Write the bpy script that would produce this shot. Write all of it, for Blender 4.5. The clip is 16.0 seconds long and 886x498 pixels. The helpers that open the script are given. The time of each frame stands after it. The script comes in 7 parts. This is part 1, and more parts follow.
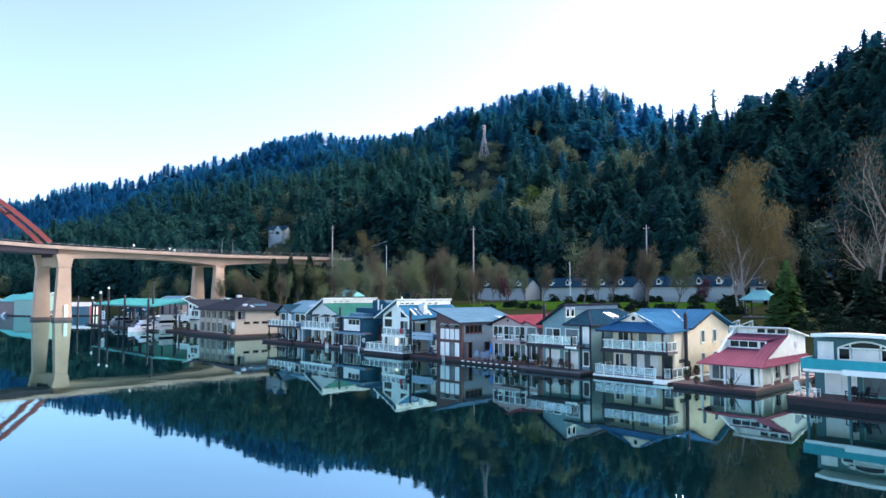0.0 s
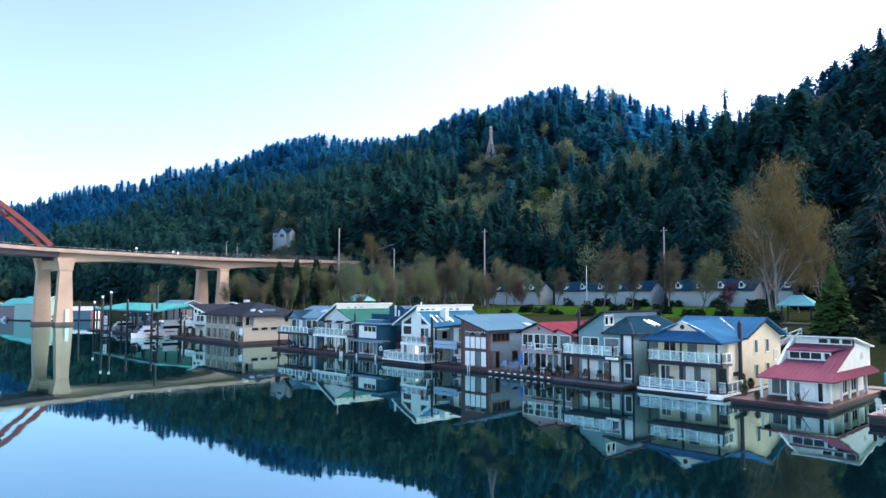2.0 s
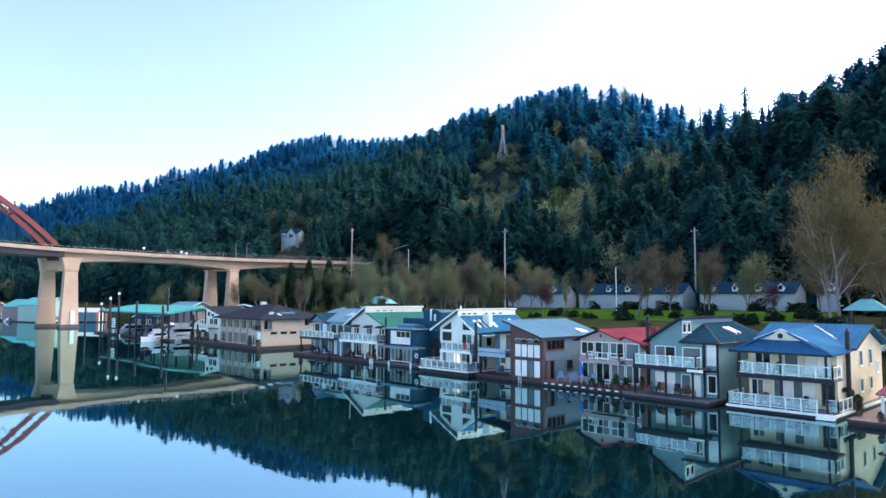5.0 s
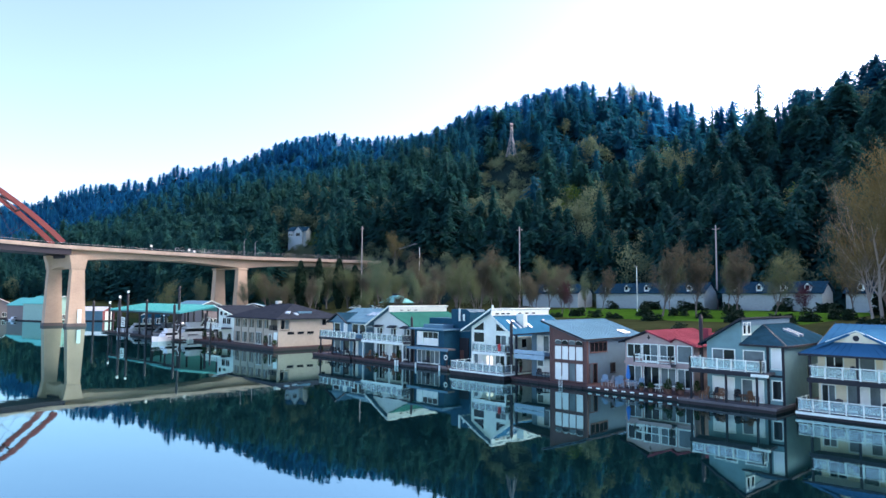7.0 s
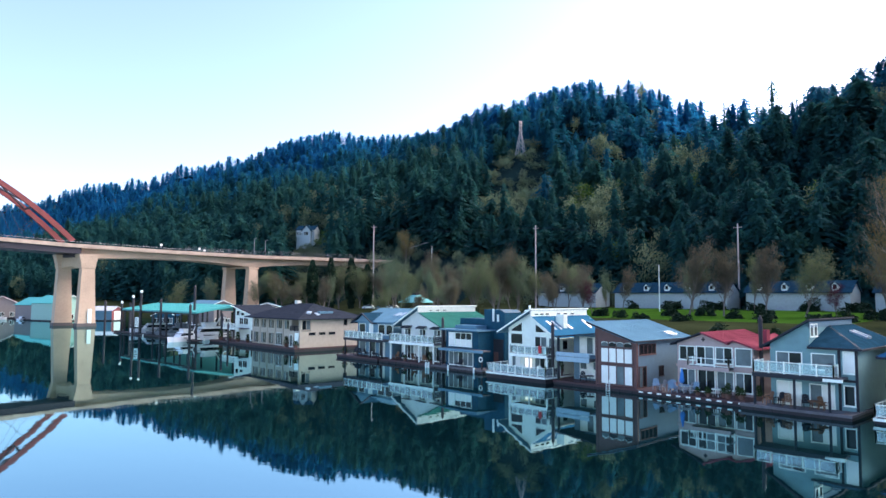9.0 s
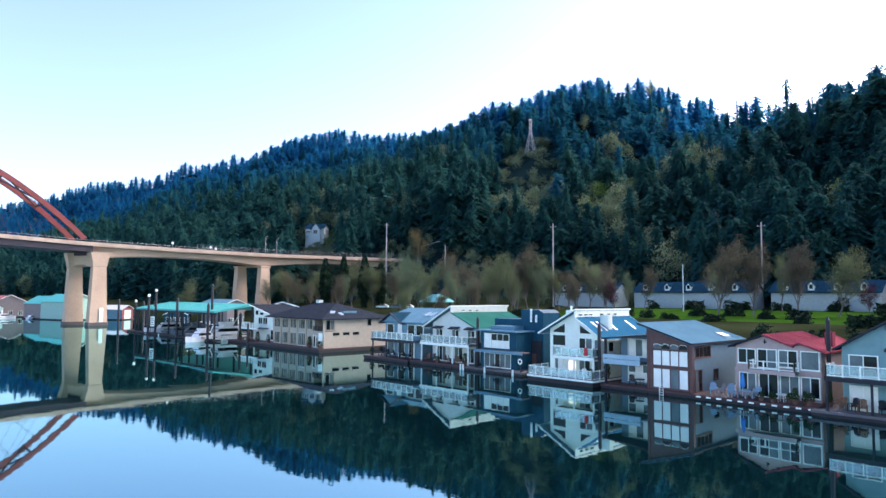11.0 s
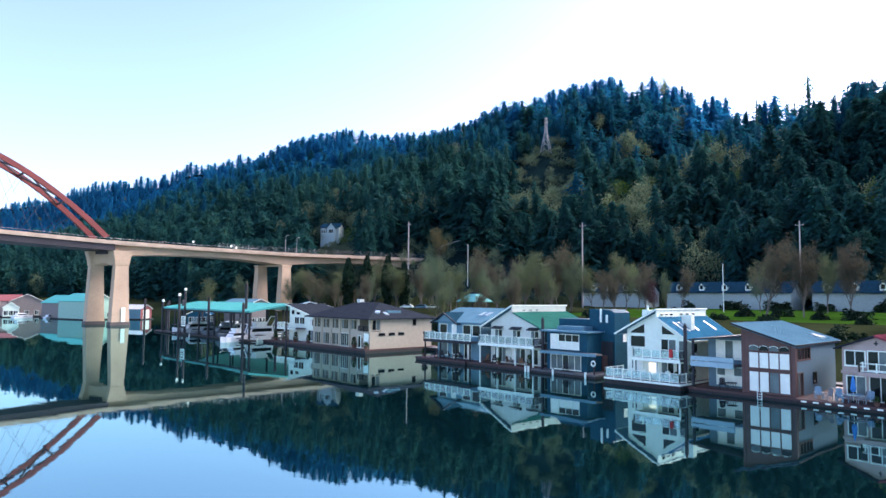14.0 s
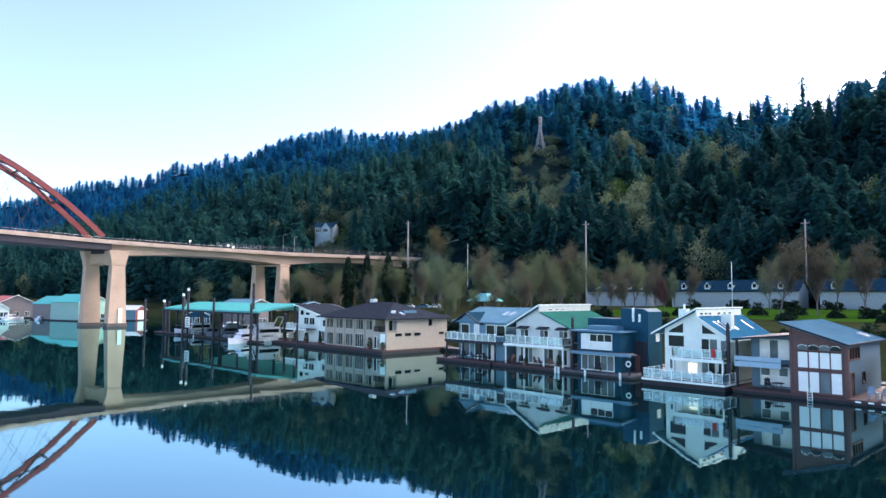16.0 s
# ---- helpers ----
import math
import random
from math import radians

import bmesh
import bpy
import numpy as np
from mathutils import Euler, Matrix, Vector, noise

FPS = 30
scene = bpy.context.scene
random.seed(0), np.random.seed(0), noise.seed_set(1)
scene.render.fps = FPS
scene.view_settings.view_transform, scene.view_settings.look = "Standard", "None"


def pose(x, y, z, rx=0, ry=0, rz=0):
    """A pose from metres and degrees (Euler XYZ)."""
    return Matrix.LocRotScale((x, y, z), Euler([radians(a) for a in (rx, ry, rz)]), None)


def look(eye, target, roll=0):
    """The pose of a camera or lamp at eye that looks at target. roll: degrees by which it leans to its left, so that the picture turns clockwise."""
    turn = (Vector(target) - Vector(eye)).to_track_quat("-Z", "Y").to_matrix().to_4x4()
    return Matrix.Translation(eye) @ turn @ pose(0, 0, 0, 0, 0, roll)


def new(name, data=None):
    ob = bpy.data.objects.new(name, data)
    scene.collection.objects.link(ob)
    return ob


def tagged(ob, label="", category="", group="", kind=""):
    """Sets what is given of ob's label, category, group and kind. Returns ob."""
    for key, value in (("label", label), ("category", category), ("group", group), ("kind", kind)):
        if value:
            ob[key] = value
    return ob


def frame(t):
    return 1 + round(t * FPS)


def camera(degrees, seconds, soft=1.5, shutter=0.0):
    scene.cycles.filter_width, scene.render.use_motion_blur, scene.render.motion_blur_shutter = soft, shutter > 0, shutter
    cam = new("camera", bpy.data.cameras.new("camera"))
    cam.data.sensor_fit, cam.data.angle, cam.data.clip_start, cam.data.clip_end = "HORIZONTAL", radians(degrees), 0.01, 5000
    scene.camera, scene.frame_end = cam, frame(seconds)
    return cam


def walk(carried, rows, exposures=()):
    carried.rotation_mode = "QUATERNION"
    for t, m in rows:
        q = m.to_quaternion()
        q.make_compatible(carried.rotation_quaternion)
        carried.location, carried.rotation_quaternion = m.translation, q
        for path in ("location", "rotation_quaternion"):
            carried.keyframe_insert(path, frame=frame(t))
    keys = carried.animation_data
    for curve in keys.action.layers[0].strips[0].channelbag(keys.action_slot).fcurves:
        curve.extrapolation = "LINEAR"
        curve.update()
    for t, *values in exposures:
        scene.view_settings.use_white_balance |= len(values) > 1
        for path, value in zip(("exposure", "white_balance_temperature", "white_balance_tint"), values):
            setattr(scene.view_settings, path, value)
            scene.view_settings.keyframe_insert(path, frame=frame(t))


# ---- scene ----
cam = camera(66, 16.0)
PATH = [
    (0, (-3.06, 5.029, 9.806), (-1.679, 6.469, 9.934), 0),
    (0.5, (-2.68, 6.531, 9.929), (-1.3, 7.972, 10.06), 0),
    (1, (-2.204, 8.171, 10.026), (-0.824, 9.612, 10.158), -0),
    (1.5, (-1.751, 9.845, 10.051), (-0.372, 11.287, 10.185), -0),
    (2, (-1.105, 11.688, 10.163), (0.273, 13.131, 10.3), -0),
    (2.5, (-0.723, 13.481, 10.182), (0.654, 14.923, 10.321), 0.1),
    (3, (-0.294, 15.201, 10.219), (1.082, 16.645, 10.358), 0),
    (3.5, (0.082, 16.969, 10.258), (1.457, 18.413, 10.399), 0.1),
    (4, (0.341, 18.667, 10.322), (1.716, 20.112, 10.464), 0.1),
    (6.5, (1.201, 26.597, 10.244), (2.57, 28.047, 10.386), 0.3),
    (7, (1.006, 28.029, 10.222), (2.375, 29.479, 10.363), 0.3),
    (7.5, (0.757, 29.39, 10.234), (2.125, 30.841, 10.374), 0.3),
    (8, (0.536, 30.822, 10.171), (1.903, 32.275, 10.31), 0.3),
    (8.5, (0.37, 32.23, 10.234), (1.737, 33.683, 10.373), 0.3),
    (9, (0.167, 33.595, 10.27), (1.533, 35.049, 10.409), 0.3),
    (11.5, (-1.485, 40.613, 10.323), (-0.123, 42.071, 10.459), 0.4),
    (12, (-2.089, 42.044, 10.203), (-0.728, 43.501, 10.339), 0.4),
    (12.5, (-2.817, 43.376, 10.2), (-1.455, 44.834, 10.336), 0.4),
    (13, (-3.358, 44.85, 10.16), (-1.997, 46.309, 10.296), 0.4),
    (13.5, (-3.924, 46.268, 10.062), (-2.564, 47.728, 10.198), 0.4),
    (14, (-4.524, 47.772, 10.017), (-3.165, 49.232, 10.155), 0.5),
    (14.5, (-4.919, 49.26, 10.032), (-3.561, 50.721, 10.17), 0.4),
    (15, (-5.694, 50.635, 9.977), (-4.336, 52.097, 10.115), 0.4),
    (15.5, (-6.253, 51.986, 9.969), (-4.889, 53.441, 10.108), 0.5),
    (16, (-6.969, 53.28, 9.97), (-5.579, 54.711, 10.107), 0.3),
]
walk(cam, [(t, look(eye, target, roll)) for t, eye, target, roll in PATH],
     [(0, 2.1, 6300, 29.5), (16, 2.1, 6300, 29.5)])

# ---- world and light ----
SUN_AZ, SUN_EL = radians(104), radians(20)
world = bpy.data.worlds.new("sky")
scene.world = world
world.use_nodes = True
wn, wl = world.node_tree.nodes, world.node_tree.links
sky = wn.new("ShaderNodeTexSky")
sky.sky_type = "NISHITA"
sky.sun_disc = False
sky.sun_elevation, sky.sun_rotation = SUN_EL, SUN_AZ
sky.air_density, sky.dust_density, sky.ozone_density = 1.0, 1.3, 2.8
wn["Background"].inputs[1].default_value = 0.11
wl.new(sky.outputs[0], wn["Background"].inputs[0])
lamp = bpy.data.lights.new("sun", "SUN")
lamp.energy, lamp.angle, lamp.color = 4.6, radians(80), (1.0, 0.94, 0.78)
sun = new("sun", lamp)
sun_way = Vector((math.sin(SUN_AZ) * math.cos(SUN_EL), math.cos(SUN_AZ) * math.cos(SUN_EL), math.sin(SUN_EL)))
sun.matrix_world = look(sun_way * 900, (0, 0, 0))


# ---- materials ----
def material(name, color, rough=0.6, metal=0.0, vary=0.25, scale=1.5, fine=18.0, bump=0.15, lap=0.0, spread=0.0, dark=None):
    """A surface with stains at two scales; lap: spacing of clapboards in metres; spread: tone shift from piece to piece."""
    m = bpy.data.materials.new(name)
    m.use_nodes = True
    n, l = m.node_tree.nodes, m.node_tree.links
    b = n["Principled BSDF"]
    b.inputs["Metallic"].default_value = metal
    tc = n.new("ShaderNodeTexCoord")
    big, small = n.new("ShaderNodeTexNoise"), n.new("ShaderNodeTexNoise")
    big.inputs["Scale"].default_value, big.inputs["Detail"].default_value = scale, 5
    small.inputs["Scale"].default_value, small.inputs["Detail"].default_value = fine, 4
    l.new(tc.outputs["Object"], big.inputs["Vector"])
    l.new(tc.outputs["Object"], small.inputs["Vector"])
    add = n.new("ShaderNodeMath")
    add.operation = "MULTIPLY_ADD"
    l.new(small.outputs["Fac"], add.inputs[0])
    add.inputs[1].default_value = 0.45
    l.new(big.outputs["Fac"], add.inputs[2])
    ramp = n.new("ShaderNodeValToRGB")
    lo = dark or tuple(c * (1 - vary) for c in color)
    hi = tuple(min(1.0, c * (1 + vary * 0.6)) for c in color)
    ramp.color_ramp.elements[0].position, ramp.color_ramp.elements[1].position = 0.45, 1.0
    ramp.color_ramp.elements[0].color, ramp.color_ramp.elements[1].color = (*lo, 1), (*hi, 1)
    l.new(add.outputs[0], ramp.inputs["Fac"])
    out = ramp.outputs["Color"]
    if spread:
        info, hsv, mr = n.new("ShaderNodeObjectInfo"), n.new("ShaderNodeHueSaturation"), n.new("ShaderNodeMapRange")
        l.new(info.outputs["Random"], mr.inputs["Value"])
        mr.inputs["To Min"].default_value, mr.inputs["To Max"].default_value = 1 - spread, 1 + spread
        l.new(mr.outputs[0], hsv.inputs["Value"])
        l.new(out, hsv.inputs["Color"])
        out = hsv.outputs["Color"]
    l.new(out, b.inputs["Base Color"])
    mrr = n.new("ShaderNodeMapRange")
    mrr.inputs["To Min"].default_value, mrr.inputs["To Max"].default_value = max(0.02, rough - 0.12), min(1, rough + 0.12)
    l.new(big.outputs["Fac"], mrr.inputs["Value"])
    l.new(mrr.outputs[0], b.inputs["Roughness"])
    bp = n.new("ShaderNodeBump")
    bp.inputs["Strength"].default_value, bp.inputs["Distance"].default_value = bump, 0.03
    l.new(small.outputs["Fac"], bp.inputs["Height"])
    if lap:
        sep, mod, b2 = n.new("ShaderNodeSeparateXYZ"), n.new("ShaderNodeMath"), n.new("ShaderNodeBump")
        mod.operation = "MODULO"
        l.new(tc.outputs["Object"], sep.inputs[0])
        l.new(sep.outputs[2], mod.inputs[0])
        mod.inputs[1].default_value = lap
        b2.inputs["Strength"].default_value, b2.inputs["Distance"].default_value = 0.7, 0.2
        l.new(mod.outputs[0], b2.inputs["Height"])
        l.new(bp.outputs[0], b2.inputs["Normal"])
        l.new(b2.outputs[0], b.inputs["Normal"])
    else:
        l.new(bp.outputs[0], b.inputs["Normal"])
    return m


def foliage(name, colors, rough=0.85, glow=0.0, speckle=0.6):
    """Leaves or needles; the tone changes from spray to spray, tree to tree and stand to stand; glow: share of light that passes through."""
    m = bpy.data.materials.new(name)
    m.use_nodes = True
    n, l = m.node_tree.nodes, m.node_tree.links
    b = n["Principled BSDF"]
    b.inputs["Roughness"].default_value = rough
    b.inputs["Specular IOR Level"].default_value = 0.05
    geo = n.new("ShaderNodeNewGeometry")
    stand, single = n.new("ShaderNodeTexNoise"), n.new("ShaderNodeTexNoise")
    stand.inputs["Scale"].default_value, stand.inputs["Detail"].default_value = 0.02, 4
    single.inputs["Scale"].default_value, single.inputs["Detail"].default_value = 0.13, 1
    l.new(geo.outputs["Position"], stand.inputs["Vector"])
    l.new(geo.outputs["Position"], single.inputs["Vector"])
    both = n.new("ShaderNodeMath")
    both.operation = "MULTIPLY_ADD"
    l.new(single.outputs["Fac"], both.inputs[0])
    both.inputs[1].default_value = 1.1
    l.new(stand.outputs["Fac"], both.inputs[2])
    mix = n.new("ShaderNodeMath")
    mix.operation = "MULTIPLY_ADD"
    l.new(geo.outputs["Random Per Island"], mix.inputs[0])
    mix.inputs[1].default_value = speckle
    l.new(both.outputs[0], mix.inputs[2])
    sub = n.new("ShaderNodeMath")
    sub.operation = "SUBTRACT"
    l.new(mix.outputs[0], sub.inputs[0])
    sub.inputs[1].default_value = 0.55 + speckle / 2
    ramp = n.new("ShaderNodeValToRGB")
    e = ramp.color_ramp.elements
    e[0].color, e[1].color = (*colors[0], 1), (*colors[-1], 1)
    for i, c in enumerate(colors[1:-1]):
        k = e.new((i + 1) / (len(colors) - 1))
        k.color = (*c, 1)
    l.new(sub.outputs[0], ramp.inputs["Fac"])
    l.new(ramp.outputs["Color"], b.inputs["Base Color"])
    if glow:
        tr, ms = n.new("ShaderNodeBsdfTranslucent"), n.new("ShaderNodeMixShader")
        l.new(ramp.outputs["Color"], tr.inputs["Color"])
        ms.inputs[0].default_value = glow
        l.new(b.outputs[0], ms.inputs[1])
        l.new(tr.outputs[0], ms.inputs[2])
        l.new(ms.outputs[0], n["Material Output"].inputs[0])
    return m


def water_material():
    m = bpy.data.materials.new("river water")
    m.use_nodes = True
    n, l = m.node_tree.nodes, m.node_tree.links
    n.remove(n["Principled BSDF"])
    deep, shine, mix, fr = n.new("ShaderNodeBsdfDiffuse"), n.new("ShaderNodeBsdfGlossy"), n.new("ShaderNodeMixShader"), n.new("ShaderNodeFresnel")
    deep.inputs["Color"].default_value = (0.0006, 0.008, 0.01, 1)
    shine.inputs["Color"].default_value = (0.62, 0.94, 0.94, 1)
    shine.inputs["Roughness"].default_value = 0.02
    fr.inputs["IOR"].default_value = 2.2
    gain = n.new("ShaderNodeMath")
    gain.operation = "MULTIPLY_ADD"
    gain.inputs[1].default_value, gain.inputs[2].default_value = 0.81, 0.2
    l.new(fr.outputs[0], gain.inputs[0])
    l.new(gain.outputs[0], mix.inputs[0])
    l.new(deep.outputs[0], mix.inputs[1])
    l.new(shine.outputs[0], mix.inputs[2])
    l.new(mix.outputs[0], n["Material Output"].inputs[0])
    geo = n.new("ShaderNodeNewGeometry")
    mp = n.new("ShaderNodeMapping")
    mp.inputs["Rotation"].default_value = (0, 0, radians(40))
    mp.inputs["Scale"].default_value = (1.0, 0.55, 1.0)
    l.new(geo.outputs["Position"], mp.inputs["Vector"])
    heights = []
    for scale, detail in ((0.09, 2), (0.7, 3)):
        t = n.new("ShaderNodeTexNoise")
        t.inputs["Scale"].default_value, t.inputs["Detail"].default_value = scale, detail
        l.new(mp.outputs[0], t.inputs["Vector"])
        heights.append(t)
    last = None
    for t, dist in zip(heights, (0.022, 0.003)):
        bp = n.new("ShaderNodeBump")
        bp.inputs["Strength"].default_value, bp.inputs["Distance"].default_value = 1.0, dist
        l.new(t.outputs["Fac"], bp.inputs["Height"])
        if last:
            l.new(last.outputs[0], bp.inputs["Normal"])
        last = bp
    l.new(last.outputs[0], shine.inputs["Normal"])
    l.new(last.outputs[0], fr.inputs["Normal"])
    return m


def glass_material(name, tint, gloss=0.08, sky_film=0.0):
    """A thin pane: see-through, with a mirror's shine that grows at grazing angles; the last argument is the share of a
    pale diffuse film put in for reflected sky.
    """
    m = bpy.data.materials.new(name)
    m.use_nodes = True
    n, l = m.node_tree.nodes, m.node_tree.links
    n.remove(n["Principled BSDF"])
    tr, gl, mix, fr = n.new("ShaderNodeBsdfTransparent"), n.new("ShaderNodeBsdfGlossy"), n.new("ShaderNodeMixShader"), n.new("ShaderNodeFresnel")
    tr.inputs[0].default_value = (*tint, 1)
    gl.inputs["Roughness"].default_value = 0.02
    fr.inputs["IOR"].default_value = 1.6
    ad = n.new("ShaderNodeMath")
    ad.inputs[1].default_value = gloss
    l.new(fr.outputs[0], ad.inputs[0])
    l.new(ad.outputs[0], mix.inputs[0])
    l.new(tr.outputs[0], mix.inputs[1])
    l.new(gl.outputs[0], mix.inputs[2])
    film, veil = n.new("ShaderNodeBsdfDiffuse"), n.new("ShaderNodeMixShader")
    film.inputs["Color"].default_value = (0.72, 0.86, 0.85, 1)
    veil.inputs[0].default_value = sky_film
    l.new(mix.outputs[0], veil.inputs[1])
    l.new(film.outputs[0], veil.inputs[2])
    l.new(veil.outputs[0], n["Material Output"].inputs[0])
    return m


WATER = water_material()
CONCRETE = material("bridge concrete", (0.56, 0.4, 0.27), 0.85, vary=0.2, scale=0.12, fine=2.0, bump=0.2)
CONCRETE_RAIL = material("parapet concrete", (0.47, 0.36, 0.27), 0.85, scale=0.3, fine=3)
WET_CONCRETE = material("wet stained concrete", (0.1, 0.08, 0.07), 0.7, scale=0.6)
DARK_STEEL = material("dark girder steel", (0.035, 0.028, 0.035), 0.6, scale=0.3)
RUST_RED = material("red oxide bridge paint", (0.2, 0.036, 0.03), 0.6, scale=0.3, fine=3)
GALV = material("galvanised steel", (0.35, 0.36, 0.37), 0.45, 0.8)
POLE_WOOD = material("weathered pole", (0.45, 0.4, 0.36), 0.85, scale=0.4)
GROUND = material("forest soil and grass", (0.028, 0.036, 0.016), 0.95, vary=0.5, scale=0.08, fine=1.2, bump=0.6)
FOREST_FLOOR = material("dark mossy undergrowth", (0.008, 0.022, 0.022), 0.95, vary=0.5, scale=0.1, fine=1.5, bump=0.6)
LAWN = material("mown grass", (0.03, 0.085, 0.01), 0.95, vary=0.35, scale=0.15, fine=3, bump=0.6)
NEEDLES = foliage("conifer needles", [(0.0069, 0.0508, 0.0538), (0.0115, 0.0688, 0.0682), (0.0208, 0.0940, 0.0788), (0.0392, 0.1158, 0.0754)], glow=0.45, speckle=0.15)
# distance haze is painted into the teal needles and the blue ones below
HAZE_TEAL_NEEDLES = foliage("fir needles with teal haze tint", [(0.0035, 0.0673, 0.1182), (0.0056, 0.0878, 0.1395), (0.0085, 0.1083, 0.1440), (0.0186, 0.1243, 0.1213)], glow=0.45, speckle=0.15)
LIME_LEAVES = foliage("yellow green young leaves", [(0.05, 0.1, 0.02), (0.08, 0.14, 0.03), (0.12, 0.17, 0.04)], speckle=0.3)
HAZE_BLUE_NEEDLES = foliage("fir needles with blue haze tint", [(0.0025, 0.1082, 0.2482), (0.0042, 0.1378, 0.2896), (0.0067, 0.1525, 0.2896), (0.0128, 0.1625, 0.2482)], glow=0.5, speckle=0.1)
TWIGS = foliage("budding twigs", [(0.0673, 0.108, 0.076), (0.0962, 0.1512, 0.0887), (0.1542, 0.1944, 0.1162), (0.1638, 0.216, 0.095)], glow=0.4, speckle=0.3)
BARE_TWIGS = foliage("bare brown twigs", [(0.078, 0.072, 0.052), (0.112, 0.106, 0.074), (0.1, 0.104, 0.056)], glow=0.4)
OCHRE_BUDS = foliage("ochre buds", [(0.1054, 0.0924, 0.0413), (0.1426, 0.1254, 0.0562), (0.124, 0.1155, 0.0525)], glow=0.4)
TEAL_GREY = material("dark teal grey siding", (0.05, 0.17, 0.175), 0.65, vary=0.15, lap=0.18)
PALE_BUDS = foliage("pale green buds", [(0.09, 0.124, 0.0638), (0.13, 0.1674, 0.0825), (0.125, 0.1395, 0.0825)], glow=0.4)
PLUM = foliage("purple plum leaves", [(0.07, 0.015, 0.03), (0.11, 0.03, 0.045), (0.06, 0.02, 0.02)])
DARK_LEAVES = foliage("dark evergreen leaves", [(0.008, 0.02, 0.012), (0.015, 0.035, 0.02), (0.02, 0.05, 0.022)])
PALE_BARK = material("pale cottonwood bark", (0.3, 0.27, 0.23), 0.9, vary=0.35, scale=0.8)
BARK = material("grey bark", (0.17, 0.145, 0.12), 0.9, vary=0.4, scale=1.0)
WHITE_SIDING = material("white clapboard", (0.86, 0.93, 0.8), 0.6, vary=0.1, lap=0.18)
WHITE_TRIM = material("white trim paint", (0.85, 0.92, 0.8), 0.5, vary=0.08)
CREAM_SIDING = material("cream yellow clapboard", (0.84, 0.76, 0.53), 0.65, vary=0.1, lap=0.18)
GREY_SIDING = material("blue grey clapboard", (0.18, 0.33, 0.33), 0.65, vary=0.12, lap=0.16)
PINK_SIDING = material("dusty pink stucco", (0.46, 0.35, 0.31), 0.7, vary=0.12)
STEEL_SIDING = material("steel blue panels", (0.15, 0.25, 0.3), 0.6, vary=0.12, lap=0.2)
BROWN_TIMBER = material("red brown stained timber", (0.12, 0.055, 0.045), 0.65, vary=0.3, fine=8)
NAVY_SIDING = material("navy blue clapboard", (0.009, 0.076, 0.118), 0.6, vary=0.25, lap=0.16)
PALE_BLUE = material("slate blue clapboard", (0.15, 0.29, 0.35), 0.65, vary=0.12, lap=0.16)
OFF_WHITE = material("off white clapboard", (0.68, 0.72, 0.64), 0.65, vary=0.1, lap=0.16)
TAUPE_SIDING = material("taupe clapboard", (0.26, 0.22, 0.2), 0.7, vary=0.15, lap=0.16)
TAN_SIDING = material("tan clapboard", (0.47, 0.41, 0.315), 0.7, vary=0.1, lap=0.2)
TEAL_PAINT = material("teal painted panel", (0.01, 0.34, 0.35), 0.5, vary=0.15)
CHARCOAL = material("charcoal trim paint", (0.03, 0.034, 0.04), 0.55, vary=0.2)
BLUE_METAL = material("blue metal roofing", (0.034, 0.135, 0.235), 0.65, 0.0, vary=0.15, scale=0.5)
DEEP_BLUE_METAL = material("deep blue metal roofing", (0.03, 0.145, 0.235), 0.6, 0.0, vary=0.15, scale=0.5)
STEEL_METAL = material("blue grey metal roofing", (0.11, 0.23, 0.29), 0.65, 0.0, vary=0.12, scale=0.5)
GREEN_METAL = material("sea green metal roofing", (0.03, 0.155, 0.12), 0.6, 0.0, vary=0.18, scale=0.5)
TEAL_METAL = material("turquoise metal roofing", (0.03, 0.33, 0.3), 0.6, 0.0, vary=0.12, scale=0.4)
RED_METAL = material("brick red metal roofing", (0.22, 0.078, 0.105), 0.55, 0.0, vary=0.16, scale=0.6)
ROSE_METAL = material("faded red metal roofing", (0.25, 0.06, 0.075), 0.6, 0.0, vary=0.18, scale=0.6)
SLATE_SHINGLE = material("dark slate shingles", (0.012, 0.045, 0.07), 0.85, vary=0.35, scale=1.2, fine=7, bump=0.5)
BROWN_SHINGLE = material("dark slate brown shingles", (0.028, 0.035, 0.045), 0.88, vary=0.35, scale=1.2, fine=7, bump=0.5)
HULL = material("tarred float logs", (0.018, 0.016, 0.016), 0.7, vary=0.4)
DECK_GREY = material("weathered grey decking", (0.12, 0.115, 0.115), 0.8, vary=0.3, fine=12)
DECK_RED = material("red brown decking", (0.07, 0.026, 0.024), 0.6, vary=0.3, fine=12)
PILE = material("dark steel pile", (0.02, 0.02, 0.024), 0.6, vary=0.4)
PANE = material("window glass over a dark room", (0.007, 0.011, 0.013), 0.08, vary=0.3, bump=0.0)
BLIND = material("window glass over drawn white blinds", (0.84, 0.85, 0.75), 0.25, vary=0.1, scale=0.8, bump=0.0)
# mid tone that holds dim sheers and sky reflection in its colour
MID_PANE = material("window glass toned for sheers and reflected sky", (0.13, 0.17, 0.17), 0.1, vary=0.4, scale=0.9, bump=0.0)
YOUNG_LEAVES = foliage("fresh green cedar sprays", [(0.028, 0.065, 0.018), (0.048, 0.1, 0.026), (0.085, 0.135, 0.035)])
SKYLIGHT = material("pale skylight dome", (0.32, 0.42, 0.46), 0.2, vary=0.05, bump=0.0)
RAIL_GLASS = glass_material("railing glass", (0.85, 0.96, 0.97), 0.05, 0.16)
PLASTIC_BLUE = material("sky blue plastic", (0.2, 0.34, 0.42), 0.45, vary=0.12)
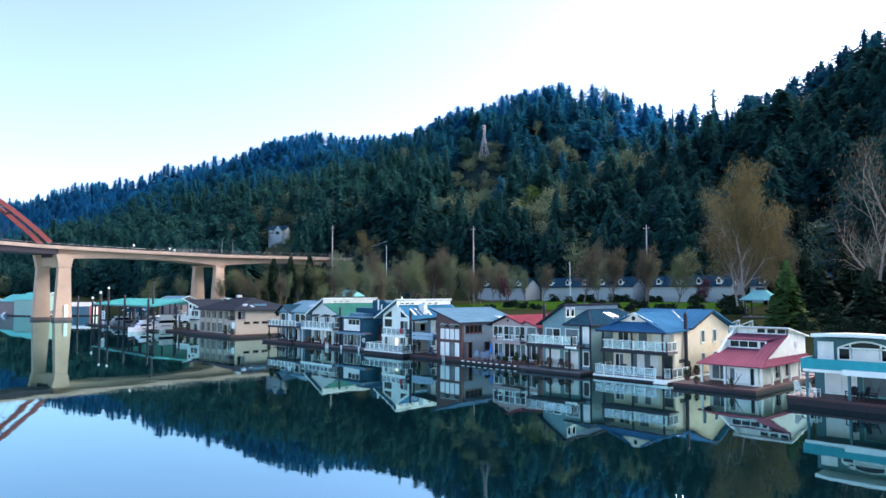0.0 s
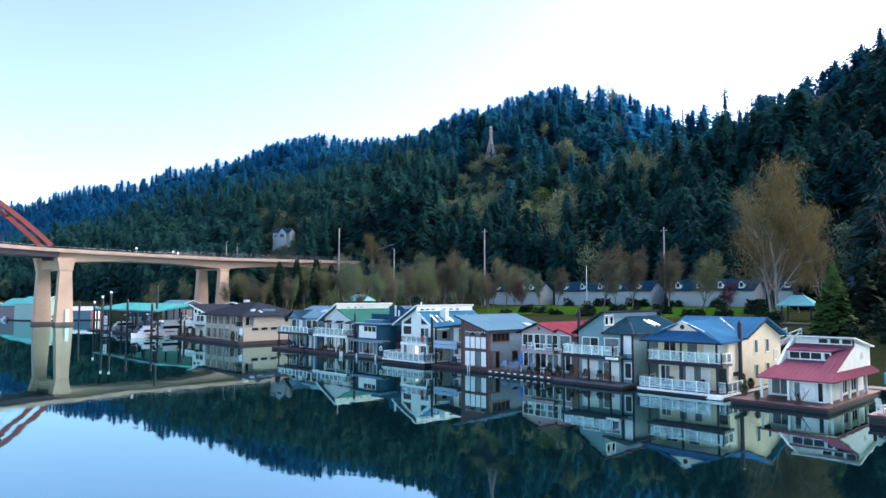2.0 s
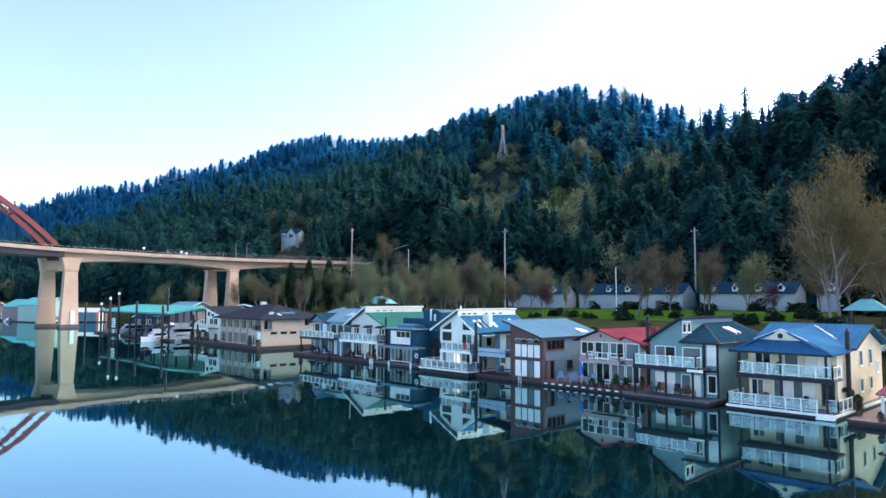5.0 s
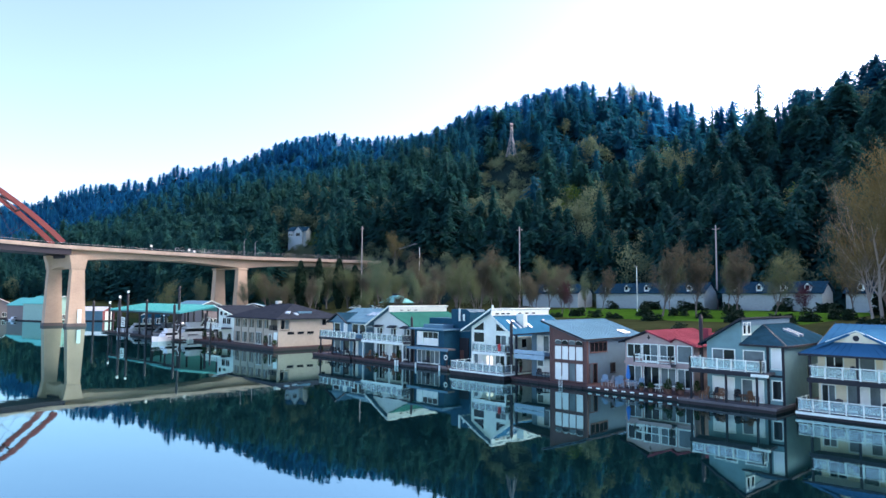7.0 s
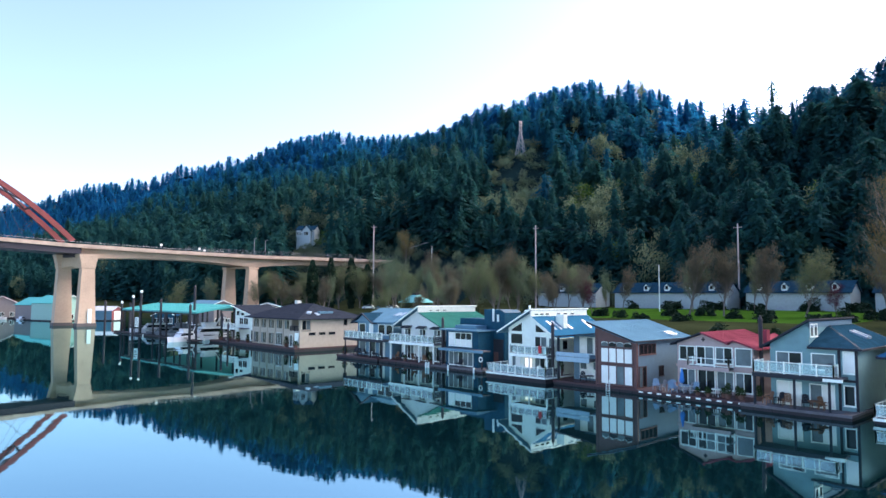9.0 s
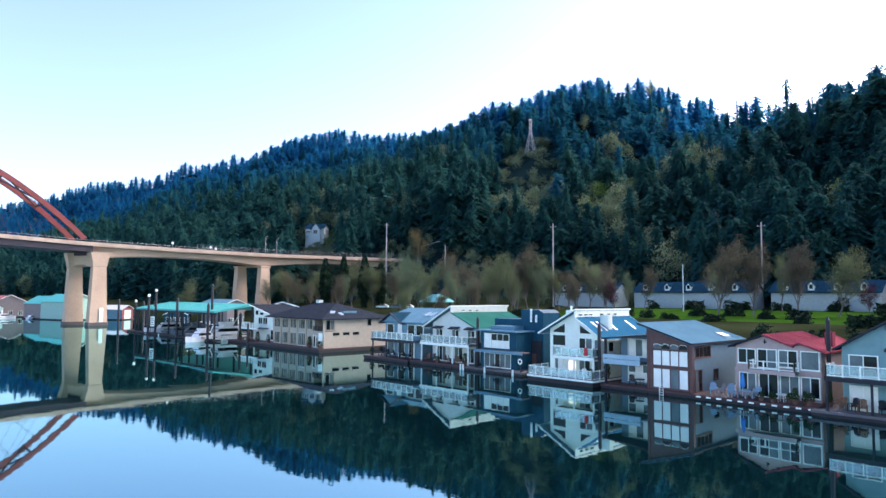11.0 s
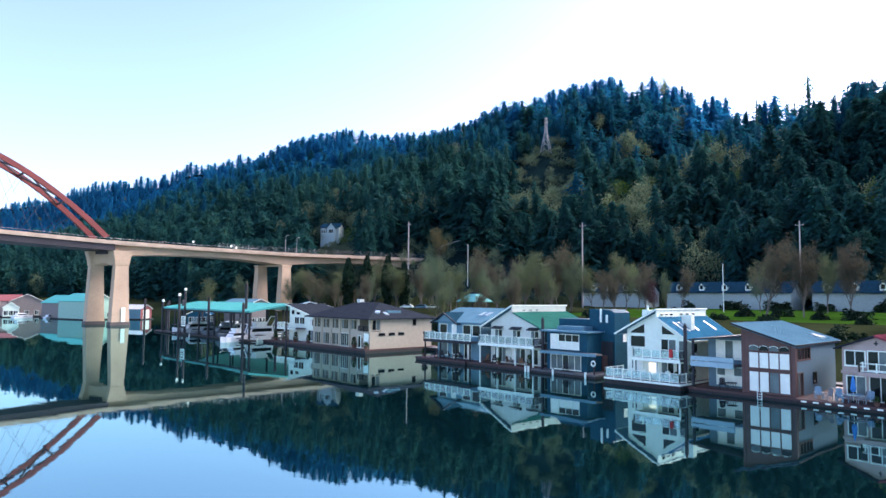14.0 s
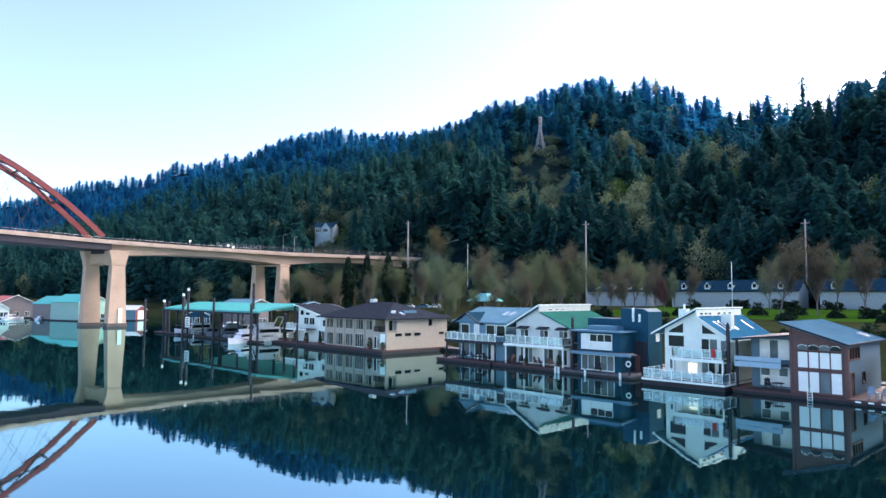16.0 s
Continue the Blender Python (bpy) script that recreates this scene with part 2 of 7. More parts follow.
FABRIC_BLUE = material("bright blue fabric", (0.03, 0.22, 0.55), 0.8, vary=0.2)
WICKER = material("brown wicker", (0.2, 0.1, 0.05), 0.75, vary=0.35)
TERRACOTTA = material("dark clay", (0.14, 0.07, 0.05), 0.8)
HEDGE = foliage("garden leaves", [(0.015, 0.035, 0.012), (0.03, 0.06, 0.02), (0.06, 0.08, 0.03)])
RED_CLOTH = material("red cloth", (0.5, 0.03, 0.03), 0.8)
GELCOAT = material("white gelcoat", (0.8, 0.8, 0.78), 0.25, vary=0.06)
# emission for a window panel, put in for the lit room behind it
LIT_ROOM_GLOW = bpy.data.materials.new("glow of a lit room")
LIT_ROOM_GLOW.use_nodes = True
LIT_ROOM_GLOW.node_tree.nodes["Principled BSDF"].inputs["Emission Color"].default_value = (1.0, 0.86, 0.56, 1)
LIT_ROOM_GLOW.node_tree.nodes["Principled BSDF"].inputs["Emission Strength"].default_value = 0.32
PALE_TEAL = material("pale turquoise metal roofing", (0.15, 0.42, 0.39), 0.6, 0.0, vary=0.15, scale=0.6)
for pane_mat in (PANE, MID_PANE):
    pane_mat.node_tree.nodes["Principled BSDF"].inputs["Specular IOR Level"].default_value = 0.18
for soil in (GROUND, LAWN, FOREST_FLOOR):
    soil.node_tree.nodes["Principled BSDF"].inputs["Specular IOR Level"].default_value = 0.0
for roof_mat in (DEEP_BLUE_METAL, BLUE_METAL, STEEL_METAL, SLATE_SHINGLE, BROWN_SHINGLE, RED_METAL, ROSE_METAL, PALE_TEAL, GREEN_METAL):
    roof_mat.node_tree.nodes["Principled BSDF"].inputs["Specular IOR Level"].default_value = 0.0
for siding in (WHITE_SIDING, CREAM_SIDING, GREY_SIDING, PINK_SIDING, STEEL_SIDING, NAVY_SIDING, PALE_BLUE, OFF_WHITE, TAUPE_SIDING, TAN_SIDING, CHARCOAL, TEAL_PAINT):
    siding.node_tree.nodes["Principled BSDF"].inputs["Specular IOR Level"].default_value = 0.12


# ---- mesh helpers ----
class Build:
    """Collects faces for one mesh."""

    def __init__(self):
        self.v, self.f = [], []

    def poly(self, pts):
        k = len(self.v)
        self.v += [tuple(p) for p in pts]
        self.f.append(tuple(range(k, k + len(pts))))
        return self

    def box(self, x0, x1, y0, y1, z0, z1):
        k = len(self.v)
        self.v += [(x, y, z) for z in (z0, z1) for x, y in ((x0, y0), (x1, y0), (x1, y1), (x0, y1))]
        self.f += [tuple(k + i for i in q) for q in ((3, 2, 1, 0), (4, 5, 6, 7), (0, 1, 5, 4), (1, 2, 6, 5), (2, 3, 7, 6), (3, 0, 4, 7))]
        return self

    def loft(self, rings, caps=True):
        """Rings of equally many points, skinned one to the next."""
        k, n = len(self.v), len(rings[0])
        for r in rings:
            self.v += [tuple(p) for p in r]
        for i in range(len(rings) - 1):
            for j in range(n):
                a, b = k + i * n + j, k + i * n + (j + 1) % n
                self.f.append((a, b, b + n, a + n))
        if caps:
            self.f.append(tuple(range(k + n - 1, k - 1, -1)))
            self.f.append(tuple(range(k + (len(rings) - 1) * n, k + len(rings) * n)))
        return self

    def tube(self, p, q, r0, r1=None, n=6):
        p, q = Vector(p), Vector(q)
        r1 = r0 if r1 is None else r1
        d = (q - p).normalized()
        a = d.orthogonal().normalized()
        b = d.cross(a)
        c = [(math.cos(2 * math.pi * i / n), math.sin(2 * math.pi * i / n)) for i in range(n)]
        return self.loft([[p + (a * x + b * y) * r0 for x, y in c], [q + (a * x + b * y) * r1 for x, y in c]])

    def slab(self, pts, thick):
        """A flat polygon thickened downwards."""
        top = [Vector(p) for p in pts]
        return self.loft([[p - Vector((0, 0, thick)) for p in top], top])

    def prism(self, pts, y0, y1):
        """A polygon of (x, z) drawn out from y0 to y1."""
        return self.loft([[(x, y0, z) for x, z in pts], [(x, y1, z) for x, z in pts]])

    def mesh(self, name):
        me = bpy.data.meshes.new(name)
        me.from_pydata(self.v, [], self.f)
        bm = bmesh.new()
        bm.from_mesh(me)
        bmesh.ops.recalc_face_normals(bm, faces=bm.faces)
        bm.to_mesh(me)
        bm.free()
        return me


def part(name, build, mat, parent, label=""):
    me = build if isinstance(build, bpy.types.Mesh) else build.mesh(name)
    if not me.materials:
        me.materials.append(mat)
    ob = new(name, me)
    ob.parent = parent
    return tagged(ob, label)


def thing(name, m, label, category, group="", kind=""):
    ob = new(name)
    ob.empty_display_size = 0.3
    ob.matrix_basis = m
    return tagged(ob, label, category, group, kind)


def solid(name, build, mat, label, category, kind="", smooth=False):
    me = build.mesh(name)
    me.materials.append(mat)
    if smooth:
        me.polygons.foreach_set("use_smooth", [True] * len(me.polygons))
    return tagged(new(name, me), label, category, "", kind)


def stuff(name, verts, faces, mats, label, category, index=None, kind="stuff"):
    me = bpy.data.meshes.new(name)
    me.from_pydata(verts, [], faces)
    for m in mats:
        me.materials.append(m)
    if index is not None:
        me.polygons.foreach_set("material_index", index)
    me.update()
    return tagged(new(name, me), label, category, "", kind)


# ---- the land ----
CREST_Y = [-400, 0, 60, 123, 134, 146, 159, 174, 190, 207, 225, 247, 269, 293, 317, 343, 367, 392, 417, 444, 472, 501, 532, 566, 601, 639, 680, 722, 769, 819, 875, 931, 992, 1055, 1121, 1193, 1265, 1333, 1406, 1492, 1596, 1711, 1850, 2071, 2600]
CREST_X = [360, 370, 375, 382, 387, 394, 400, 411, 422, 431, 441, 457, 469, 482, 491, 500, 504, 508, 509, 510, 510, 510, 510, 510, 510, 510, 509, 509, 508, 507, 507, 505, 502, 497, 491, 485, 476, 462, 448, 435, 424, 411, 400, 400, 400]
CREST_Z = [165, 165, 160, 133, 127, 130, 115, 115, 109, 139, 132, 122, 164, 155, 198, 184, 189, 217, 208, 212, 195, 195, 195, 203, 195, 201, 222, 208, 238, 242, 239, 238, 204, 238, 224, 239, 244, 229, 241, 241, 244, 242, 236, 258, 290]


def shore(y):
    return np.interp(y, [-900, 110, 180, 230, 345, 385, 408, 440, 500, 640], [84, 84, 92, 108, 112, 106, 62, -110, -600, -2500])


def foot(y):
    return np.interp(y, [-900, 150, 280, 400, 520, 700], [206, 206, 150, 138, 100, 60])


def rough(x, y):
    return np.sin(x * 0.031 + y * 0.017) * np.cos(y * 0.023 - x * 0.011) * 5 + np.sin(x * 0.09 - y * 0.07) * 1.6


def land(x, y):
    """Height of the ground."""
    x, y = np.asarray(x, float), np.asarray(y, float)
    s, f, c, top = shore(y), foot(y), np.interp(y, CREST_Y, CREST_X), np.interp(y, CREST_Y, CREST_Z) - 25
    d = x - s
    z = np.interp(d, [-40, -4, 0, 6, 16, 40, 100], [-5, -2.2, 0.0, 1.6, 4.4, 5.6, 7.1])
    u = np.clip((x - f) / (c - f), 0, 1)
    bend = 1 + 0.35 * np.clip((y - 560) / 300, 0, 1)
    z = z + (top - 6) * (u ** bend * 0.94 + 0.06 * np.sqrt(u)) + rough(x, y) * np.clip(u * 4, 0, 1)
    z = z + 16 * np.exp(-((x - 302) / 34) ** 2 - ((y - 162) / 26) ** 2)
    back = np.clip((x - c) / 600, 0, 1)
    return z * (1 - 0.45 * back)


def spaced(stops):
    out = []
    for (a, step), (b, _) in zip(stops, stops[1:]):
        out += list(np.arange(a, b, step))
    return np.array(out + [stops[-1][0]], float)


gx = spaced([(-4500, 500), (-700, 100), (-100, 30), (40, 6), (80, 2.5), (130, 7), (620, 40), (1100, 300), (4500, 1)])
gy = spaced([(-4500, 500), (-600, 60), (-60, 12), (480, 20), (1000, 50), (2600, 300), (4500, 1)])
X, Y = np.meshgrid(gx, gy)
Z = land(X, Y)
verts = np.stack([X.ravel(), Y.ravel(), Z.ravel()], 1)
nx = len(gx)
faces = [(j * nx + i, j * nx + i + 1, (j + 1) * nx + i + 1, (j + 1) * nx + i) for j in range(len(gy) - 1) for i in range(nx - 1)]
mid = verts[np.array(faces)].mean(1)
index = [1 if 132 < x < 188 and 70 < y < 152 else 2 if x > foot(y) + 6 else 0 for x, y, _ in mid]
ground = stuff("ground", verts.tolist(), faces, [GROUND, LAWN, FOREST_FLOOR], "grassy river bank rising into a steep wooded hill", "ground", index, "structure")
ground.data.polygons.foreach_set("use_smooth", [True] * len(faces))

river = Build()
river.poly([(-4400, -4400, 0), (900, -4400, 0), (900, 4400, 0), (-4400, 4400, 0)])
solid("water", river, WATER, "calm dark green river mirroring the hill and houses", "water", "structure")


# ---- the forest on the hill ----
def conifer(rng, boughs, sprays, blunt=0.8, ragged=0.0):
    """A fir of height 1: drooping boughs of needle sprays round a thin dark core; ragged: share of boughs lost."""
    v, f = [], []
    lean = rng.uniform(-0.015, 0.015, 2)

    wave = rng.uniform(0, 6.28, 4)

    def reach(t):
        return 0.014 + 0.2 * (1 - t) ** blunt
    turn = rng.uniform(0, 6.28)
    for z, r in ((0.04, 0.3), (0.35, 0.34), (0.7, 0.36)):
        k = len(v)
        r *= 1 - 0.7 * ragged
        v.append((lean[0], lean[1], min(0.97, z + 0.5)))
        v += [(reach(z) * r * math.cos(turn + i * 1.2566), reach(z) * r * math.sin(turn + i * 1.2566), z) for i in range(5)]
        f += [(k, k + 1 + i, k + 1 + (i + 1) % 5) for i in range(5)]
    for i in range(boughs):
        if rng.random() < ragged:
            continue
        t = 0.05 + 0.9 * ((i + rng.uniform(0, 1)) / boughs) ** 0.9
        a = i * 2.4 + rng.uniform(-0.6, 0.6)
        r = reach(t) * rng.uniform(0.6, 1.2) * (1 + 0.22 * math.sin(2 * a + wave[0] + 7 * t) + 0.18 * math.sin(a + wave[1]) + 0.14 * math.sin(19 * t + wave[2]))
        out = np.array([math.cos(a), math.sin(a), 0.0])
        side = np.array([-math.sin(a), math.cos(a), 0.0])
        for j in range(sprays):
            q = (j + rng.uniform(0.5, 1.0)) / sprays
            c = np.array([lean[0] * t, lean[1] * t, t]) + out * r * q * 0.85 + np.array([0, 0, 0.25 * r * q - 0.6 * r * q * q])
            wide = 0.008 + (0.14 if sprays < 4 else 0.1) * r * (1.25 - q)
            tip = c + out * (0.24 * r + 0.008) + np.array([0, 0, -0.22 * r - rng.uniform(0.0, 0.022)]) + side * rng.normal(0, wide * 0.6)
            k = len(v)
            v += [tuple(tip), tuple(c + side * wide + np.array([0, 0, rng.uniform(-0.03, 0.014)])), tuple(c - side * wide + np.array([0, 0, rng.uniform(-0.03, 0.014)]))]
            f.append((k, k + 1, k + 2))
    for i in range(3):
        k = len(v)
        d = i * 2.09
        v += [(lean[0], lean[1], 1.0), (0.012 * math.cos(d), 0.012 * math.sin(d), 0.86), (0.012 * math.cos(d + 2.1), 0.012 * math.sin(d + 2.1), 0.86)]
        f.append((k, k + 1, k + 2))
    return np.array(v), np.array(f)


def leafy(rng, n):
    """A budding broadleaf crown of height 1: upswept boughs that end in thin clouds of twigs, with a few bare stems."""
    v, f = [], []
    hubs = []
    for _ in range(15):
        a, t = rng.uniform(0, 6.28), rng.uniform(0.3, 0.93)
        r = 0.3 * math.sin(math.pi * min(1.0, (t - 0.15) / 0.85)) * rng.uniform(0.3, 1.0)
        hubs.append((math.cos(a) * r, math.sin(a) * r, t, rng.uniform(0.06, 0.11)))
    for x, y, z, _ in hubs[:8]:
        k = len(v)
        v += [(0.0, 0.0, z * 0.2), (0.012, 0.0, z * 0.2), (x, y, z)]
        f.append((k, k + 1, k + 2))
    for i in range(n):
        h = hubs[i % len(hubs)]
        c = np.array(h[:3]) + rng.normal(0, 1, 3) * h[3] * np.array([0.8, 0.8, 1.15])
        up = np.array([c[0] * 1.2, c[1] * 1.2, 0.6]) + rng.normal(0, 0.35, 3)
        up *= rng.uniform(0.018, 0.042) / np.linalg.norm(up)
        wide = np.cross(up, rng.normal(0, 1, 3))
        wide *= rng.uniform(0.008, 0.02) / (np.linalg.norm(wide) + 1e-9)
        k = len(v)
        v += [tuple(c - up), tuple(c + up + wide), tuple(c + up * 0.6 - wide)]
        f.append((k, k + 1, k + 2))
    return np.array(v), np.array(f)


def scatter(name, kinds, spots, mat, label, category):
    vs, fs, k = [], [], 0
    for i, (x, y, z, h, w, turn) in enumerate(spots):
        v, f = kinds[i % len(kinds)]
        c, s = math.cos(turn), math.sin(turn)
        p = np.stack([(v[:, 0] * c - v[:, 1] * s) * h * w + x, (v[:, 0] * s + v[:, 1] * c) * h * w + y, v[:, 2] * h + z], 1)
        vs.append(p)
        fs.append(f + k)
        k += len(v)
    v, f = np.concatenate(vs), np.concatenate(fs)
    me = bpy.data.meshes.new(name)
    me.vertices.add(len(v))
    me.vertices.foreach_set("co", v.ravel())
    me.loops.add(f.size)
    me.loops.foreach_set("vertex_index", f.ravel().astype(np.int32))
    me.polygons.add(len(f))
    me.polygons.foreach_set("loop_start", np.arange(0, f.size, 3, dtype=np.int32))
    me.update(calc_edges=True)
    me.materials.append(mat)
    return tagged(new(name, me), label, category, "", "stuff")


rng = np.random.default_rng(4)
near_firs = [conifer(rng, 210, 5, rng.uniform(0.55, 0.95)) for _ in range(8)]
far_firs = [conifer(rng, 110, 3, rng.uniform(0.35, 0.9)) for _ in range(14)]
thin_firs = [conifer(rng, 90, 3, rng.uniform(0.4, 0.7), rng.uniform(0.45, 0.7)) for _ in range(6)]
crowns = [leafy(rng, 560) for _ in range(7)]
near, mid, far, crest, thin, broad, lime = [], [], [], [], [], [], []
# stands of budding broadleaf trees: centre and half lengths
GROVES = [(286, 272, 20, 34), (318, 292, 16, 26), (256, 262, 16, 32), (300, 225, 18, 24), (352, 262, 12, 14), (330, 200, 18, 18), (360, 225, 14, 14), (214, 352, 16, 26), (226, 312, 12, 18), (232, 345, 10, 22), (256, 205, 18, 22), (240, 170, 16, 16), (290, 180, 10, 14), (250, 410, 14, 22)]
HILL_HOUSE = (209.0, 368.0)
TOWER = (336.0, 318.0)
taken = {}
for _ in range(60000):
    y = rng.uniform(-120, 2300) if rng.random() < 0.55 else rng.uniform(-60, 700)
    fx = float(foot(y))
    cx = float(np.interp(y, CREST_Y, CREST_X))
    x = rng.uniform(fx - 4, cx + 25)
    d = math.hypot(x, y - 30)
    gap = 6.2 + d * 0.005
    cell = (int(x / gap), int(y / gap))
    if cell in taken:
        continue
    u = (x - fx) / (cx - fx)
    grove = max(1 - ((x - a) / p) ** 2 - ((y - b) / q) ** 2 for a, b, p, q in GROVES)
    hx, hy = x - HILL_HOUSE[0], y - HILL_HOUSE[1]
    z = float(land(x, y)) - 0.4
    turn = rng.uniform(0, 6.28)
    if x < 208 and 130 < y < 292:
        if rng.random() < 0.7:
            taken[cell] = 1
            broad.append((x, y, z, rng.uniform(5, 9), rng.uniform(1.0, 1.6), turn))
        continue
    if -110 < hx * 0.53 + hy * 0.85 < 10 and abs(hx * 0.85 - hy * 0.53) < 11:
        if hx * 0.53 + hy * 0.85 < -7 and rng.random() < 0.8:
            (lime if hx > -4 and rng.random() < 0.5 else broad).append((x, y, z, rng.uniform(3.5, 6), rng.uniform(1.2, 1.7), turn))
        continue
    taken[cell] = 1
    if grove + rng.normal(0, 0.3) > 0.25 or (u < 0.06 and y < 285 and rng.random() < 0.5) or rng.random() < 0.03:
        low = math.hypot(x - TOWER[0] + 20, y - TOWER[1] + 17) < 45
        (lime if rng.random() < 0.05 else broad).append((x, y, z, rng.uniform(7, 11) if low else rng.uniform(10, 17), rng.uniform(1.0, 1.6), turn))
        continue
    tx, ty = x - TOWER[0], y - TOWER[1]
    if -70 < tx * 0.76 + ty * 0.65 < 12 and abs(tx * 0.65 - ty * 0.76) < 20:
        broad.append((x, y, z, rng.uniform(5, 8), rng.uniform(1.4, 1.9), turn))
        broad.append((x + 2.5, y - 2, z - 0.5, rng.uniform(5, 9), rng.uniform(1.4, 2.0), rng.uniform(0, 6.28)))
        continue
    wx, wy = x - 238, y - 78.5
    if -50 < wx * 0.96 + wy * 0.28 < 4 and abs(wx * 0.28 - wy * 0.96) < 8.5:
        broad.append((x, y, z, rng.uniform(6, 8.5), rng.uniform(1.1, 1.5), turn))
        continue
    clump = 0.5 + 0.5 * math.sin(x * 0.07 + 2 * math.sin(y * 0.031)) * math.sin(y * 0.055 + 1.1)
    h = 17 + 10 * clump + rng.uniform(-4, 5)
    if u > 0.85:
        h = 17 + 6 * clump + rng.uniform(-4, 4) + (rng.uniform(3, 7) if rng.random() < 0.04 else 0)
    if u > 0.8 and 150 < y < 232:
        if rng.random() < 0.25:
            thin.append((x, y, z, h * rng.uniform(1.0, 1.6), rng.uniform(0.8, 1.2), turn))
            continue
        h *= 1.15
    wide = 1.35 if u > 0.7 else 1.15 if rng.random() < 0.4 else 1.0
    spot = (x, y, z, h, rng.uniform(1.3, 2.1) * wide, turn)
    # haze measure: higher and farther firs get the teal or blue haze colour
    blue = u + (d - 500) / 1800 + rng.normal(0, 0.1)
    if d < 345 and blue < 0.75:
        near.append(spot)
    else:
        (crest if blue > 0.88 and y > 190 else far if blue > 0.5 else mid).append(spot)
for ahead, side, tall, kind in ((-9, -7, 5, broad), (-9.5, -3, 4.2, broad), (-10, 1, 4.6, broad), (-9, 5, 5.2, lime), (-7, 9, 6.5, lime), (-4, 13, 7.5, lime), (-6, 17, 6, lime), (2, -9, 10, broad), (6, -4, 11, broad), (7, 6, 12, broad), (3, 11, 9, broad)):
    x, y = HILL_HOUSE[0] + ahead * 0.526 + side * 0.85, HILL_HOUSE[1] + ahead * 0.85 - side * 0.526
    kind.append((x, y, float(land(x, y)) - 0.3, tall, 1.5, side * 1.0))
lime.append((330.0, 246.0, float(land(330, 246)) - 0.4, 15.0, 1.3, 0.4))
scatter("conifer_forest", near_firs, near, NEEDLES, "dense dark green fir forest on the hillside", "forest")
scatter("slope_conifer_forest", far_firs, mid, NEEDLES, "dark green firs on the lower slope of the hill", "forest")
scatter("upper_conifer_forest", far_firs, far, HAZE_TEAL_NEEDLES, "firs on the upper slope of the hill, hazed teal", "forest")
scatter("crest_conifer_forest", far_firs, crest, HAZE_BLUE_NEEDLES, "firs along the hill's crest with blue haze in their colour", "forest")
scatter("sparse_conifers", thin_firs, thin, NEEDLES, "thin ragged firs in the saddle of the crest", "forest")
scatter("broadleaf_wood", crowns, broad, TWIGS, "grey olive budding broadleaf trees among the firs", "forest")
scatter("fresh_broadleaf_trees", crowns, lime, LIME_LEAVES, "fresh yellow green broadleaf trees on the hillside", "forest")


# ---- the bridge ----
def deck_z(x):
    return float(np.interp(x, [-60, 8, 62, 95, 130, 200], [26.5, 28.6, 26.2, 25.6, 25.3, 26.2]))


BY0, BY1 = 274.5, 289.0
bridge = thing("bridge", pose(0, 0, 0), "concrete road bridge with a red steel arch over the channel", "bridge")
b = Build()
xs = [66 + i * (146 / 40) for i in range(41)]


def soffit(x):
    near_pier = max(0.0, 1 - min(abs(x - 67), abs(x - 127), abs(x - 190)) / 26)
    return 2.1 + 1.6 * near_pier ** 1.6


b.loft([[(x, BY0 + 0.4, deck_z(x) - 0.5), (x, BY0 + 0.4, deck_z(x) - 0.9), (x, BY0 + 2.0, deck_z(x) - 1.1), (x, BY0 + 2.3, deck_z(x) - 0.5 - soffit(x)),
         (x, BY1 - 2.3, deck_z(x) - 0.5 - soffit(x)), (x, BY1 - 2.0, deck_z(x) - 1.1), (x, BY1 - 0.4, deck_z(x) - 0.9), (x, BY1 - 0.4, deck_z(x) - 0.5)] for x in xs])
part("girder", b, CONCRETE, bridge)
for y in (BY0, BY1 - 0.4):
    b = Build()
    xx = [-120 + i * 4 for i in range(83)]
    b.loft([[(x, y, deck_z(x) - 0.7), (x, y, deck_z(x) + 0.5), (x, y + 0.35, deck_z(x) + 0.5), (x, y + 0.35, deck_z(x) - 0.7)] for x in xx])
    part("parapet", b, CONCRETE_RAIL, bridge)
b = Build()
xx = [-120 + i * 186 / 26 for i in range(27)]
b.loft([[(x, BY0 + 0.6, deck_z(x) - 0.5), (x, BY0 + 0.6, deck_z(x) - 2.6), (x, BY1 - 0.6, deck_z(x) - 2.6), (x, BY1 - 0.6, deck_z(x) - 0.5)] for x in xx])
part("tie_girder", b, DARK_STEEL, bridge, "dark steel tie girder under the arch")
SKEW = -0.42
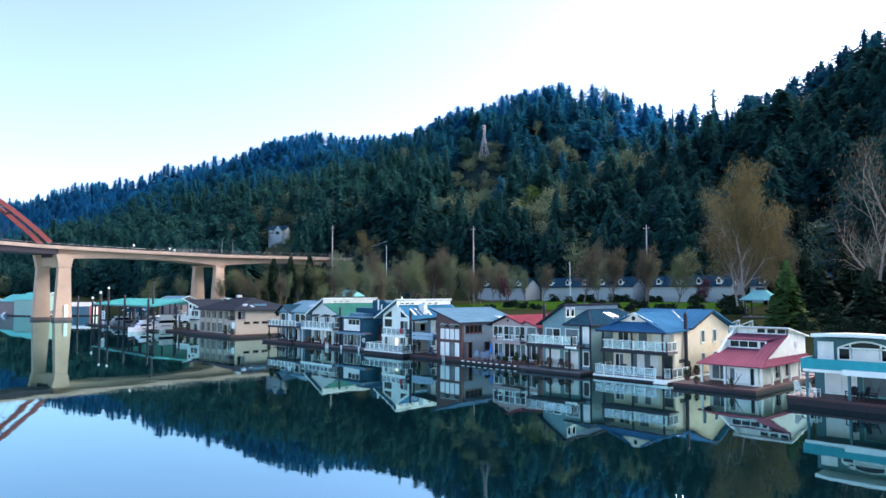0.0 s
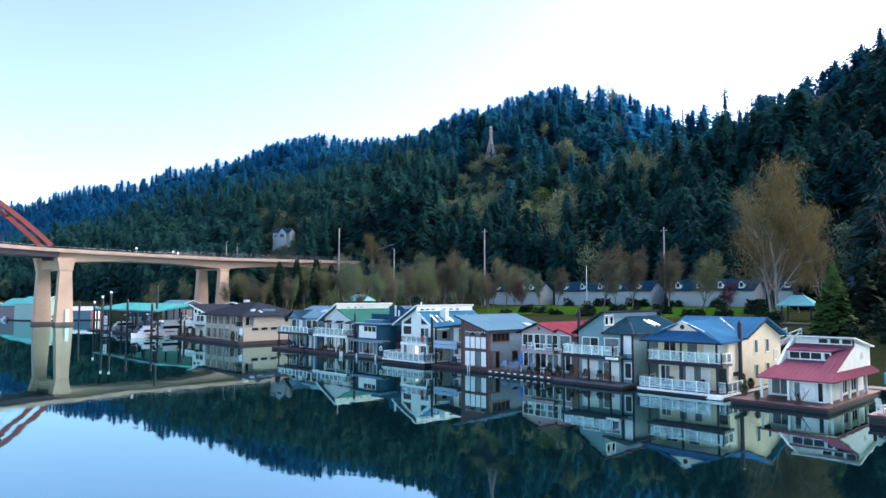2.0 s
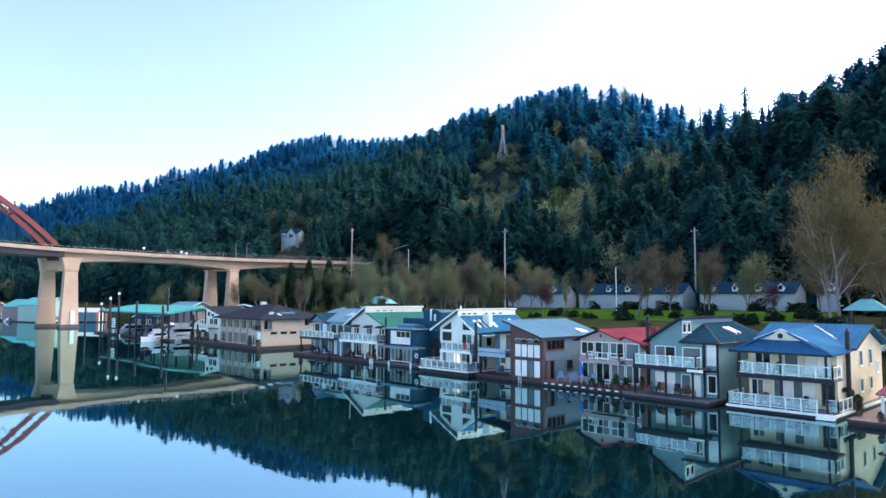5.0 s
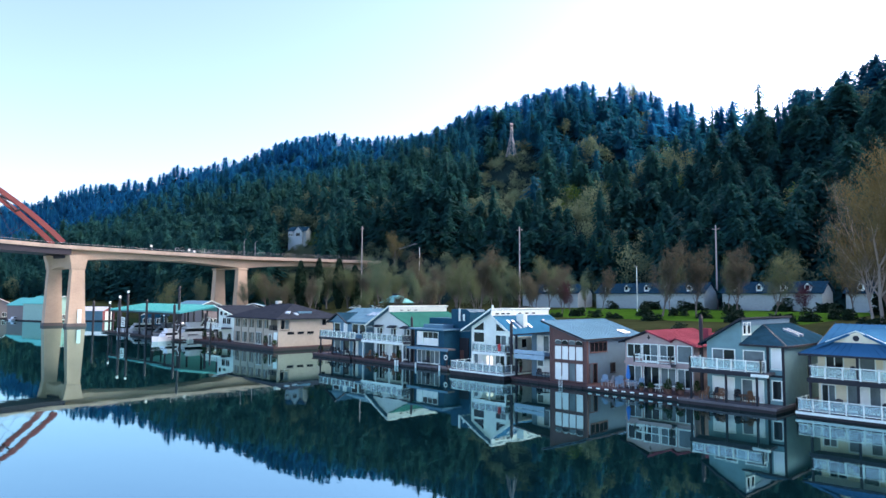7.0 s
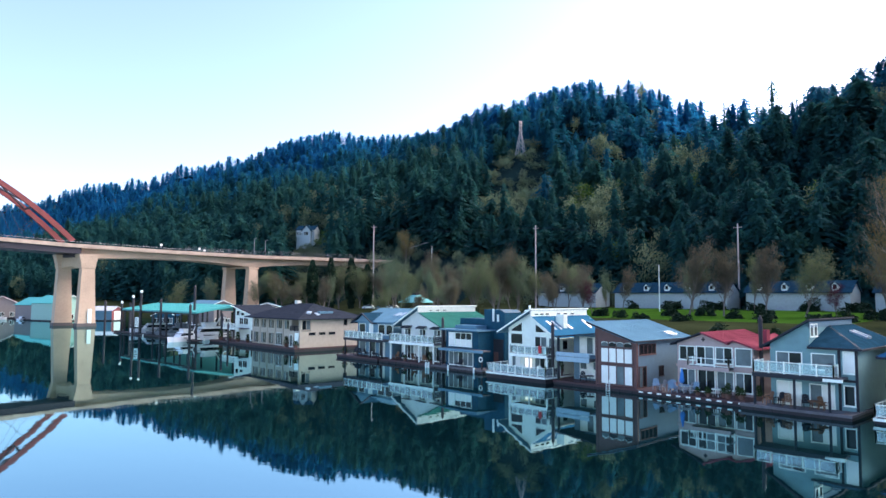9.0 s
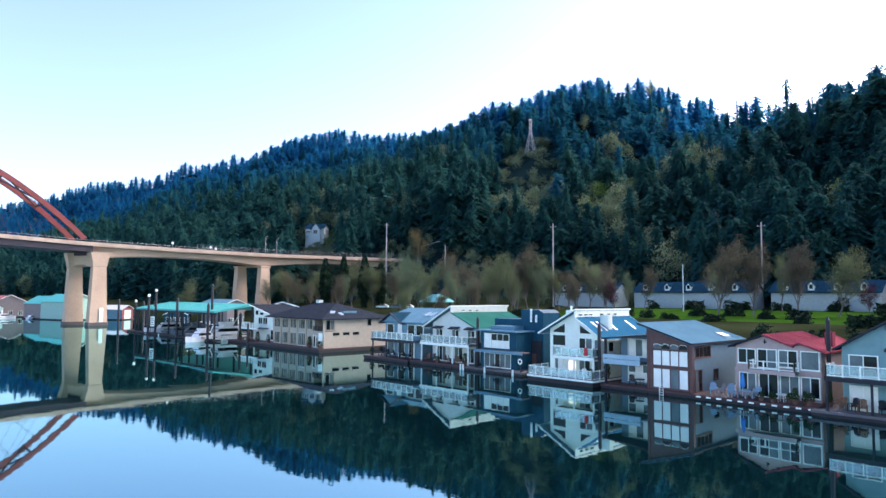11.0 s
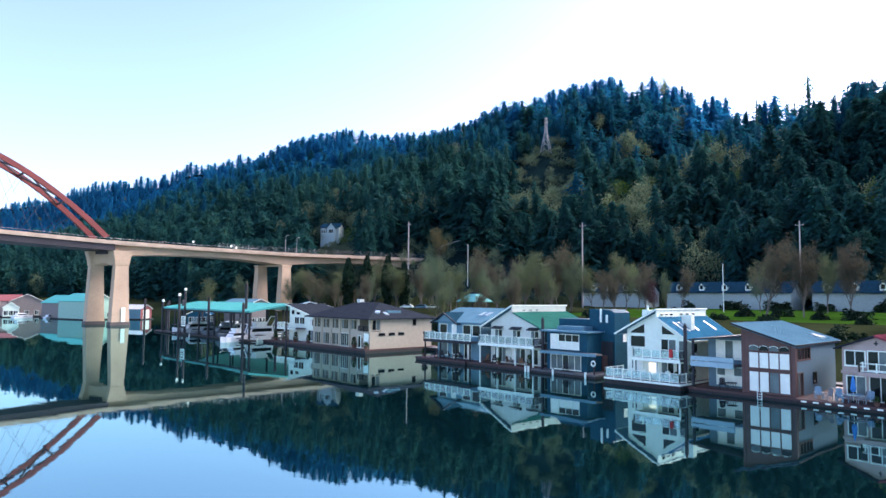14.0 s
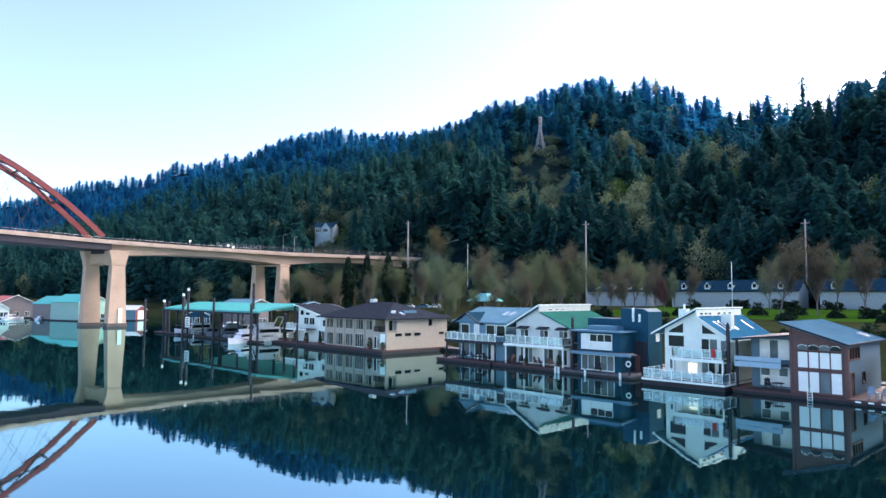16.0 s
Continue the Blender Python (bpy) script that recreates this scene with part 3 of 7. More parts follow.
for px in (68.3, 127.0):
    low = deck_z(px) - (2.62 if px < 100 else 0.48 + soffit(px))
    crown = deck_z(px) - 7.2
    arch = [(278.6, crown)] + [(278.6 + 6.2 * i / 8, crown + 0.75 * math.sin(math.pi * i / 8) ** 0.6) for i in range(1, 8)] + [(284.8, crown)]
    if px > 100:
        arch = [(278.6, low - 0.5), (284.8, low - 0.5)]
    ring = [(BY0 + 0.9, low), (BY0 + 0.9, low - (3.8 if px < 100 else 0.5))] + arch + [(BY1 - 0.9, low - (3.8 if px < 100 else 0.5)), (BY1 - 0.9, low)]
    pier = part("pier", Build().loft([[(x + (y - 276.6) * SKEW, y, z) for y, z in ring] for x in (px - 1.9, px + 1.9)]), CONCRETE, bridge)
    for y in (276.6, 286.9):
        lx = px + (y - 276.6) * SKEW
        b = Build()
        b.loft([[(lx + sx * w, y + sy * d, z) for sx, sy in ((-1, -1), (1, -1), (1, 1), (-1, 1))]
                for z, w, d in (((-3.0, 2.85, 1.9), (crown - 0.1, 1.95, 1.5), (crown + 0.1, 2.15, 1.62), (crown + 1.4, 2.25, 1.75), (low, 3.0, 2.0)) if px < 100 else ((-3.0, 2.9, 1.9), (low - 0.8, 1.75, 1.4), (low - 0.6, 2.0, 1.6), (low, 2.0, 1.6)))])
        leg = part("leg", b, CONCRETE, pier)
        part("footing", Build().loft([[(lx + sx * (w + 0.95), y + sy * w, z) for sx, sy in ((-1, -1), (1, -1), (1, 1), (-1, 1))] for z, w in ((-3, 2.05), (0.8, 2.0), (1.0, 1.92))]), WET_CONCRETE, leg)
    if px < 100:
        part("bearing_recess", Build().loft([[(px - 2.0 + (y - 276.6) * SKEW, y, z) for y, z in ((279.2, low - 1.0), (284.4, low - 1.0), (284.4, low - 0.02), (279.2, low - 0.02))] for px in (px - 0.1, px + 0.05)]), DARK_STEEL, pier, "dark steel bearing under the girder")
        part("gauge_board", Build().box(px + 0.1, px + 1.3, 274.45, 274.6, 1.1, 5.6), WHITE_TRIM, pier, "white gauge board on the pier")


def arch_z(x):
    return 27.5 + 28 * (1 - ((x - 8) / 55.5) ** 2)


for y, side in ((275.6, 1), (288.0, -1)):
    b = Build()
    xx = [63.4 - i * 111 / 36 for i in range(37)]
    rings = []
    for x in xx:
        t = 56 * -2 * (x - 8) / 55.5 ** 2
        nrm = Vector((-t, 0, 1)).normalized()
        yy = y + side * (arch_z(x) - 27.5) * 0.07
        c = Vector((x, yy, arch_z(x)))
        rings.append([c + nrm * a + Vector((0, s, 0)) for a, s in ((-0.8, -0.6), (0.8, -0.6), (0.8, 0.6), (-0.8, 0.6))])
    b.loft(rings)
    part("arch_rib", b, RUST_RED, bridge, "red oxide painted steel arch rib")


def rib_point(side, x):
    y0, sgn = (275.6, 1) if side == 0 else (288.0, -1)
    return Vector((x, y0 + sgn * (arch_z(x) - 27.5) * 0.07, arch_z(x)))


for i in range(9):
    x0, x1 = 52 - i * 11, 52 - (i + 1) * 11
    for a, c in (((0, x0), (1, x1)), ((1, x0), (0, x1))):
        part("brace", Build().tube(rib_point(*a), rib_point(*c), 0.28, n=6), DARK_STEEL, bridge)
    part("strut", Build().tube(rib_point(0, x0), rib_point(1, x0), 0.35, n=6), DARK_STEEL, bridge)
for side, y in ((0, 275.2), (1, 288.3)):
    for i in range(14):
        top = rib_point(side, 55 - i * 7.0)
        for dx in (-9, 9):
            foot_x = top.x + dx
            if -46 < foot_x < 61:
                part("hanger", Build().tube((foot_x, y, deck_z(foot_x)), top, 0.04, n=5), DARK_STEEL, bridge)
for i in range(19):
    x = 100 + i * 5.5
    part("fence_post", Build().tube((x, BY0 + 0.15, deck_z(x) + 0.4), (x, BY0 + 0.15, deck_z(x) + 2.3), 0.05, n=5), GALV, bridge)
b = Build()
for k in range(5):
    for i in range(18):
        x = 100 + i * 5.5
        b.tube((x, BY0 + 0.15, deck_z(x) + 0.7 + k * 0.38), (x + 5.5, BY0 + 0.15, deck_z(x + 5.5) + 0.7 + k * 0.38), 0.025, n=4)
part("fence_rails", b, GALV, bridge)
for i in range(34):
    x = 60 - i * 5.0
    part("rail_post", Build().tube((x, BY0 + 0.17, deck_z(x) + 0.45), (x, BY0 + 0.17, deck_z(x) + 1.15), 0.05, n=5), GALV, bridge)
for y in (BY0 + 0.17, BY1 - 0.2):
    b = Build()
    for i in range(45):
        x = -110 + i * 5.0
        b.tube((x, y, deck_z(x) + 1.12), (x + 5, y, deck_z(x + 5) + 1.12), 0.05, n=5)
    part("handrail", b, GALV, bridge)
part("road_deck", Build().loft([[(x, BY0 + 0.3, deck_z(x) - 0.45), (x, BY0 + 0.3, deck_z(x) - 0.2), (x, BY1 - 0.3, deck_z(x) - 0.2), (x, BY1 - 0.3, deck_z(x) - 0.45)] for x in [-120 + i * 4 for i in range(83)]]), CHARCOAL, bridge, "dark asphalt roadway")
# concrete abutment where the bridge meets the hillside road
part("abutment", Build().box(192, 214, BY0 + 0.5, BY1 - 0.5, 6, 25.2), CONCRETE, bridge)
for x, tall in ((134, 8.2), (139, 7.6)):
    lp = thing("street_lamp", pose(x, BY1 - 0.6, deck_z(x) - 0.2), "slim grey street lamp on the bridge", "street lamp", "bridge lamps")
    part("pole", Build().tube((0, 0, 0), (0, 0, tall), 0.11, 0.07, n=7).tube((0, 0, tall), (0, -1.2, tall + 0.2), 0.05, n=5), GALV, lp)
    part("lamp_head", Build().box(-0.16, 0.16, -1.8, -1.1, tall + 0.12, tall + 0.28), GALV, lp)
for x, tall in ((96.5, 3.6), (111, 3.0), (113, 2.5)):
    sg = thing("road_sign", pose(x, BY1 - 0.7, deck_z(x) - 0.2), "small white road sign beside the bridge parapet", "sign", "bridge signs")
    part("pole", Build().tube((0, 0, 0), (0, 0, tall), 0.06, n=6), GALV, sg)
    part("board", Build().box(-0.4, 0.4, -0.1, -0.06, tall - 0.6, tall + 0.2), WHITE_TRIM, sg)


rail = thing("guard_rail", pose(0, 0, 0), "long pale guard rail along the hillside road", "guard rail")
ends = [(205 + i * 4.0, 274 - i * 6.2) for i in range(9)]
b = Build()
for (x0, y0), (x1, y1) in zip(ends, ends[1:]):
    b.tube((x0, y0, float(land(x0, y0)) + 0.8), (x1, y1, float(land(x1, y1)) + 0.8), 0.22, n=5)
part("beam", b, GALV, rail)
for x, y in ends:
    part("post", Build().tube((x, y, float(land(x, y)) - 0.3), (x, y, float(land(x, y)) + 0.9), 0.1, n=5), POLE_WOOD, rail)


# ---- parts of the floating houses: u along the front, v inland, w up ----
def floating_house(xf, yl, size, label):
    return thing("floating_house", pose(xf, yl, 0, 0, 0, -90) @ Matrix.Scale(size, 4), label, "floating house", "row of floating houses")


def hull(h, u0, u1, v0, v1, w, deck):
    b = Build().box(u0, u1, v0, v1, -0.6, w - 0.24)
    for i in range(int((u1 - u0) / 1.6)):
        b.tube((u0 + 0.8 + i * 1.6, v0 - 0.05, 0.02), (u0 + 0.8 + i * 1.6, v0 + 0.9, 0.02), 0.42, n=8)
    part("float", b, HULL, h, "tarred log float")
    part("deck", Build().box(u0 - 0.06, u1 + 0.06, v0 - 0.1, v1, w - 0.22, w), deck, h)


def body(h, profile, v0, v1, mat, label=""):
    """Walls whose front has the outline profile of (u, w)."""
    return part("wall", Build().prism(profile, v0, v1), mat, h, label)


def roof(h, pts, mat, thick=0.16, seams=0.0, label="", fascia=None):
    """A roof plane: corners eave, eave, ridge, ridge (or one point of a hip); seams: spacing of the raised joints."""
    p = [Vector(q) for q in pts]
    r = part("roof", Build().slab(pts, thick), mat, h, label)
    if seams and len(p) == 4:
        n = max(2, int((p[1] - p[0]).length / seams))
        b = Build()
        for i in range(n + 1):
            f = i / n
            b.tube(p[0].lerp(p[1], f) + Vector((0, 0, 0.02)), p[3].lerp(p[2], f) + Vector((0, 0, 0.02)), 0.03, n=4)
        tagged(part("roof_seams", b, mat, r), kind="stuff")
    if fascia:
        b = Build()
        for a, c in zip(p, p[1:] + p[:1]):
            d = Vector((0, 0, 0.03))
            b.tube(a - d * 3.2, c - d * 3.2, 0.12, n=4)
        part("fascia", b, fascia, r)
    return r


PANES = {"D": PANE, "L": BLIND, "S": MID_PANE}


def window(h, side, a0, a1, b0, b1, at, panes="D", frame_mat=None, rows=1, bar=0.09, name="window", label=""):
    """A window or glazed door on the front (side 'f', a = u, at = v) or on the wall that faces +u (side 'r', a = v, at = u)."""
    frame_mat = frame_mat or WHITE_TRIM
    cols = len(panes) // rows

    def box(b, x0, x1, z0, z1, c0, c1):
        return b.box(x0, x1, at - c1, at - c0, z0, z1) if side == "f" else b.box(at + c0, at + c1, x0, x1, z0, z1)
    b = Build()
    rings = []
    for x, z, ox, oz in ((a0, b0, -1, -1), (a1, b0, 1, -1), (a1, b1, 1, 1), (a0, b1, -1, 1)):
        ring = []
        for k, c in ((0, -0.02), (0, 0.07), (bar, 0.07), (bar, -0.02)):
            xx, zz = x + ox * k, z + oz * k
            ring.append((xx, at - c, zz) if side == "f" else (at + c, xx, zz))
        rings.append(ring)
    b.loft(rings + rings[:1], caps=False)
    cw, rh = (a1 - a0) / cols, (b1 - b0) / rows
    f = part(name, b, frame_mat, h, label)
    s = Build()
    box(s, a0 - bar - 0.04, a1 + bar + 0.04, b0 - bar - 0.05, b0 - bar + 0.004, 0.0, 0.12)
    part("sill", s, frame_mat, f)
    for i in range(1, cols):
        q = Build()
        box(q, a0 + i * cw - bar / 2.4, a0 + i * cw + bar / 2.4, b0, b1, -0.02, 0.06)
        part("mullion", q, frame_mat, f)
    for j in range(1, rows):
        q = Build()
        box(q, a0, a1, b0 + j * rh - bar / 2.6, b0 + j * rh + bar / 2.6, -0.02, 0.055)
        part("transom", q, frame_mat, f)
    for j in range(rows):
        for i in range(cols):
            p = Build()
            box(p, a0 + i * cw + 0.01, a0 + (i + 1) * cw - 0.01, b0 + j * rh + 0.01, b0 + (j + 1) * rh - 0.01, -0.03, 0.022)
            part("pane", p, PANES[panes[j * cols + i]], f)
    return f


def odd_window(h, pts, v, pane=None, bar=0.07, frame_mat=None):
    """A window with slanting sides in the front: corners (u, w)."""
    b = Build()
    for (a, c), (d, e) in zip(pts, pts[1:] + pts[:1]):
        b.tube((a, v - 0.03, c), (d, v - 0.03, e), bar, n=4)
    f = part("window", b, frame_mat or WHITE_TRIM, h)
    part("pane", Build().prism(pts, v - 0.025, v + 0.02), pane or PANE, f)


def railing(h, path, w, height=1.05, step=1.25, mat=None, infill="glass"):
    mat = mat or WHITE_TRIM
    b = Build()
    for (u0, v0), (u1, v1) in zip(path, path[1:]):
        b.tube((u0, v0, w + height), (u1, v1, w + height), 0.055, n=4)
        b.tube((u0, v0, w + 0.14), (u1, v1, w + 0.14), 0.045, n=4)
    r = part("railing", b, mat, h)
    for (u0, v0), (u1, v1) in zip(path, path[1:]):
        d = math.hypot(u1 - u0, v1 - v0)
        n = max(1, round(d / step))
        for i in range(n + 1):
            f = i / n
            u, v = u0 + (u1 - u0) * f, v0 + (v1 - v0) * f
            part("post", Build().box(u - 0.055, u + 0.055, v - 0.055, v + 0.055, w, w + height + 0.08), mat, r)
            if i == n:
                continue
            q = (i + 1) / n
            p0, p1 = Vector((u, v, 0)), Vector((u0 + (u1 - u0) * q, v0 + (v1 - v0) * q, 0))
            if infill == "glass":
                e = (p1 - p0).normalized()
                c = Vector((-e.y, e.x, 0)) * 0.008
                a, z = p0 + e * 0.09, p1 - e * 0.09
                k = Build().loft([[a - c + Vector((0, 0, t)), z - c + Vector((0, 0, t)), z + c + Vector((0, 0, t)), a + c + Vector((0, 0, t))] for t in (w + 0.2, w + height - 0.1)])
                part("rail_panel", k, RAIL_GLASS, r, "pale clear glass panel")
            elif infill == "bars":
                k = Build()
                m = max(2, int((p1 - p0).length / 0.16))
                for j in range(1, m):
                    c = p0.lerp(p1, j / m)
                    k.box(c.x - 0.018, c.x + 0.018, c.y - 0.018, c.y + 0.018, w + 0.14, w + height)
                part("balusters", k, mat, r)
    return r


def balcony(h, u0, u1, v0, v1, w, floor_mat, fascia_mat, posts=(), post_to=None, post_mat=None):
    f = part("balcony_floor", Build().box(u0, u1, v0, v1, w - 0.2, w), floor_mat, h)
    part("fascia", Build().box(u0 - 0.05, u1 + 0.05, v0 - 0.06, v0 - 0.003, w - 0.34, w + 0.03), fascia_mat, f)
    for u in posts:
        part("post", Build().box(u - 0.085, u + 0.085, v0 + 0.05, v0 + 0.22, 0.4, post_to or (w - 0.2)), post_mat or fascia_mat, h)
    return f


def skylight(h, p, q, side, mat=None):
    """A raised roof light between two points on a slope, side: its width as a vector."""
    p, q, s = Vector(p), Vector(q), Vector(side)
    up = Vector((0, 0, 0.1))
    b = Build().loft([[p - up, q - up, q + s - up, p + s - up], [p + up, q + up, q + s + up, p + s + up]])
    part("skylight", b, mat or SKYLIGHT, h)


# ---- things on the decks ----
def at_house(h, u, v, w, turn=0.0):
    return h.matrix_basis @ pose(u, v, w, 0, 0, turn)


def lawn_chair(m, mat, label, group="deck chairs"):
    c = thing("deck_chair", m, label, "chair", group)
    part("seat", Build().loft([[(-0.28, 0.3, 0.36), (0.28, 0.3, 0.36), (0.28, -0.3, 0.42), (-0.28, -0.3, 0.42)], [(-0.28, 0.3, 0.4), (0.28, 0.3, 0.4), (0.28, -0.3, 0.46), (-0.28, -0.3, 0.46)]]), mat, c)
    b = Build()
    for i in range(5):
        a = -0.28 + i * 0.116
        top = 1.02 + 0.12 * math.sin(math.pi * (i + 0.5) / 5)
        b.loft([[(a, 0.27, 0.38), (a + 0.1, 0.27, 0.38), (a + 0.1, 0.3, 0.38), (a, 0.3, 0.38)], [(a, 0.5, top), (a + 0.1, 0.5, top), (a + 0.1, 0.53, top), (a, 0.53, top)]])
    part("backrest", b, mat, c)
    for s in (-1, 1):
        part("arm", Build().box(s * 0.34 - 0.06, s * 0.34 + 0.06, -0.32, 0.36, 0.6, 0.64), mat, c)
        for y in (-0.28, 0.3):
            part("leg", Build().box(s * 0.33 - 0.03, s * 0.33 + 0.03, y - 0.03, y + 0.03, 0.0, 0.6), mat, c)
    return c


def patio_table(m, mat, label, r=0.6, h=0.74):
    t = thing("patio_table", m, label, "table", "deck tables")
    part("tabletop", Build().tube((0, 0, h - 0.05), (0, 0, h), r, n=16), mat, t)
    for i in range(4):
        a = math.pi / 4 + i * math.pi / 2
        part("leg", Build().tube((math.cos(a) * r * 0.75, math.sin(a) * r * 0.75, 0), (math.cos(a) * r * 0.6, math.sin(a) * r * 0.6, h - 0.05), 0.03, n=5), mat, t)
    return t


def parasol(m, mat, label, open_it=False):
    p = thing("parasol", m, label, "parasol")
    part("pole", Build().tube((0, 0, 0), (0, 0, 2.5), 0.03, n=6), WHITE_TRIM, p)
    part("base", Build().tube((0, 0, 0), (0, 0, 0.1), 0.28, 0.22, n=10), CHARCOAL, p)
    rings = []
    for z, r in ((2.45, 0.04), (1.9, 0.13), (1.2, 0.2), (0.95, 0.12)):
        rings.append([(r * (1 + 0.25 * (i % 2)) * math.cos(i * math.pi / 6), r * (1 + 0.25 * (i % 2)) * math.sin(i * math.pi / 6), z) for i in range(12)])
    part("canopy", Build().loft(rings), mat, p, "folded fabric canopy")
    return p


def leaf_cloud(seed, n, radius, height, size):
    r = np.random.default_rng(seed)
    b = Build()
    for _ in range(n):
        a, k = r.uniform(0, 6.28), math.sqrt(r.uniform(0, 1)) * radius
        z = r.uniform(0.0, 1.0)
        c = Vector((math.cos(a) * k * (1.1 - 0.6 * z * z), math.sin(a) * k * (1.1 - 0.6 * z * z), height * z))
        d, e = Vector(r.normal(0, size, 3)), Vector(r.normal(0, size, 3))
        b.poly([c + d, c + e, c - d * 0.7 - e * 0.2])
    return b


POTS = {}


def potted_plant(m, size, label, kind=0):
    p = thing("potted_plant", m, label, "plant", "potted plants")
    if kind not in POTS:
        b = Build().loft([[(r * math.cos(i * math.pi / 5), r * math.sin(i * math.pi / 5), z) for i in range(10)] for z, r in ((0, 0.2), (0.36, 0.3), (0.42, 0.33), (0.42, 0.26), (0.36, 0.25))])
        leaves = leaf_cloud(kind + 3, 380 if kind == 0 else 520, 0.36 if kind == 0 else 0.3, 0.6 if kind == 0 else 0.95, 0.045)
        leaves.v = [(x, y, z + 0.34) for x, y, z in leaves.v]
        me = leaves.mesh("leaves")
        me.materials.append(HEDGE)
        pot = b.mesh("pot")
        pot.materials.append(TERRACOTTA)
        POTS[kind] = (pot, me)
    part("pot", POTS[kind][0], TERRACOTTA, p)
    part("leaves", POTS[kind][1], HEDGE, p)
    p.scale = (size, size, size)
    return p


def piling(x, y, top, label="dark steel mooring pile with a pale conical cap", r=0.2):
    p = thing("mooring_pile", pose(x, y, 0), label, "pile", "mooring piles")
    part("shaft", Build().tube((0, 0, -3), (0, 0, top), r, n=10), PILE, p)
    part("cap", Build().tube((0, 0, top), (0, 0, top + 0.4), r * 1.1, 0.02, n=10), PILE, p)
    return p


def bollard(m, label="white capped mooring post on the float"):
    p = thing("mooring_post", m, label, "post", "mooring posts")
    part("shaft", Build().tube((0, 0, -0.7), (0, 0, 0.5), 0.14, n=10), WHITE_TRIM, p)
    part("cap", Build().tube((0, 0, 0.5), (0, 0, 0.6), 0.16, 0.08, n=10), CHARCOAL, p)


# ---- yellow house ----
h = floating_house(65.2, 50.5, 1.015, "cream yellow two storey floating house with blue roof and white railings")
hull(h, -0.3, 8.9, 0, 17, 0.45, WHITE_TRIM)
part("deck_boards", Build().box(-0.2, 8.8, 0.05, 16.9, 0.45, 0.47), DECK_GREY, h)
body(h, [(0.7, 0.47), (8.3, 0.47), (8.3, 5.62), (0.7, 5.62)], 2.6, 16.2, CREAM_SIDING)
part("gable", Build().loft([[(8.12, 5.7, 5.6), (8.12, 16.1, 5.6), (8.12, 10.9, 7.5)], [(8.3, 5.7, 5.6), (8.3, 16.1, 5.6), (8.3, 10.9, 7.5)]]), CREAM_SIDING, h)
roof(h, [(9.0, 5.4, 5.72), (-0.3, 5.4, 5.72), (-0.3, 11, 7.72), (9.0, 11, 7.72)], BLUE_METAL, seams=0.6, fascia=CHARCOAL)
roof(h, [(-0.3, 16.7, 5.72), (9.0, 16.7, 5.72), (9.0, 11, 7.72), (-0.3, 11, 7.72)], BLUE_METAL)
roof(h, [(0.0, 0.0, 5.4), (0.0, 5.5, 5.62), (4.1, 10.4, 7.47), (4.1, 1.6, 7.42)], BLUE_METAL, seams=0.6)
roof(h, [(8.75, 5.5, 5.62), (8.75, 0.0, 5.4), (4.1, 1.6, 7.42), (4.1, 10.4, 7.47)], BLUE_METAL, seams=0.6)
roof(h, [(0.0, 0.0, 5.42), (8.75, 0.0, 5.42), (6.3, 1.6, 6.5), (1.9, 1.6, 6.5)], BLUE_METAL, seams=0.6, fascia=CHARCOAL)
ped = part("pediment", Build().prism([(2.0, 6.42), (6.2, 6.42), (4.1, 7.33)], 1.42, 1.7), CREAM_SIDING, h)
part("round_vent", Build().tube((4.1, 1.38, 6.8), (4.1, 1.45, 6.8), 0.24, n=14), CHARCOAL, ped)
b = Build()
b.tube((1.75, 1.4, 6.42), (4.1, 1.4, 7.42), 0.05, n=4).tube((6.45, 1.4, 6.42), (4.1, 1.4, 7.42), 0.05, n=4)
part("trim", b, WHITE_TRIM, ped)
b = Build().tube((4.1, 10.4, 7.52), (8.75, 5.5, 5.68), 0.05, n=4)
part("valley_flashing", b, SKYLIGHT, h)
balcony(h, 0.6, 8.7, 0.3, 2.6, 3.3, DECK_GREY, CHARCOAL, (0.75, 4.4, 8.1), 5.4, CHARCOAL)
part("soffit", Build().box(0.3, 8.3, 0.25, 2.6, 5.3, 5.38), WHITE_TRIM, h)
railing(h, [(0.65, 2.5), (0.65, 0.36), (8.6, 0.36), (8.6, 2.5)], 3.3)
railing(h, [(-0.25, 3.5), (-0.25, 0.06), (7.4, 0.06)], 0.47)
railing(h, [(7.9, 0.9), (8.8, 0.9), (8.8, 4.5)], 0.47)
window(h, "f", 1.4, 2.7, 3.4, 5.2, 2.6, "DD")
window(h, "f", 4.0, 5.1, 3.4, 5.25, 2.6, "S", WHITE_TRIM, name="glazed_door")
window(h, "f", 5.7, 7.8, 3.6, 5.2, 2.6, "LL", CREAM_SIDING)
window(h, "f", 1.0, 2.0, 0.6, 2.6, 2.6, "DS", name="glazed_door")
window(h, "f", 3.0, 6.3, 0.6, 2.8, 2.6, "SLSL", name="glazed_door")
window(h, "f", 7.1, 8.0, 0.9, 2.7, 2.6, "D", BROWN_TIMBER)
for v in (8.9, 11.9):
    window(h, "r", v, v + 0.85, 4.0, 5.3, 8.3, "S")
    window(h, "r", v, v + 0.85, 1.6, 2.7, 8.3, "S")
window(h, "r", 14.2, 14.9, 3.0, 4.0, 8.3, "L")
b = Build()
for i in range(3):
    b.box(7.5, 8.9, -0.75 + i * 0.25, -0.1, 0.06 + i * 0.12, 0.16 + i * 0.12)
part("boarding_steps", b, WHITE_TRIM, h)
b = Build()
for i in range(4):
    b.box(8.32, 8.36, 3.6 + i * 0.42, 3.85 + i * 0.42, 1.95, 2.35)
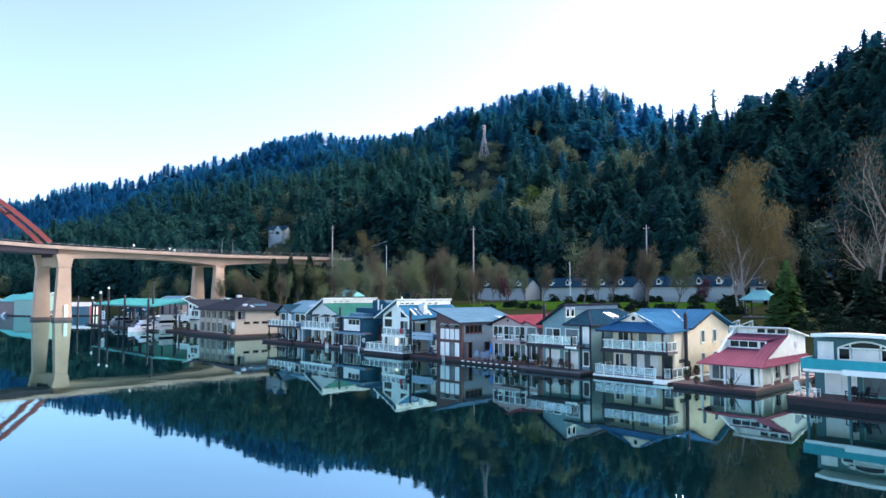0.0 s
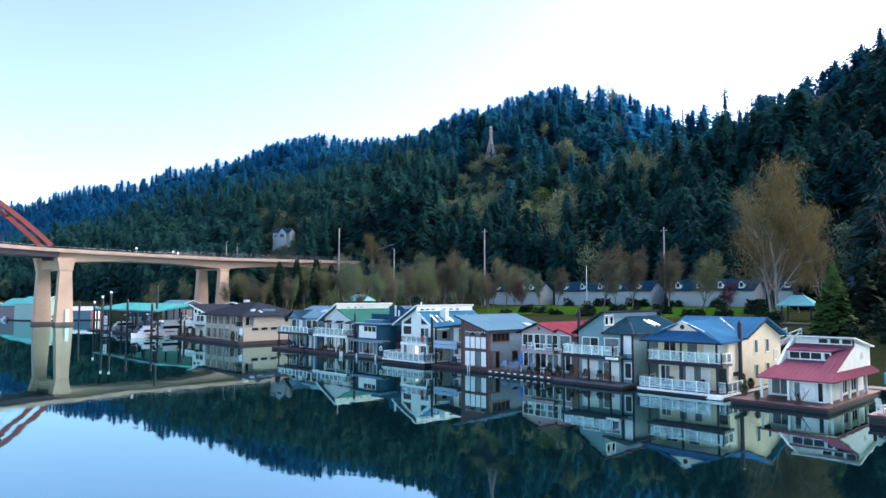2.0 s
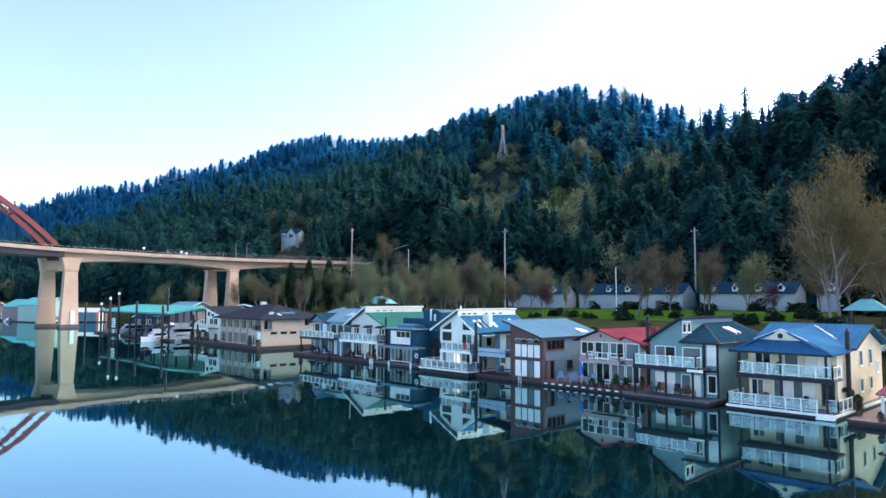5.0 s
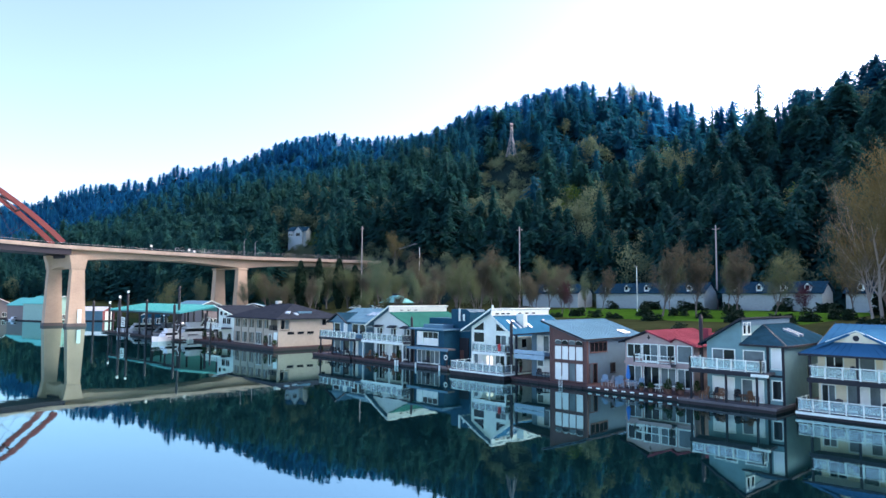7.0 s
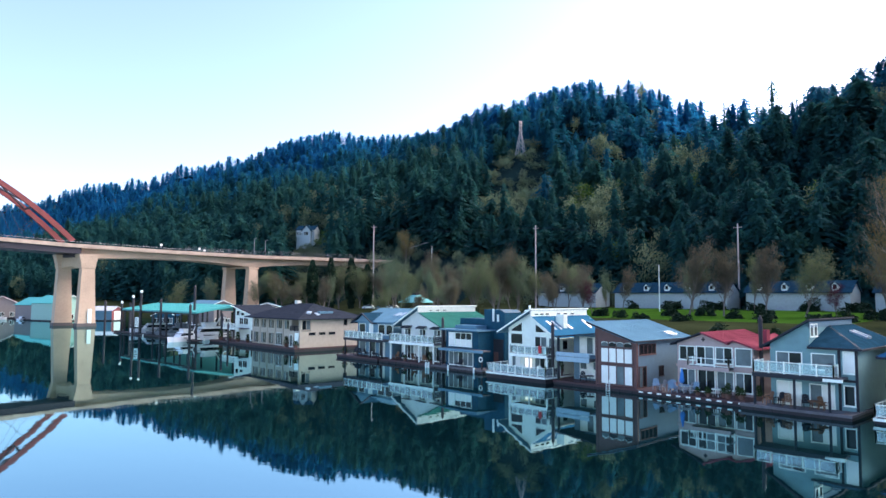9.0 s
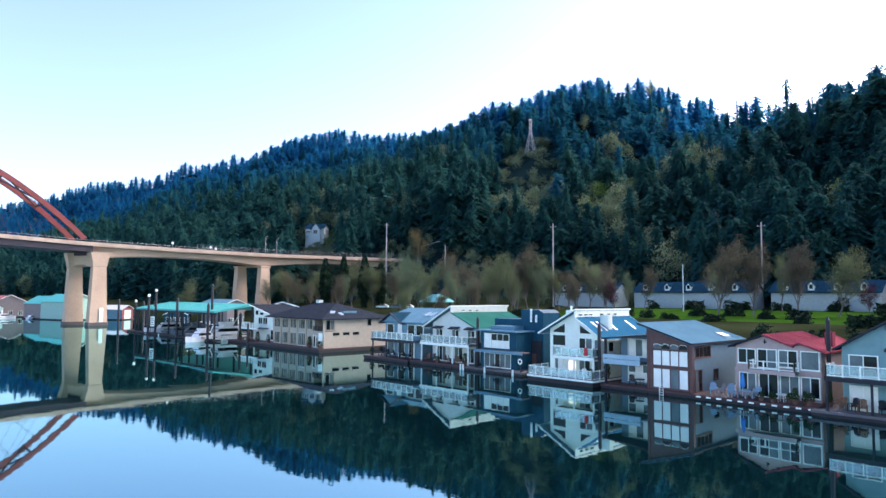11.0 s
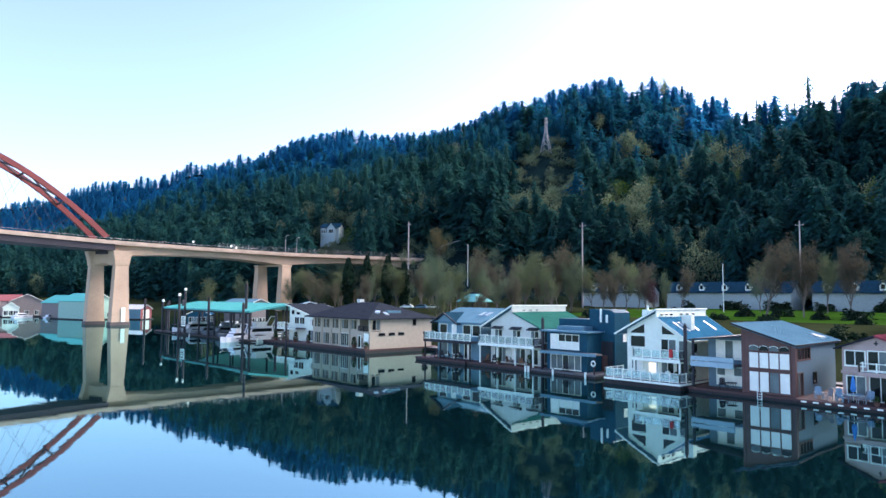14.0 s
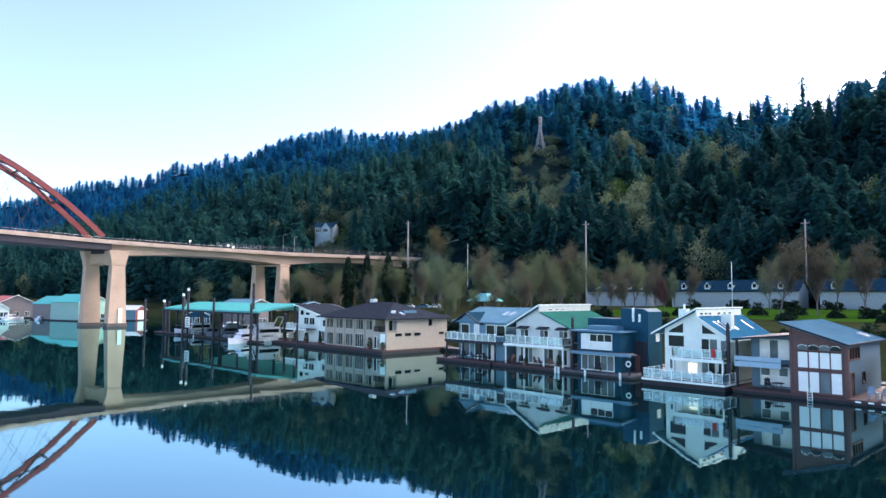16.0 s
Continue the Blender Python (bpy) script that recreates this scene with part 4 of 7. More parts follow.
part("sign_bars", b, CHARCOAL, h, "row of small dark plain bars on the wall")
piling(70.0, 41.8, 7.3)
for u, v, tr in ((2.2, 1.3, 20), (3.4, 1.5, -30)):
    lawn_chair(at_house(h, u, v, 3.3, tr), CHARCOAL, "dark slatted chair on the upper balcony")
lawn_chair(at_house(h, 2.6, 1.4, 0.47, 10), CHARCOAL, "dark slatted chair on the lower deck")
patio_table(at_house(h, 4.6, 1.3, 0.47), CHARCOAL, "small round dark table on the lower deck", 0.5)
lawn_chair(at_house(h, 5.8, 1.4, 0.47, -20), CHARCOAL, "dark slatted chair on the lower deck")
potted_plant(at_house(h, 8.6, 5.0, 0.47), 1.3, "tall leafy shrub in a clay pot by the wall", 1)
potted_plant(at_house(h, 8.65, 7.0, 0.47), 1.1, "leafy green potted plant by the yellow wall", 0)

# ---- red roofed white house ----
h = floating_house(64.0, 40.3, 0.97, "white single storey floating house with a red metal roof and loft")
hull(h, 0.0, 8.7, 0, 17.5, 0.5, DECK_RED)
body(h, [(4.6, 0.5), (7.7, 0.5), (7.7, 2.45), (4.6, 2.45)], 3.0, 7.0, WHITE_SIDING)
body(h, [(1.6, 0.5), (7.2, 0.5), (7.2, 2.95), (1.6, 2.95)], 5.2, 16.4, WHITE_SIDING)
roof(h, [(1.6, 2.2, 2.55), (8.6, 2.2, 2.55), (7.9, 5.0, 3.15), (1.9, 5.0, 3.15)], RED_METAL, 0.12, 0.45)
roof(h, [(1.9, 5.0, 3.15), (6.4, 5.0, 3.15), (6.4, 8.6, 3.95), (2.3, 8.6, 3.95)], RED_METAL, 0.12, 0.45)
roof(h, [(6.4, 5.0, 3.15), (7.9, 5.0, 3.15), (7.9, 11.2, 5.45), (6.4, 11.2, 5.45)], RED_METAL, 0.12, 0.45)
roof(h, [(2.3, 8.5, 4.9), (6.5, 8.5, 4.9), (7.9, 11.2, 5.45), (2.3, 11.2, 5.45)], RED_METAL, 0.12, 0.45)
roof(h, [(8.6, 2.2, 2.55), (8.6, 17.0, 2.55), (7.9, 16.6, 3.1), (7.9, 5.0, 3.15)], RED_METAL, 0.12, 0.45)
roof(h, [(1.6, 17, 2.55), (1.6, 2.2, 2.55), (1.9, 5.0, 3.15), (1.9, 16.6, 3.15)], RED_METAL, 0.12)
part("loft_wall", Build().loft([[(u, 5.6, 3.0), (u, 16.6, 3.0), (u, 16.6, 5.1), (u, 11.2, 6.15), (u, 11.2, 5.3)] for u in (7.55, 7.85)]), WHITE_SIDING, h)
part("loft_wall", Build().loft([[(u, 5.6, 3.0), (u, 16.6, 3.0), (u, 16.6, 5.1), (u, 11.2, 6.15), (u, 8.6, 4.9)] for u in (2.0, 2.3)]), WHITE_SIDING, h)
part("loft_front", Build().box(2.3, 6.5, 8.6, 8.8, 3.9, 4.85), WHITE_SIDING, h)
part("clerestory", Build().box(2.1, 7.85, 11.2, 11.4, 5.4, 6.2), WHITE_TRIM, h)
window(h, "f", 2.6, 5.6, 4.05, 4.7, 8.6, "DDD")
window(h, "f", 5.9, 6.4, 4.05, 4.7, 8.6, "D")
for i in range(5):
    window(h, "f", 2.4 + i * 1.1, 3.25 + i * 1.1, 5.55, 6.02, 11.2, "LLDDD"[i], bar=0.06)
roof(h, [(1.7, 10.5, 6.3), (8.2, 10.5, 6.3), (8.2, 17.0, 5.15), (1.7, 17.0, 5.15)], WHITE_TRIM, 0.14)
b = Build().tube((7.86, 13.6, 4.3), (7.93, 13.6, 4.3), 0.42, n=18)
f = part("round_window", b, WHITE_TRIM, h)
part("pane", Build().tube((7.9, 13.6, 4.3), (7.95, 13.6, 4.3), 0.33, n=18), BLIND, f)
for u, v in ((2.0, 2.6), (4.5, 2.6), (8.1, 3.0), (8.2, 5.6), (8.2, 8.0), (8.2, 10.6), (8.2, 13.5)):
    part("column", Build().box(u - 0.1, u + 0.1, v - 0.1, v + 0.1, 0.5, 2.5), WHITE_TRIM, h)
window(h, "f", 4.9, 5.4, 0.9, 2.2, 3.0, "S")
window(h, "f", 5.6, 6.6, 0.9, 2.2, 3.0, "L")
window(h, "f", 7.0, 7.4, 0.6, 2.3, 3.0, "D", name="door")
window(h, "f", 2.0, 3.6, 0.7, 2.3, 5.2, "SS")
window(h, "f", 3.9, 4.4, 0.6, 2.3, 5.2, "D", name="door")
for v in (6.0, 9.0, 12.0):
    window(h, "r", v, v + 1.6, 0.8, 2.2, 7.2, "DD")
potted_plant(at_house(h, 2.3, 0.7, 0.5), 0.8, "leafy plant in a dark clay pot on the deck", 0)
potted_plant(at_house(h, 6.0, 0.7, 0.5), 0.7, "bushy plant in a clay pot at the deck's edge", 1)
potted_plant(at_house(h, 0.1, 3.0, 0.5), 1.1, "leafy plant in a clay pot beside the house", 0)
b = thing("driftwood", at_house(h, 6.0, 1.0, 0.5), "bare grey driftwood branches standing on the deck", "driftwood")
part("branch", Build().tube((0, 0, 0), (0.9, 0.1, 1.4), 0.07, 0.03).tube((0, 0, 0), (-0.7, 0.2, 1.2), 0.06, 0.02).tube((0.5, 0.05, 0.75), (0.4, 0, 1.5), 0.04, 0.02), BARK, b)

# ---- teal and white house ----
h = floating_house(61.3, 29.0, 1.03, "white and teal floating house with curved white roof and arched windows")
hull(h, 0.9, 12.5, 0, 15, 0.75, DECK_RED)
body(h, [(2.2, 0.75), (12, 0.75), (12, 4.9), (2.2, 4.9)], 3.0, 14, TEAL_GREY)
part("upper_wall", Build().box(2.2, 12, 3.0, 3.5, 4.9, 5.62), TEAL_GREY, h)
arc = [(2.6 + i * 10.2 / 14, 5.66 + 0.2 * math.sin(math.pi * min(1, (i + 1.5) / 12))) for i in range(15)]
part("roof", Build().loft([[(u, v, w - fall) for u, w in arc + [(u, w + 0.3) for u, w in reversed(arc)]] for v, fall in ((1.0, 0.0), (3.6, 0.08), (14.6, 0.75))]), WHITE_TRIM, h, "curved white roof with a deep edge")
balcony(h, 2.2, 12.2, 0.3, 3.0, 3.2, DECK_GREY, WHITE_TRIM)
part("parapet", Build().box(2.0, 12.3, 0.2, 0.34, 3.12, 3.98).box(2.0, 2.14, 0.34, 3, 3.12, 3.98), TEAL_PAINT, h, "teal balcony parapet")
part("awning", Build().box(5.3, 12.3, -0.25, 0.19, 2.8, 3.25), WHITE_TRIM, h)
for u in (2.4, 5.6, 8.6, 11.9):
    part("post", Build().box(u - 0.1, u + 0.1, 0.4, 0.6, 0.75, 3.05), TEAL_GREY, h)
window(h, "f", 2.6, 3.7, 3.9, 5.2, 3.0, "L")
ap = [(4.15, 3.8), (8.25, 3.8), (8.25, 4.8)] + [(8.25 - i * 0.5125, 4.8 + 0.6 * math.sin(math.pi * i / 8)) for i in range(1, 8)] + [(4.15, 4.8)]
odd_window(h, ap, 3.0, PANE, 0.1)
b = Build().box(5.0, 5.14, 2.9, 2.99, 3.8, 5.2).box(7.26, 7.4, 2.9, 2.99, 3.8, 5.2).box(4.15, 8.25, 2.9, 2.99, 4.74, 4.88)
part("mullion", b, WHITE_TRIM, h)
window(h, "f", 5.2, 7.2, 3.85, 4.7, 2.97, "L", bar=0.02)
window(h, "f", 9.0, 11.5, 4.0, 5.2, 3.0, "DSD")
window(h, "f", 3.1, 5.4, 0.95, 2.75, 3.0, "LL", name="glazed_door")
window(h, "f", 6.0, 7.8, 0.95, 2.75, 3.0, "S", PALE_TEAL)
part("door", Build().box(8.1, 8.5, 2.93, 2.995, 0.8, 2.75), RED_CLOTH, h, "red painted door")
window(h, "f", 9.0, 11.4, 0.95, 2.6, 3.0, "SDS")
for u, v, tr in ((1.6, 1.2, 60), (2.9, 0.7, 80)):
    lawn_chair(at_house(h, u, v, 0.75, tr), WHITE_TRIM, "white slatted lounge chair on the deck")
for u in (5.5, 6.3, 7.0):
    lawn_chair(at_house(h, u, 1.3, 0.75, u * 40), CHARCOAL, "dark slatted chair on the covered deck")

# ---- grey house with the clerestory ----
h = floating_house(64.6, 61.3, 1.015, "blue grey two storey floating house with asymmetric roof and glass balcony")
hull(h, -0.2, 8.9, 0, 15, 0.5, DECK_GREY)
body(h, [(1.6, 0.5), (8.75, 0.5), (8.75, 5.85), (5.0, 5.85), (5.0, 8.05), (1.6, 6.0)], 2.4, 14.2, GREY_SIDING)
roof(h, [(1.0, 14.6, 5.75), (1.0, 1.9, 5.75), (5.15, 1.9, 8.3), (5.15, 14.6, 8.3)], SLATE_SHINGLE, 0.2, fascia=CHARCOAL)
roof(h, [(9.2, 2.0, 5.85), (9.2, 14.6, 5.85), (5.0, 14.6, 7.6), (5.0, 7.5, 7.6)], SLATE_SHINGLE, 0.18, fascia=CHARCOAL)
roof(h, [(5.0, 2.0, 5.85), (9.2, 2.0, 5.85), (5.0, 7.5, 7.6)], SLATE_SHINGLE, 0.18, fascia=CHARCOAL)
part("clerestory", Build().box(4.9, 5.06, 2.4, 14.3, 7.5, 8.2), STEEL_SIDING, h)
for v in (2.75, 3.75):
    window(h, "r", v, v + 0.6, 6.75, 7.75, 5.0, "D")
for v in (8.5, 9.5):
    skylight(h, (7.9, v, 6.5), (6.5, v, 7.08), (0, 0.5, 0))
balcony(h, 0.9, 8.0, 0.1, 2.4, 3.4, DECK_GREY, CHARCOAL, (1.0, 4.4, 7.2), None, CHARCOAL)
railing(h, [(0.95, 2.3), (0.95, 0.16), (7.6, 0.16), (7.6, 1.2)], 3.4)
part("gutter_box", Build().box(6.8, 8.3, -0.1, 0.14, 3.1, 3.35), WHITE_TRIM, h)
window(h, "f", 2.2, 4.3, 3.5, 5.2, 2.4, "SD", name="sliding_door")
window(h, "f", 5.2, 7.0, 3.9, 5.2, 2.4, "S")
window(h, "f", 7.75, 8.5, 3.75, 5.5, 2.4, "L")
window(h, "f", 7.75, 8.5, 1.0, 2.6, 2.4, "D")
window(h, "f", 2.2, 4.2, 0.6, 2.55, 2.4, "LL", name="sliding_door")
window(h, "f", 5.0, 6.9, 0.6, 2.5, 2.4, "SL", name="sliding_door")
b = Build()
for u in (7.38, 8.72):
    b.box(u - 0.1, u + 0.1, 2.3, 2.42, 0.5, 5.85)
b.box(7.4, 8.75, 2.32, 2.42, 2.95, 3.15)
part("corner_trim", b, CHARCOAL, h)
for i, (u, v) in enumerate(((1.6, 1.5), (2.6, 1.6), (3.4, 1.2), (4.9, 1.7), (6.4, 1.4))):
    lawn_chair(at_house(h, u, v, 0.5, -40 + 25 * i), CHARCOAL if i % 2 else WICKER, "dark slatted chair on the grey deck" if i % 2 else "brown wicker chair on the grey deck")
patio_table(at_house(h, 5.7, 1.2, 0.5), WICKER, "round brown patio table on the grey deck", 0.55)
lawn_chair(at_house(h, 7.1, 1.0, 3.4, 20), CHARCOAL, "dark slatted chair on the balcony")
potted_plant(at_house(h, 0.4, 2.6, 0.5), 1.1, "tall leafy plant in a clay pot on the deck", 1)
piling(70.0, 61.7, 8.2)

# ---- pink house ----
h = floating_house(65.5, 73.0, 1.015, "dusty pink two storey floating house with faded red metal roof")
hull(h, 0.1, 11.6, 0, 14, 0.5, DECK_RED)
for i in range(11):
    part("fender", Build().box(0.4 + i * 1.04, 0.85 + i * 1.04, -0.2, -0.09, 0.26, 0.4), WHITE_TRIM, h, "white dock fender")
body(h, [(2.9, 0.5), (10.8, 0.5), (10.8, 5.3), (8.8, 5.75), (8.3, 5.5), (5.7, 6.4), (2.9, 5.4)], 3.4, 13, PINK_SIDING)
roof(h, [(2.3, 13.4, 5.3), (2.3, 2.9, 5.3), (5.7, 2.9, 6.62), (5.7, 13.4, 6.62)], BROWN_SHINGLE, 0.16)
roof(h, [(8.5, 2.9, 5.62), (8.5, 13.4, 5.62), (5.7, 13.4, 6.62), (5.7, 2.9, 6.62)], ROSE_METAL, 0.16, 0.5)
roof(h, [(8.3, 13.4, 5.72), (8.3, 3.0, 5.72), (9.0, 3.0, 5.98), (9.0, 13.4, 6.3)], ROSE_METAL, 0.14)
roof(h, [(11.3, 3.0, 5.2), (11.3, 13.4, 5.2), (9.0, 13.4, 6.3), (9.0, 3.0, 5.98)], ROSE_METAL, 0.14, 0.5)
b = Build().box(10.0, 10.7, 7.0, 7.8, 5.2, 6.9)
part("chimney", b, ROSE_METAL, h)
window(h, "f", 3.2, 4.8, 3.75, 5.05, 3.4, "DD")
window(h, "f", 5.1, 6.8, 3.4, 5.1, 3.4, "DS", name="sliding_door")
window(h, "f", 7.1, 8.7, 3.6, 5.1, 3.4, "SD")
window(h, "f", 9.1, 10.6, 3.5, 5.1, 3.4, "S")
window(h, "f", 3.3, 4.8, 1.0, 2.7, 3.4, "DS")
window(h, "f", 5.2, 6.9, 0.6, 2.75, 3.4, "DD", name="sliding_door")
window(h, "f", 7.2, 8.8, 1.0, 2.7, 3.4, "SS")
window(h, "f", 9.1, 10.6, 0.9, 2.7, 3.4, "SD")
b = Build()
b.tube((5.6, 3.36, 5.85), (5.95, 3.36, 5.85), 0.06).tube((5.77, 3.36, 5.65), (5.77, 3.36, 6.1), 0.06)
part("wall_ornament", b, CHARCOAL, h)
balcony(h, 4.6, 8.9, 2.2, 3.4, 3.2, DECK_GREY, PINK_SIDING)
railing(h, [(4.65, 3.3), (4.65, 2.26), (8.85, 2.26), (8.85, 3.3)], 3.2, 0.85, 1.4, WHITE_TRIM, "none")
part("floor_band", Build().box(2.8, 10.9, 3.28, 3.39, 2.95, 3.2), PINK_SIDING, h)
parasol(at_house(h, 4.3, 1.6, 0.5), FABRIC_BLUE, "folded bright blue parasol on the timber deck")
for i, (u, v, tr) in enumerate(((2.2, 1.2, -30), (3.0, 2.0, 20), (3.6, 1.0, 60), (5.0, 1.2, -60), (5.6, 1.8, 10), (1.4, 1.6, 30))):
    lawn_chair(at_house(h, u, v, 0.5, tr), PLASTIC_BLUE if i % 3 else GALV, "sky blue slatted lawn chair on the timber deck" if i % 3 else "grey slatted lawn chair on the timber deck")
patio_table(at_house(h, 4.4, 1.9, 0.5), PLASTIC_BLUE, "round sky blue patio table under the parasol", 0.6)
patio_table(at_house(h, 8.0, 1.4, 0.5), WHITE_TRIM, "round white patio table among the plants", 0.5)
for u, v, s, k in ((7.0, 1.6, 0.9, 0), (8.8, 1.2, 1.0, 0), (9.4, 0.8, 1.15, 1), (9.9, 1.7, 0.9, 1), (10.6, 1.0, 1.2, 0), (6.4, 0.7, 0.9, 0), (7.5, 0.6, 0.9, 0)):
    potted_plant(at_house(h, u, v, 0.5), s, "leafy green potted plant on the timber deck", k)

# ---- brown timber and glass house ----
h = floating_house(65.8, 84.4, 0.98, "brown timber and steel blue floating house with tall glass front")
hull(h, 0.2, 11.6, 0, 13.5, 0.5, DECK_RED)
body(h, [(6.1, 0.5), (11.2, 0.5), (11.2, 5.65), (6.1, 7.25)], 0.55, 12.3, STEEL_SIDING)
body(h, [(1.2, 0.5), (6.2, 0.5), (6.2, 6.2), (1.2, 5.7)], 2.8, 12.0, STEEL_SIDING)
part("front_panel", Build().prism([(6.1, 0.5), (11.2, 0.5), (11.2, 5.65), (6.1, 7.25)], 0.42, 0.548), BROWN_TIMBER, h, "red brown timber front")
roof(h, [(11.6, -0.4, 5.72), (11.6, 12.9, 5.72), (5.3, 12.9, 7.7), (5.3, -0.4, 7.7)], STEEL_METAL, 0.24, 0.55, fascia=CHARCOAL)
roof(h, [(0.2, 0.2, 5.75), (5.9, 0.2, 6.35), (5.9, 12, 6.45), (0.2, 12, 5.85)], CHARCOAL, 0.16)
skylight(h, (10.9, 9.0, 6.02), (9.8, 9.0, 6.36), (0, 1.5, 0))
window(h, "f", 6.75, 10.75, 3.15, 4.72, 0.42, "LLLL", BROWN_TIMBER, 1, 0.14)
window(h, "f", 6.75, 10.75, 4.92, 5.42, 0.42, "SDSD", BROWN_TIMBER, 1, 0.1)
window(h, "f", 6.75, 10.75, 0.75, 2.75, 0.42, "LLSL", BROWN_TIMBER, 1, 0.14)
b = Build()
for i in range(4):
    c = 7.25 + i * 1.0
    arc = [(c + 0.42 * math.cos(math.pi * k / 6), 0.34, 5.24 + 0.2 * math.sin(math.pi * k / 6)) for k in range(7)]
    for p, q in zip(arc, arc[1:]):
        b.tube(p, q, 0.03, n=4)
part("arched_trim", b, WHITE_TRIM, h)
window(h, "r", 1.2, 4.6, 4.15, 5.2, 11.2, "DDDD", BROWN_TIMBER)
window(h, "r", 1.1, 2.5, 0.6, 2.75, 11.2, "SD", BROWN_TIMBER, name="door")
window(h, "r", 5.4, 6.3, 1.6, 2.6, 11.2, "D", CHARCOAL)
part("corner_post", Build().box(11.0, 11.32, 0.4, 0.75, 0.5, 5.6), BROWN_TIMBER, h)
part("corner_post", Build().box(5.98, 6.24, 0.36, 0.6, 0.5, 7.2), BROWN_TIMBER, h)
window(h, "f", 2.2, 5.9, 3.7, 5.6, 2.8, "LSLL", WHITE_TRIM)
window(h, "f", 2.2, 5.9, 0.9, 2.7, 2.8, "LLLL" + "SLSL", WHITE_TRIM, 2)
balcony(h, 0.4, 5.0, 0.5, 2.8, 3.1, DECK_GREY, PALE_BLUE)
BALCONY_BOARDS = material("pale blue painted boards", (0.3, 0.45, 0.5), 0.6, vary=0.12)
part("parapet", Build().box(0.3, 5.1, 0.36, 0.48, 2.8, 3.35).box(0.3, 5.1, 0.36, 0.48, 3.42, 3.9), BALCONY_BOARDS, h, "pale blue boarded balcony front")
part("corner_post", Build().box(0.4, 0.62, 0.5, 0.72, 0.5, 5.7), CHARCOAL, h)
b = Build()
for u in (7.75, 8.2):
    b.tube((u, -0.18, -0.5), (u, -0.18, 1.3), 0.035, n=5)
for i in range(6):
    b.tube((7.75, -0.18, -0.2 + i * 0.25), (8.2, -0.18, -0.2 + i * 0.25), 0.03, n=5)
part("swim_ladder", b, WHITE_TRIM, h)
patio_table(at_house(h, 4.4, 1.5, 0.5), CHARCOAL, "round dark table on the recessed deck", 0.55)
lawn_chair(at_house(h, 3.4, 1.6, 0.5, 40), CHARCOAL, "dark slatted chair on the recessed deck")
piling(66.6, 84.9, 6.9)

# ---- white house with blue roof ----
h = floating_house(64.9, 94.2, 0.985, "white two storey floating house with blue metal roof and clerestory")
hull(h, 0, 9.7, 0, 14.5, 0.75, WHITE_TRIM)
part("deck_boards", Build().box(0.05, 9.65, 0.05, 14.4, 0.75, 0.77), DECK_GREY, h)
body(h, [(1.6, 0.77), (9.2, 0.77), (9.2, 5.5), (5.8, 7.75), (5.8, 8.6), (1.6, 6.45)], 2.5, 13.8, WHITE_SIDING)
roof(h, [(0.3, 14.2, 5.9), (0.3, 1.7, 5.9), (5.95, 1.7, 8.95), (5.95, 14.2, 8.95)], STEEL_METAL, 0.2, 0.5, fascia=WHITE_TRIM)
roof(h, [(9.8, 2.0, 5.4), (9.8, 14.2, 5.4), (5.8, 14.2, 8.0), (5.8, 2.0, 8.0)], DEEP_BLUE_METAL, 0.16, 0.5, fascia=WHITE_TRIM)
part("clerestory", Build().box(5.7, 5.88, 1.9, 14.0, 7.9, 8.72), WHITE_TRIM, h)
for v in (2.6, 3.7, 4.8, 7.2, 8.7, 10.2):
    window(h, "r", v, v + 0.75, 8.12, 8.32, 5.88, "D", bar=0.03)
for v in (3.6, 4.7, 6.9, 11.2):
    skylight(h, (8.4, v, 6.32), (6.9, v, 7.3), (0, 0.42, 0))
part("chimney", Build().box(7.0, 8.2, 5.6, 6.4, 6.0, 8.2), WHITE_SIDING, h)
part("chimney", Build().box(1.9, 2.9, 5.4, 6.3, 6.3, 8.7).box(2.3, 2.5, 5.8, 6.0, 8.7, 9.3), WHITE_SIDING, h)
balcony(h, 3.3, 9.2, 0.9, 2.5, 3.25, DECK_GREY, WHITE_TRIM, (3.4, 6.3, 9.1), None, WHITE_TRIM)
railing(h, [(3.35, 2.4), (3.35, 0.96), (9.15, 0.96), (9.15, 2.4)], 3.25)
railing(h, [(0.05, 4.0), (0.05, 0.06), (9.6, 0.06), (9.6, 3.0)], 0.77)
odd_window(h, [(2.1, 5.95), (4.0, 5.95), (4.0, 7.2), (2.1, 6.2)], 2.5)
window(h, "f", 2.1, 4.0, 4.4, 5.65, 2.5, "D")
odd_window(h, [(6.15, 5.95), (8.0, 5.95), (6.15, 7.1)], 2.5)
window(h, "f", 6.1, 7.9, 3.4, 5.4, 2.5, "DS", name="sliding_door")
window(h, "f", 8.3, 8.9, 4.0, 5.3, 2.5, "S")
window(h, "f", 2.2, 3.6, 0.9, 2.9, 2.5, "SL", name="sliding_door")
# glowing panel on the wall stands in for the light of the room
lit = part("lit_panel", Build().box(4.5, 5.5, 2.44, 2.5, 1.3, 2.6), LIT_ROOM_GLOW, h, "brightly lit ground floor window")
window(h, "f", 6.1, 7.6, 0.9, 2.9, 2.5, "SD", name="sliding_door")
window(h, "f", 8.0, 9.0, 0.9, 2.8, 2.5, "D")
window(h, "r", 4.0, 5.0, 3.9, 5.0, 9.2, "D")
part("towel", Build().box(7.9, 8.35, 0.84, 0.9, 3.5, 4.4).box(7.95, 8.3, 0.9, 1.03, 4.36, 4.42), RED_CLOTH, h, "red cloth hung over the railing")
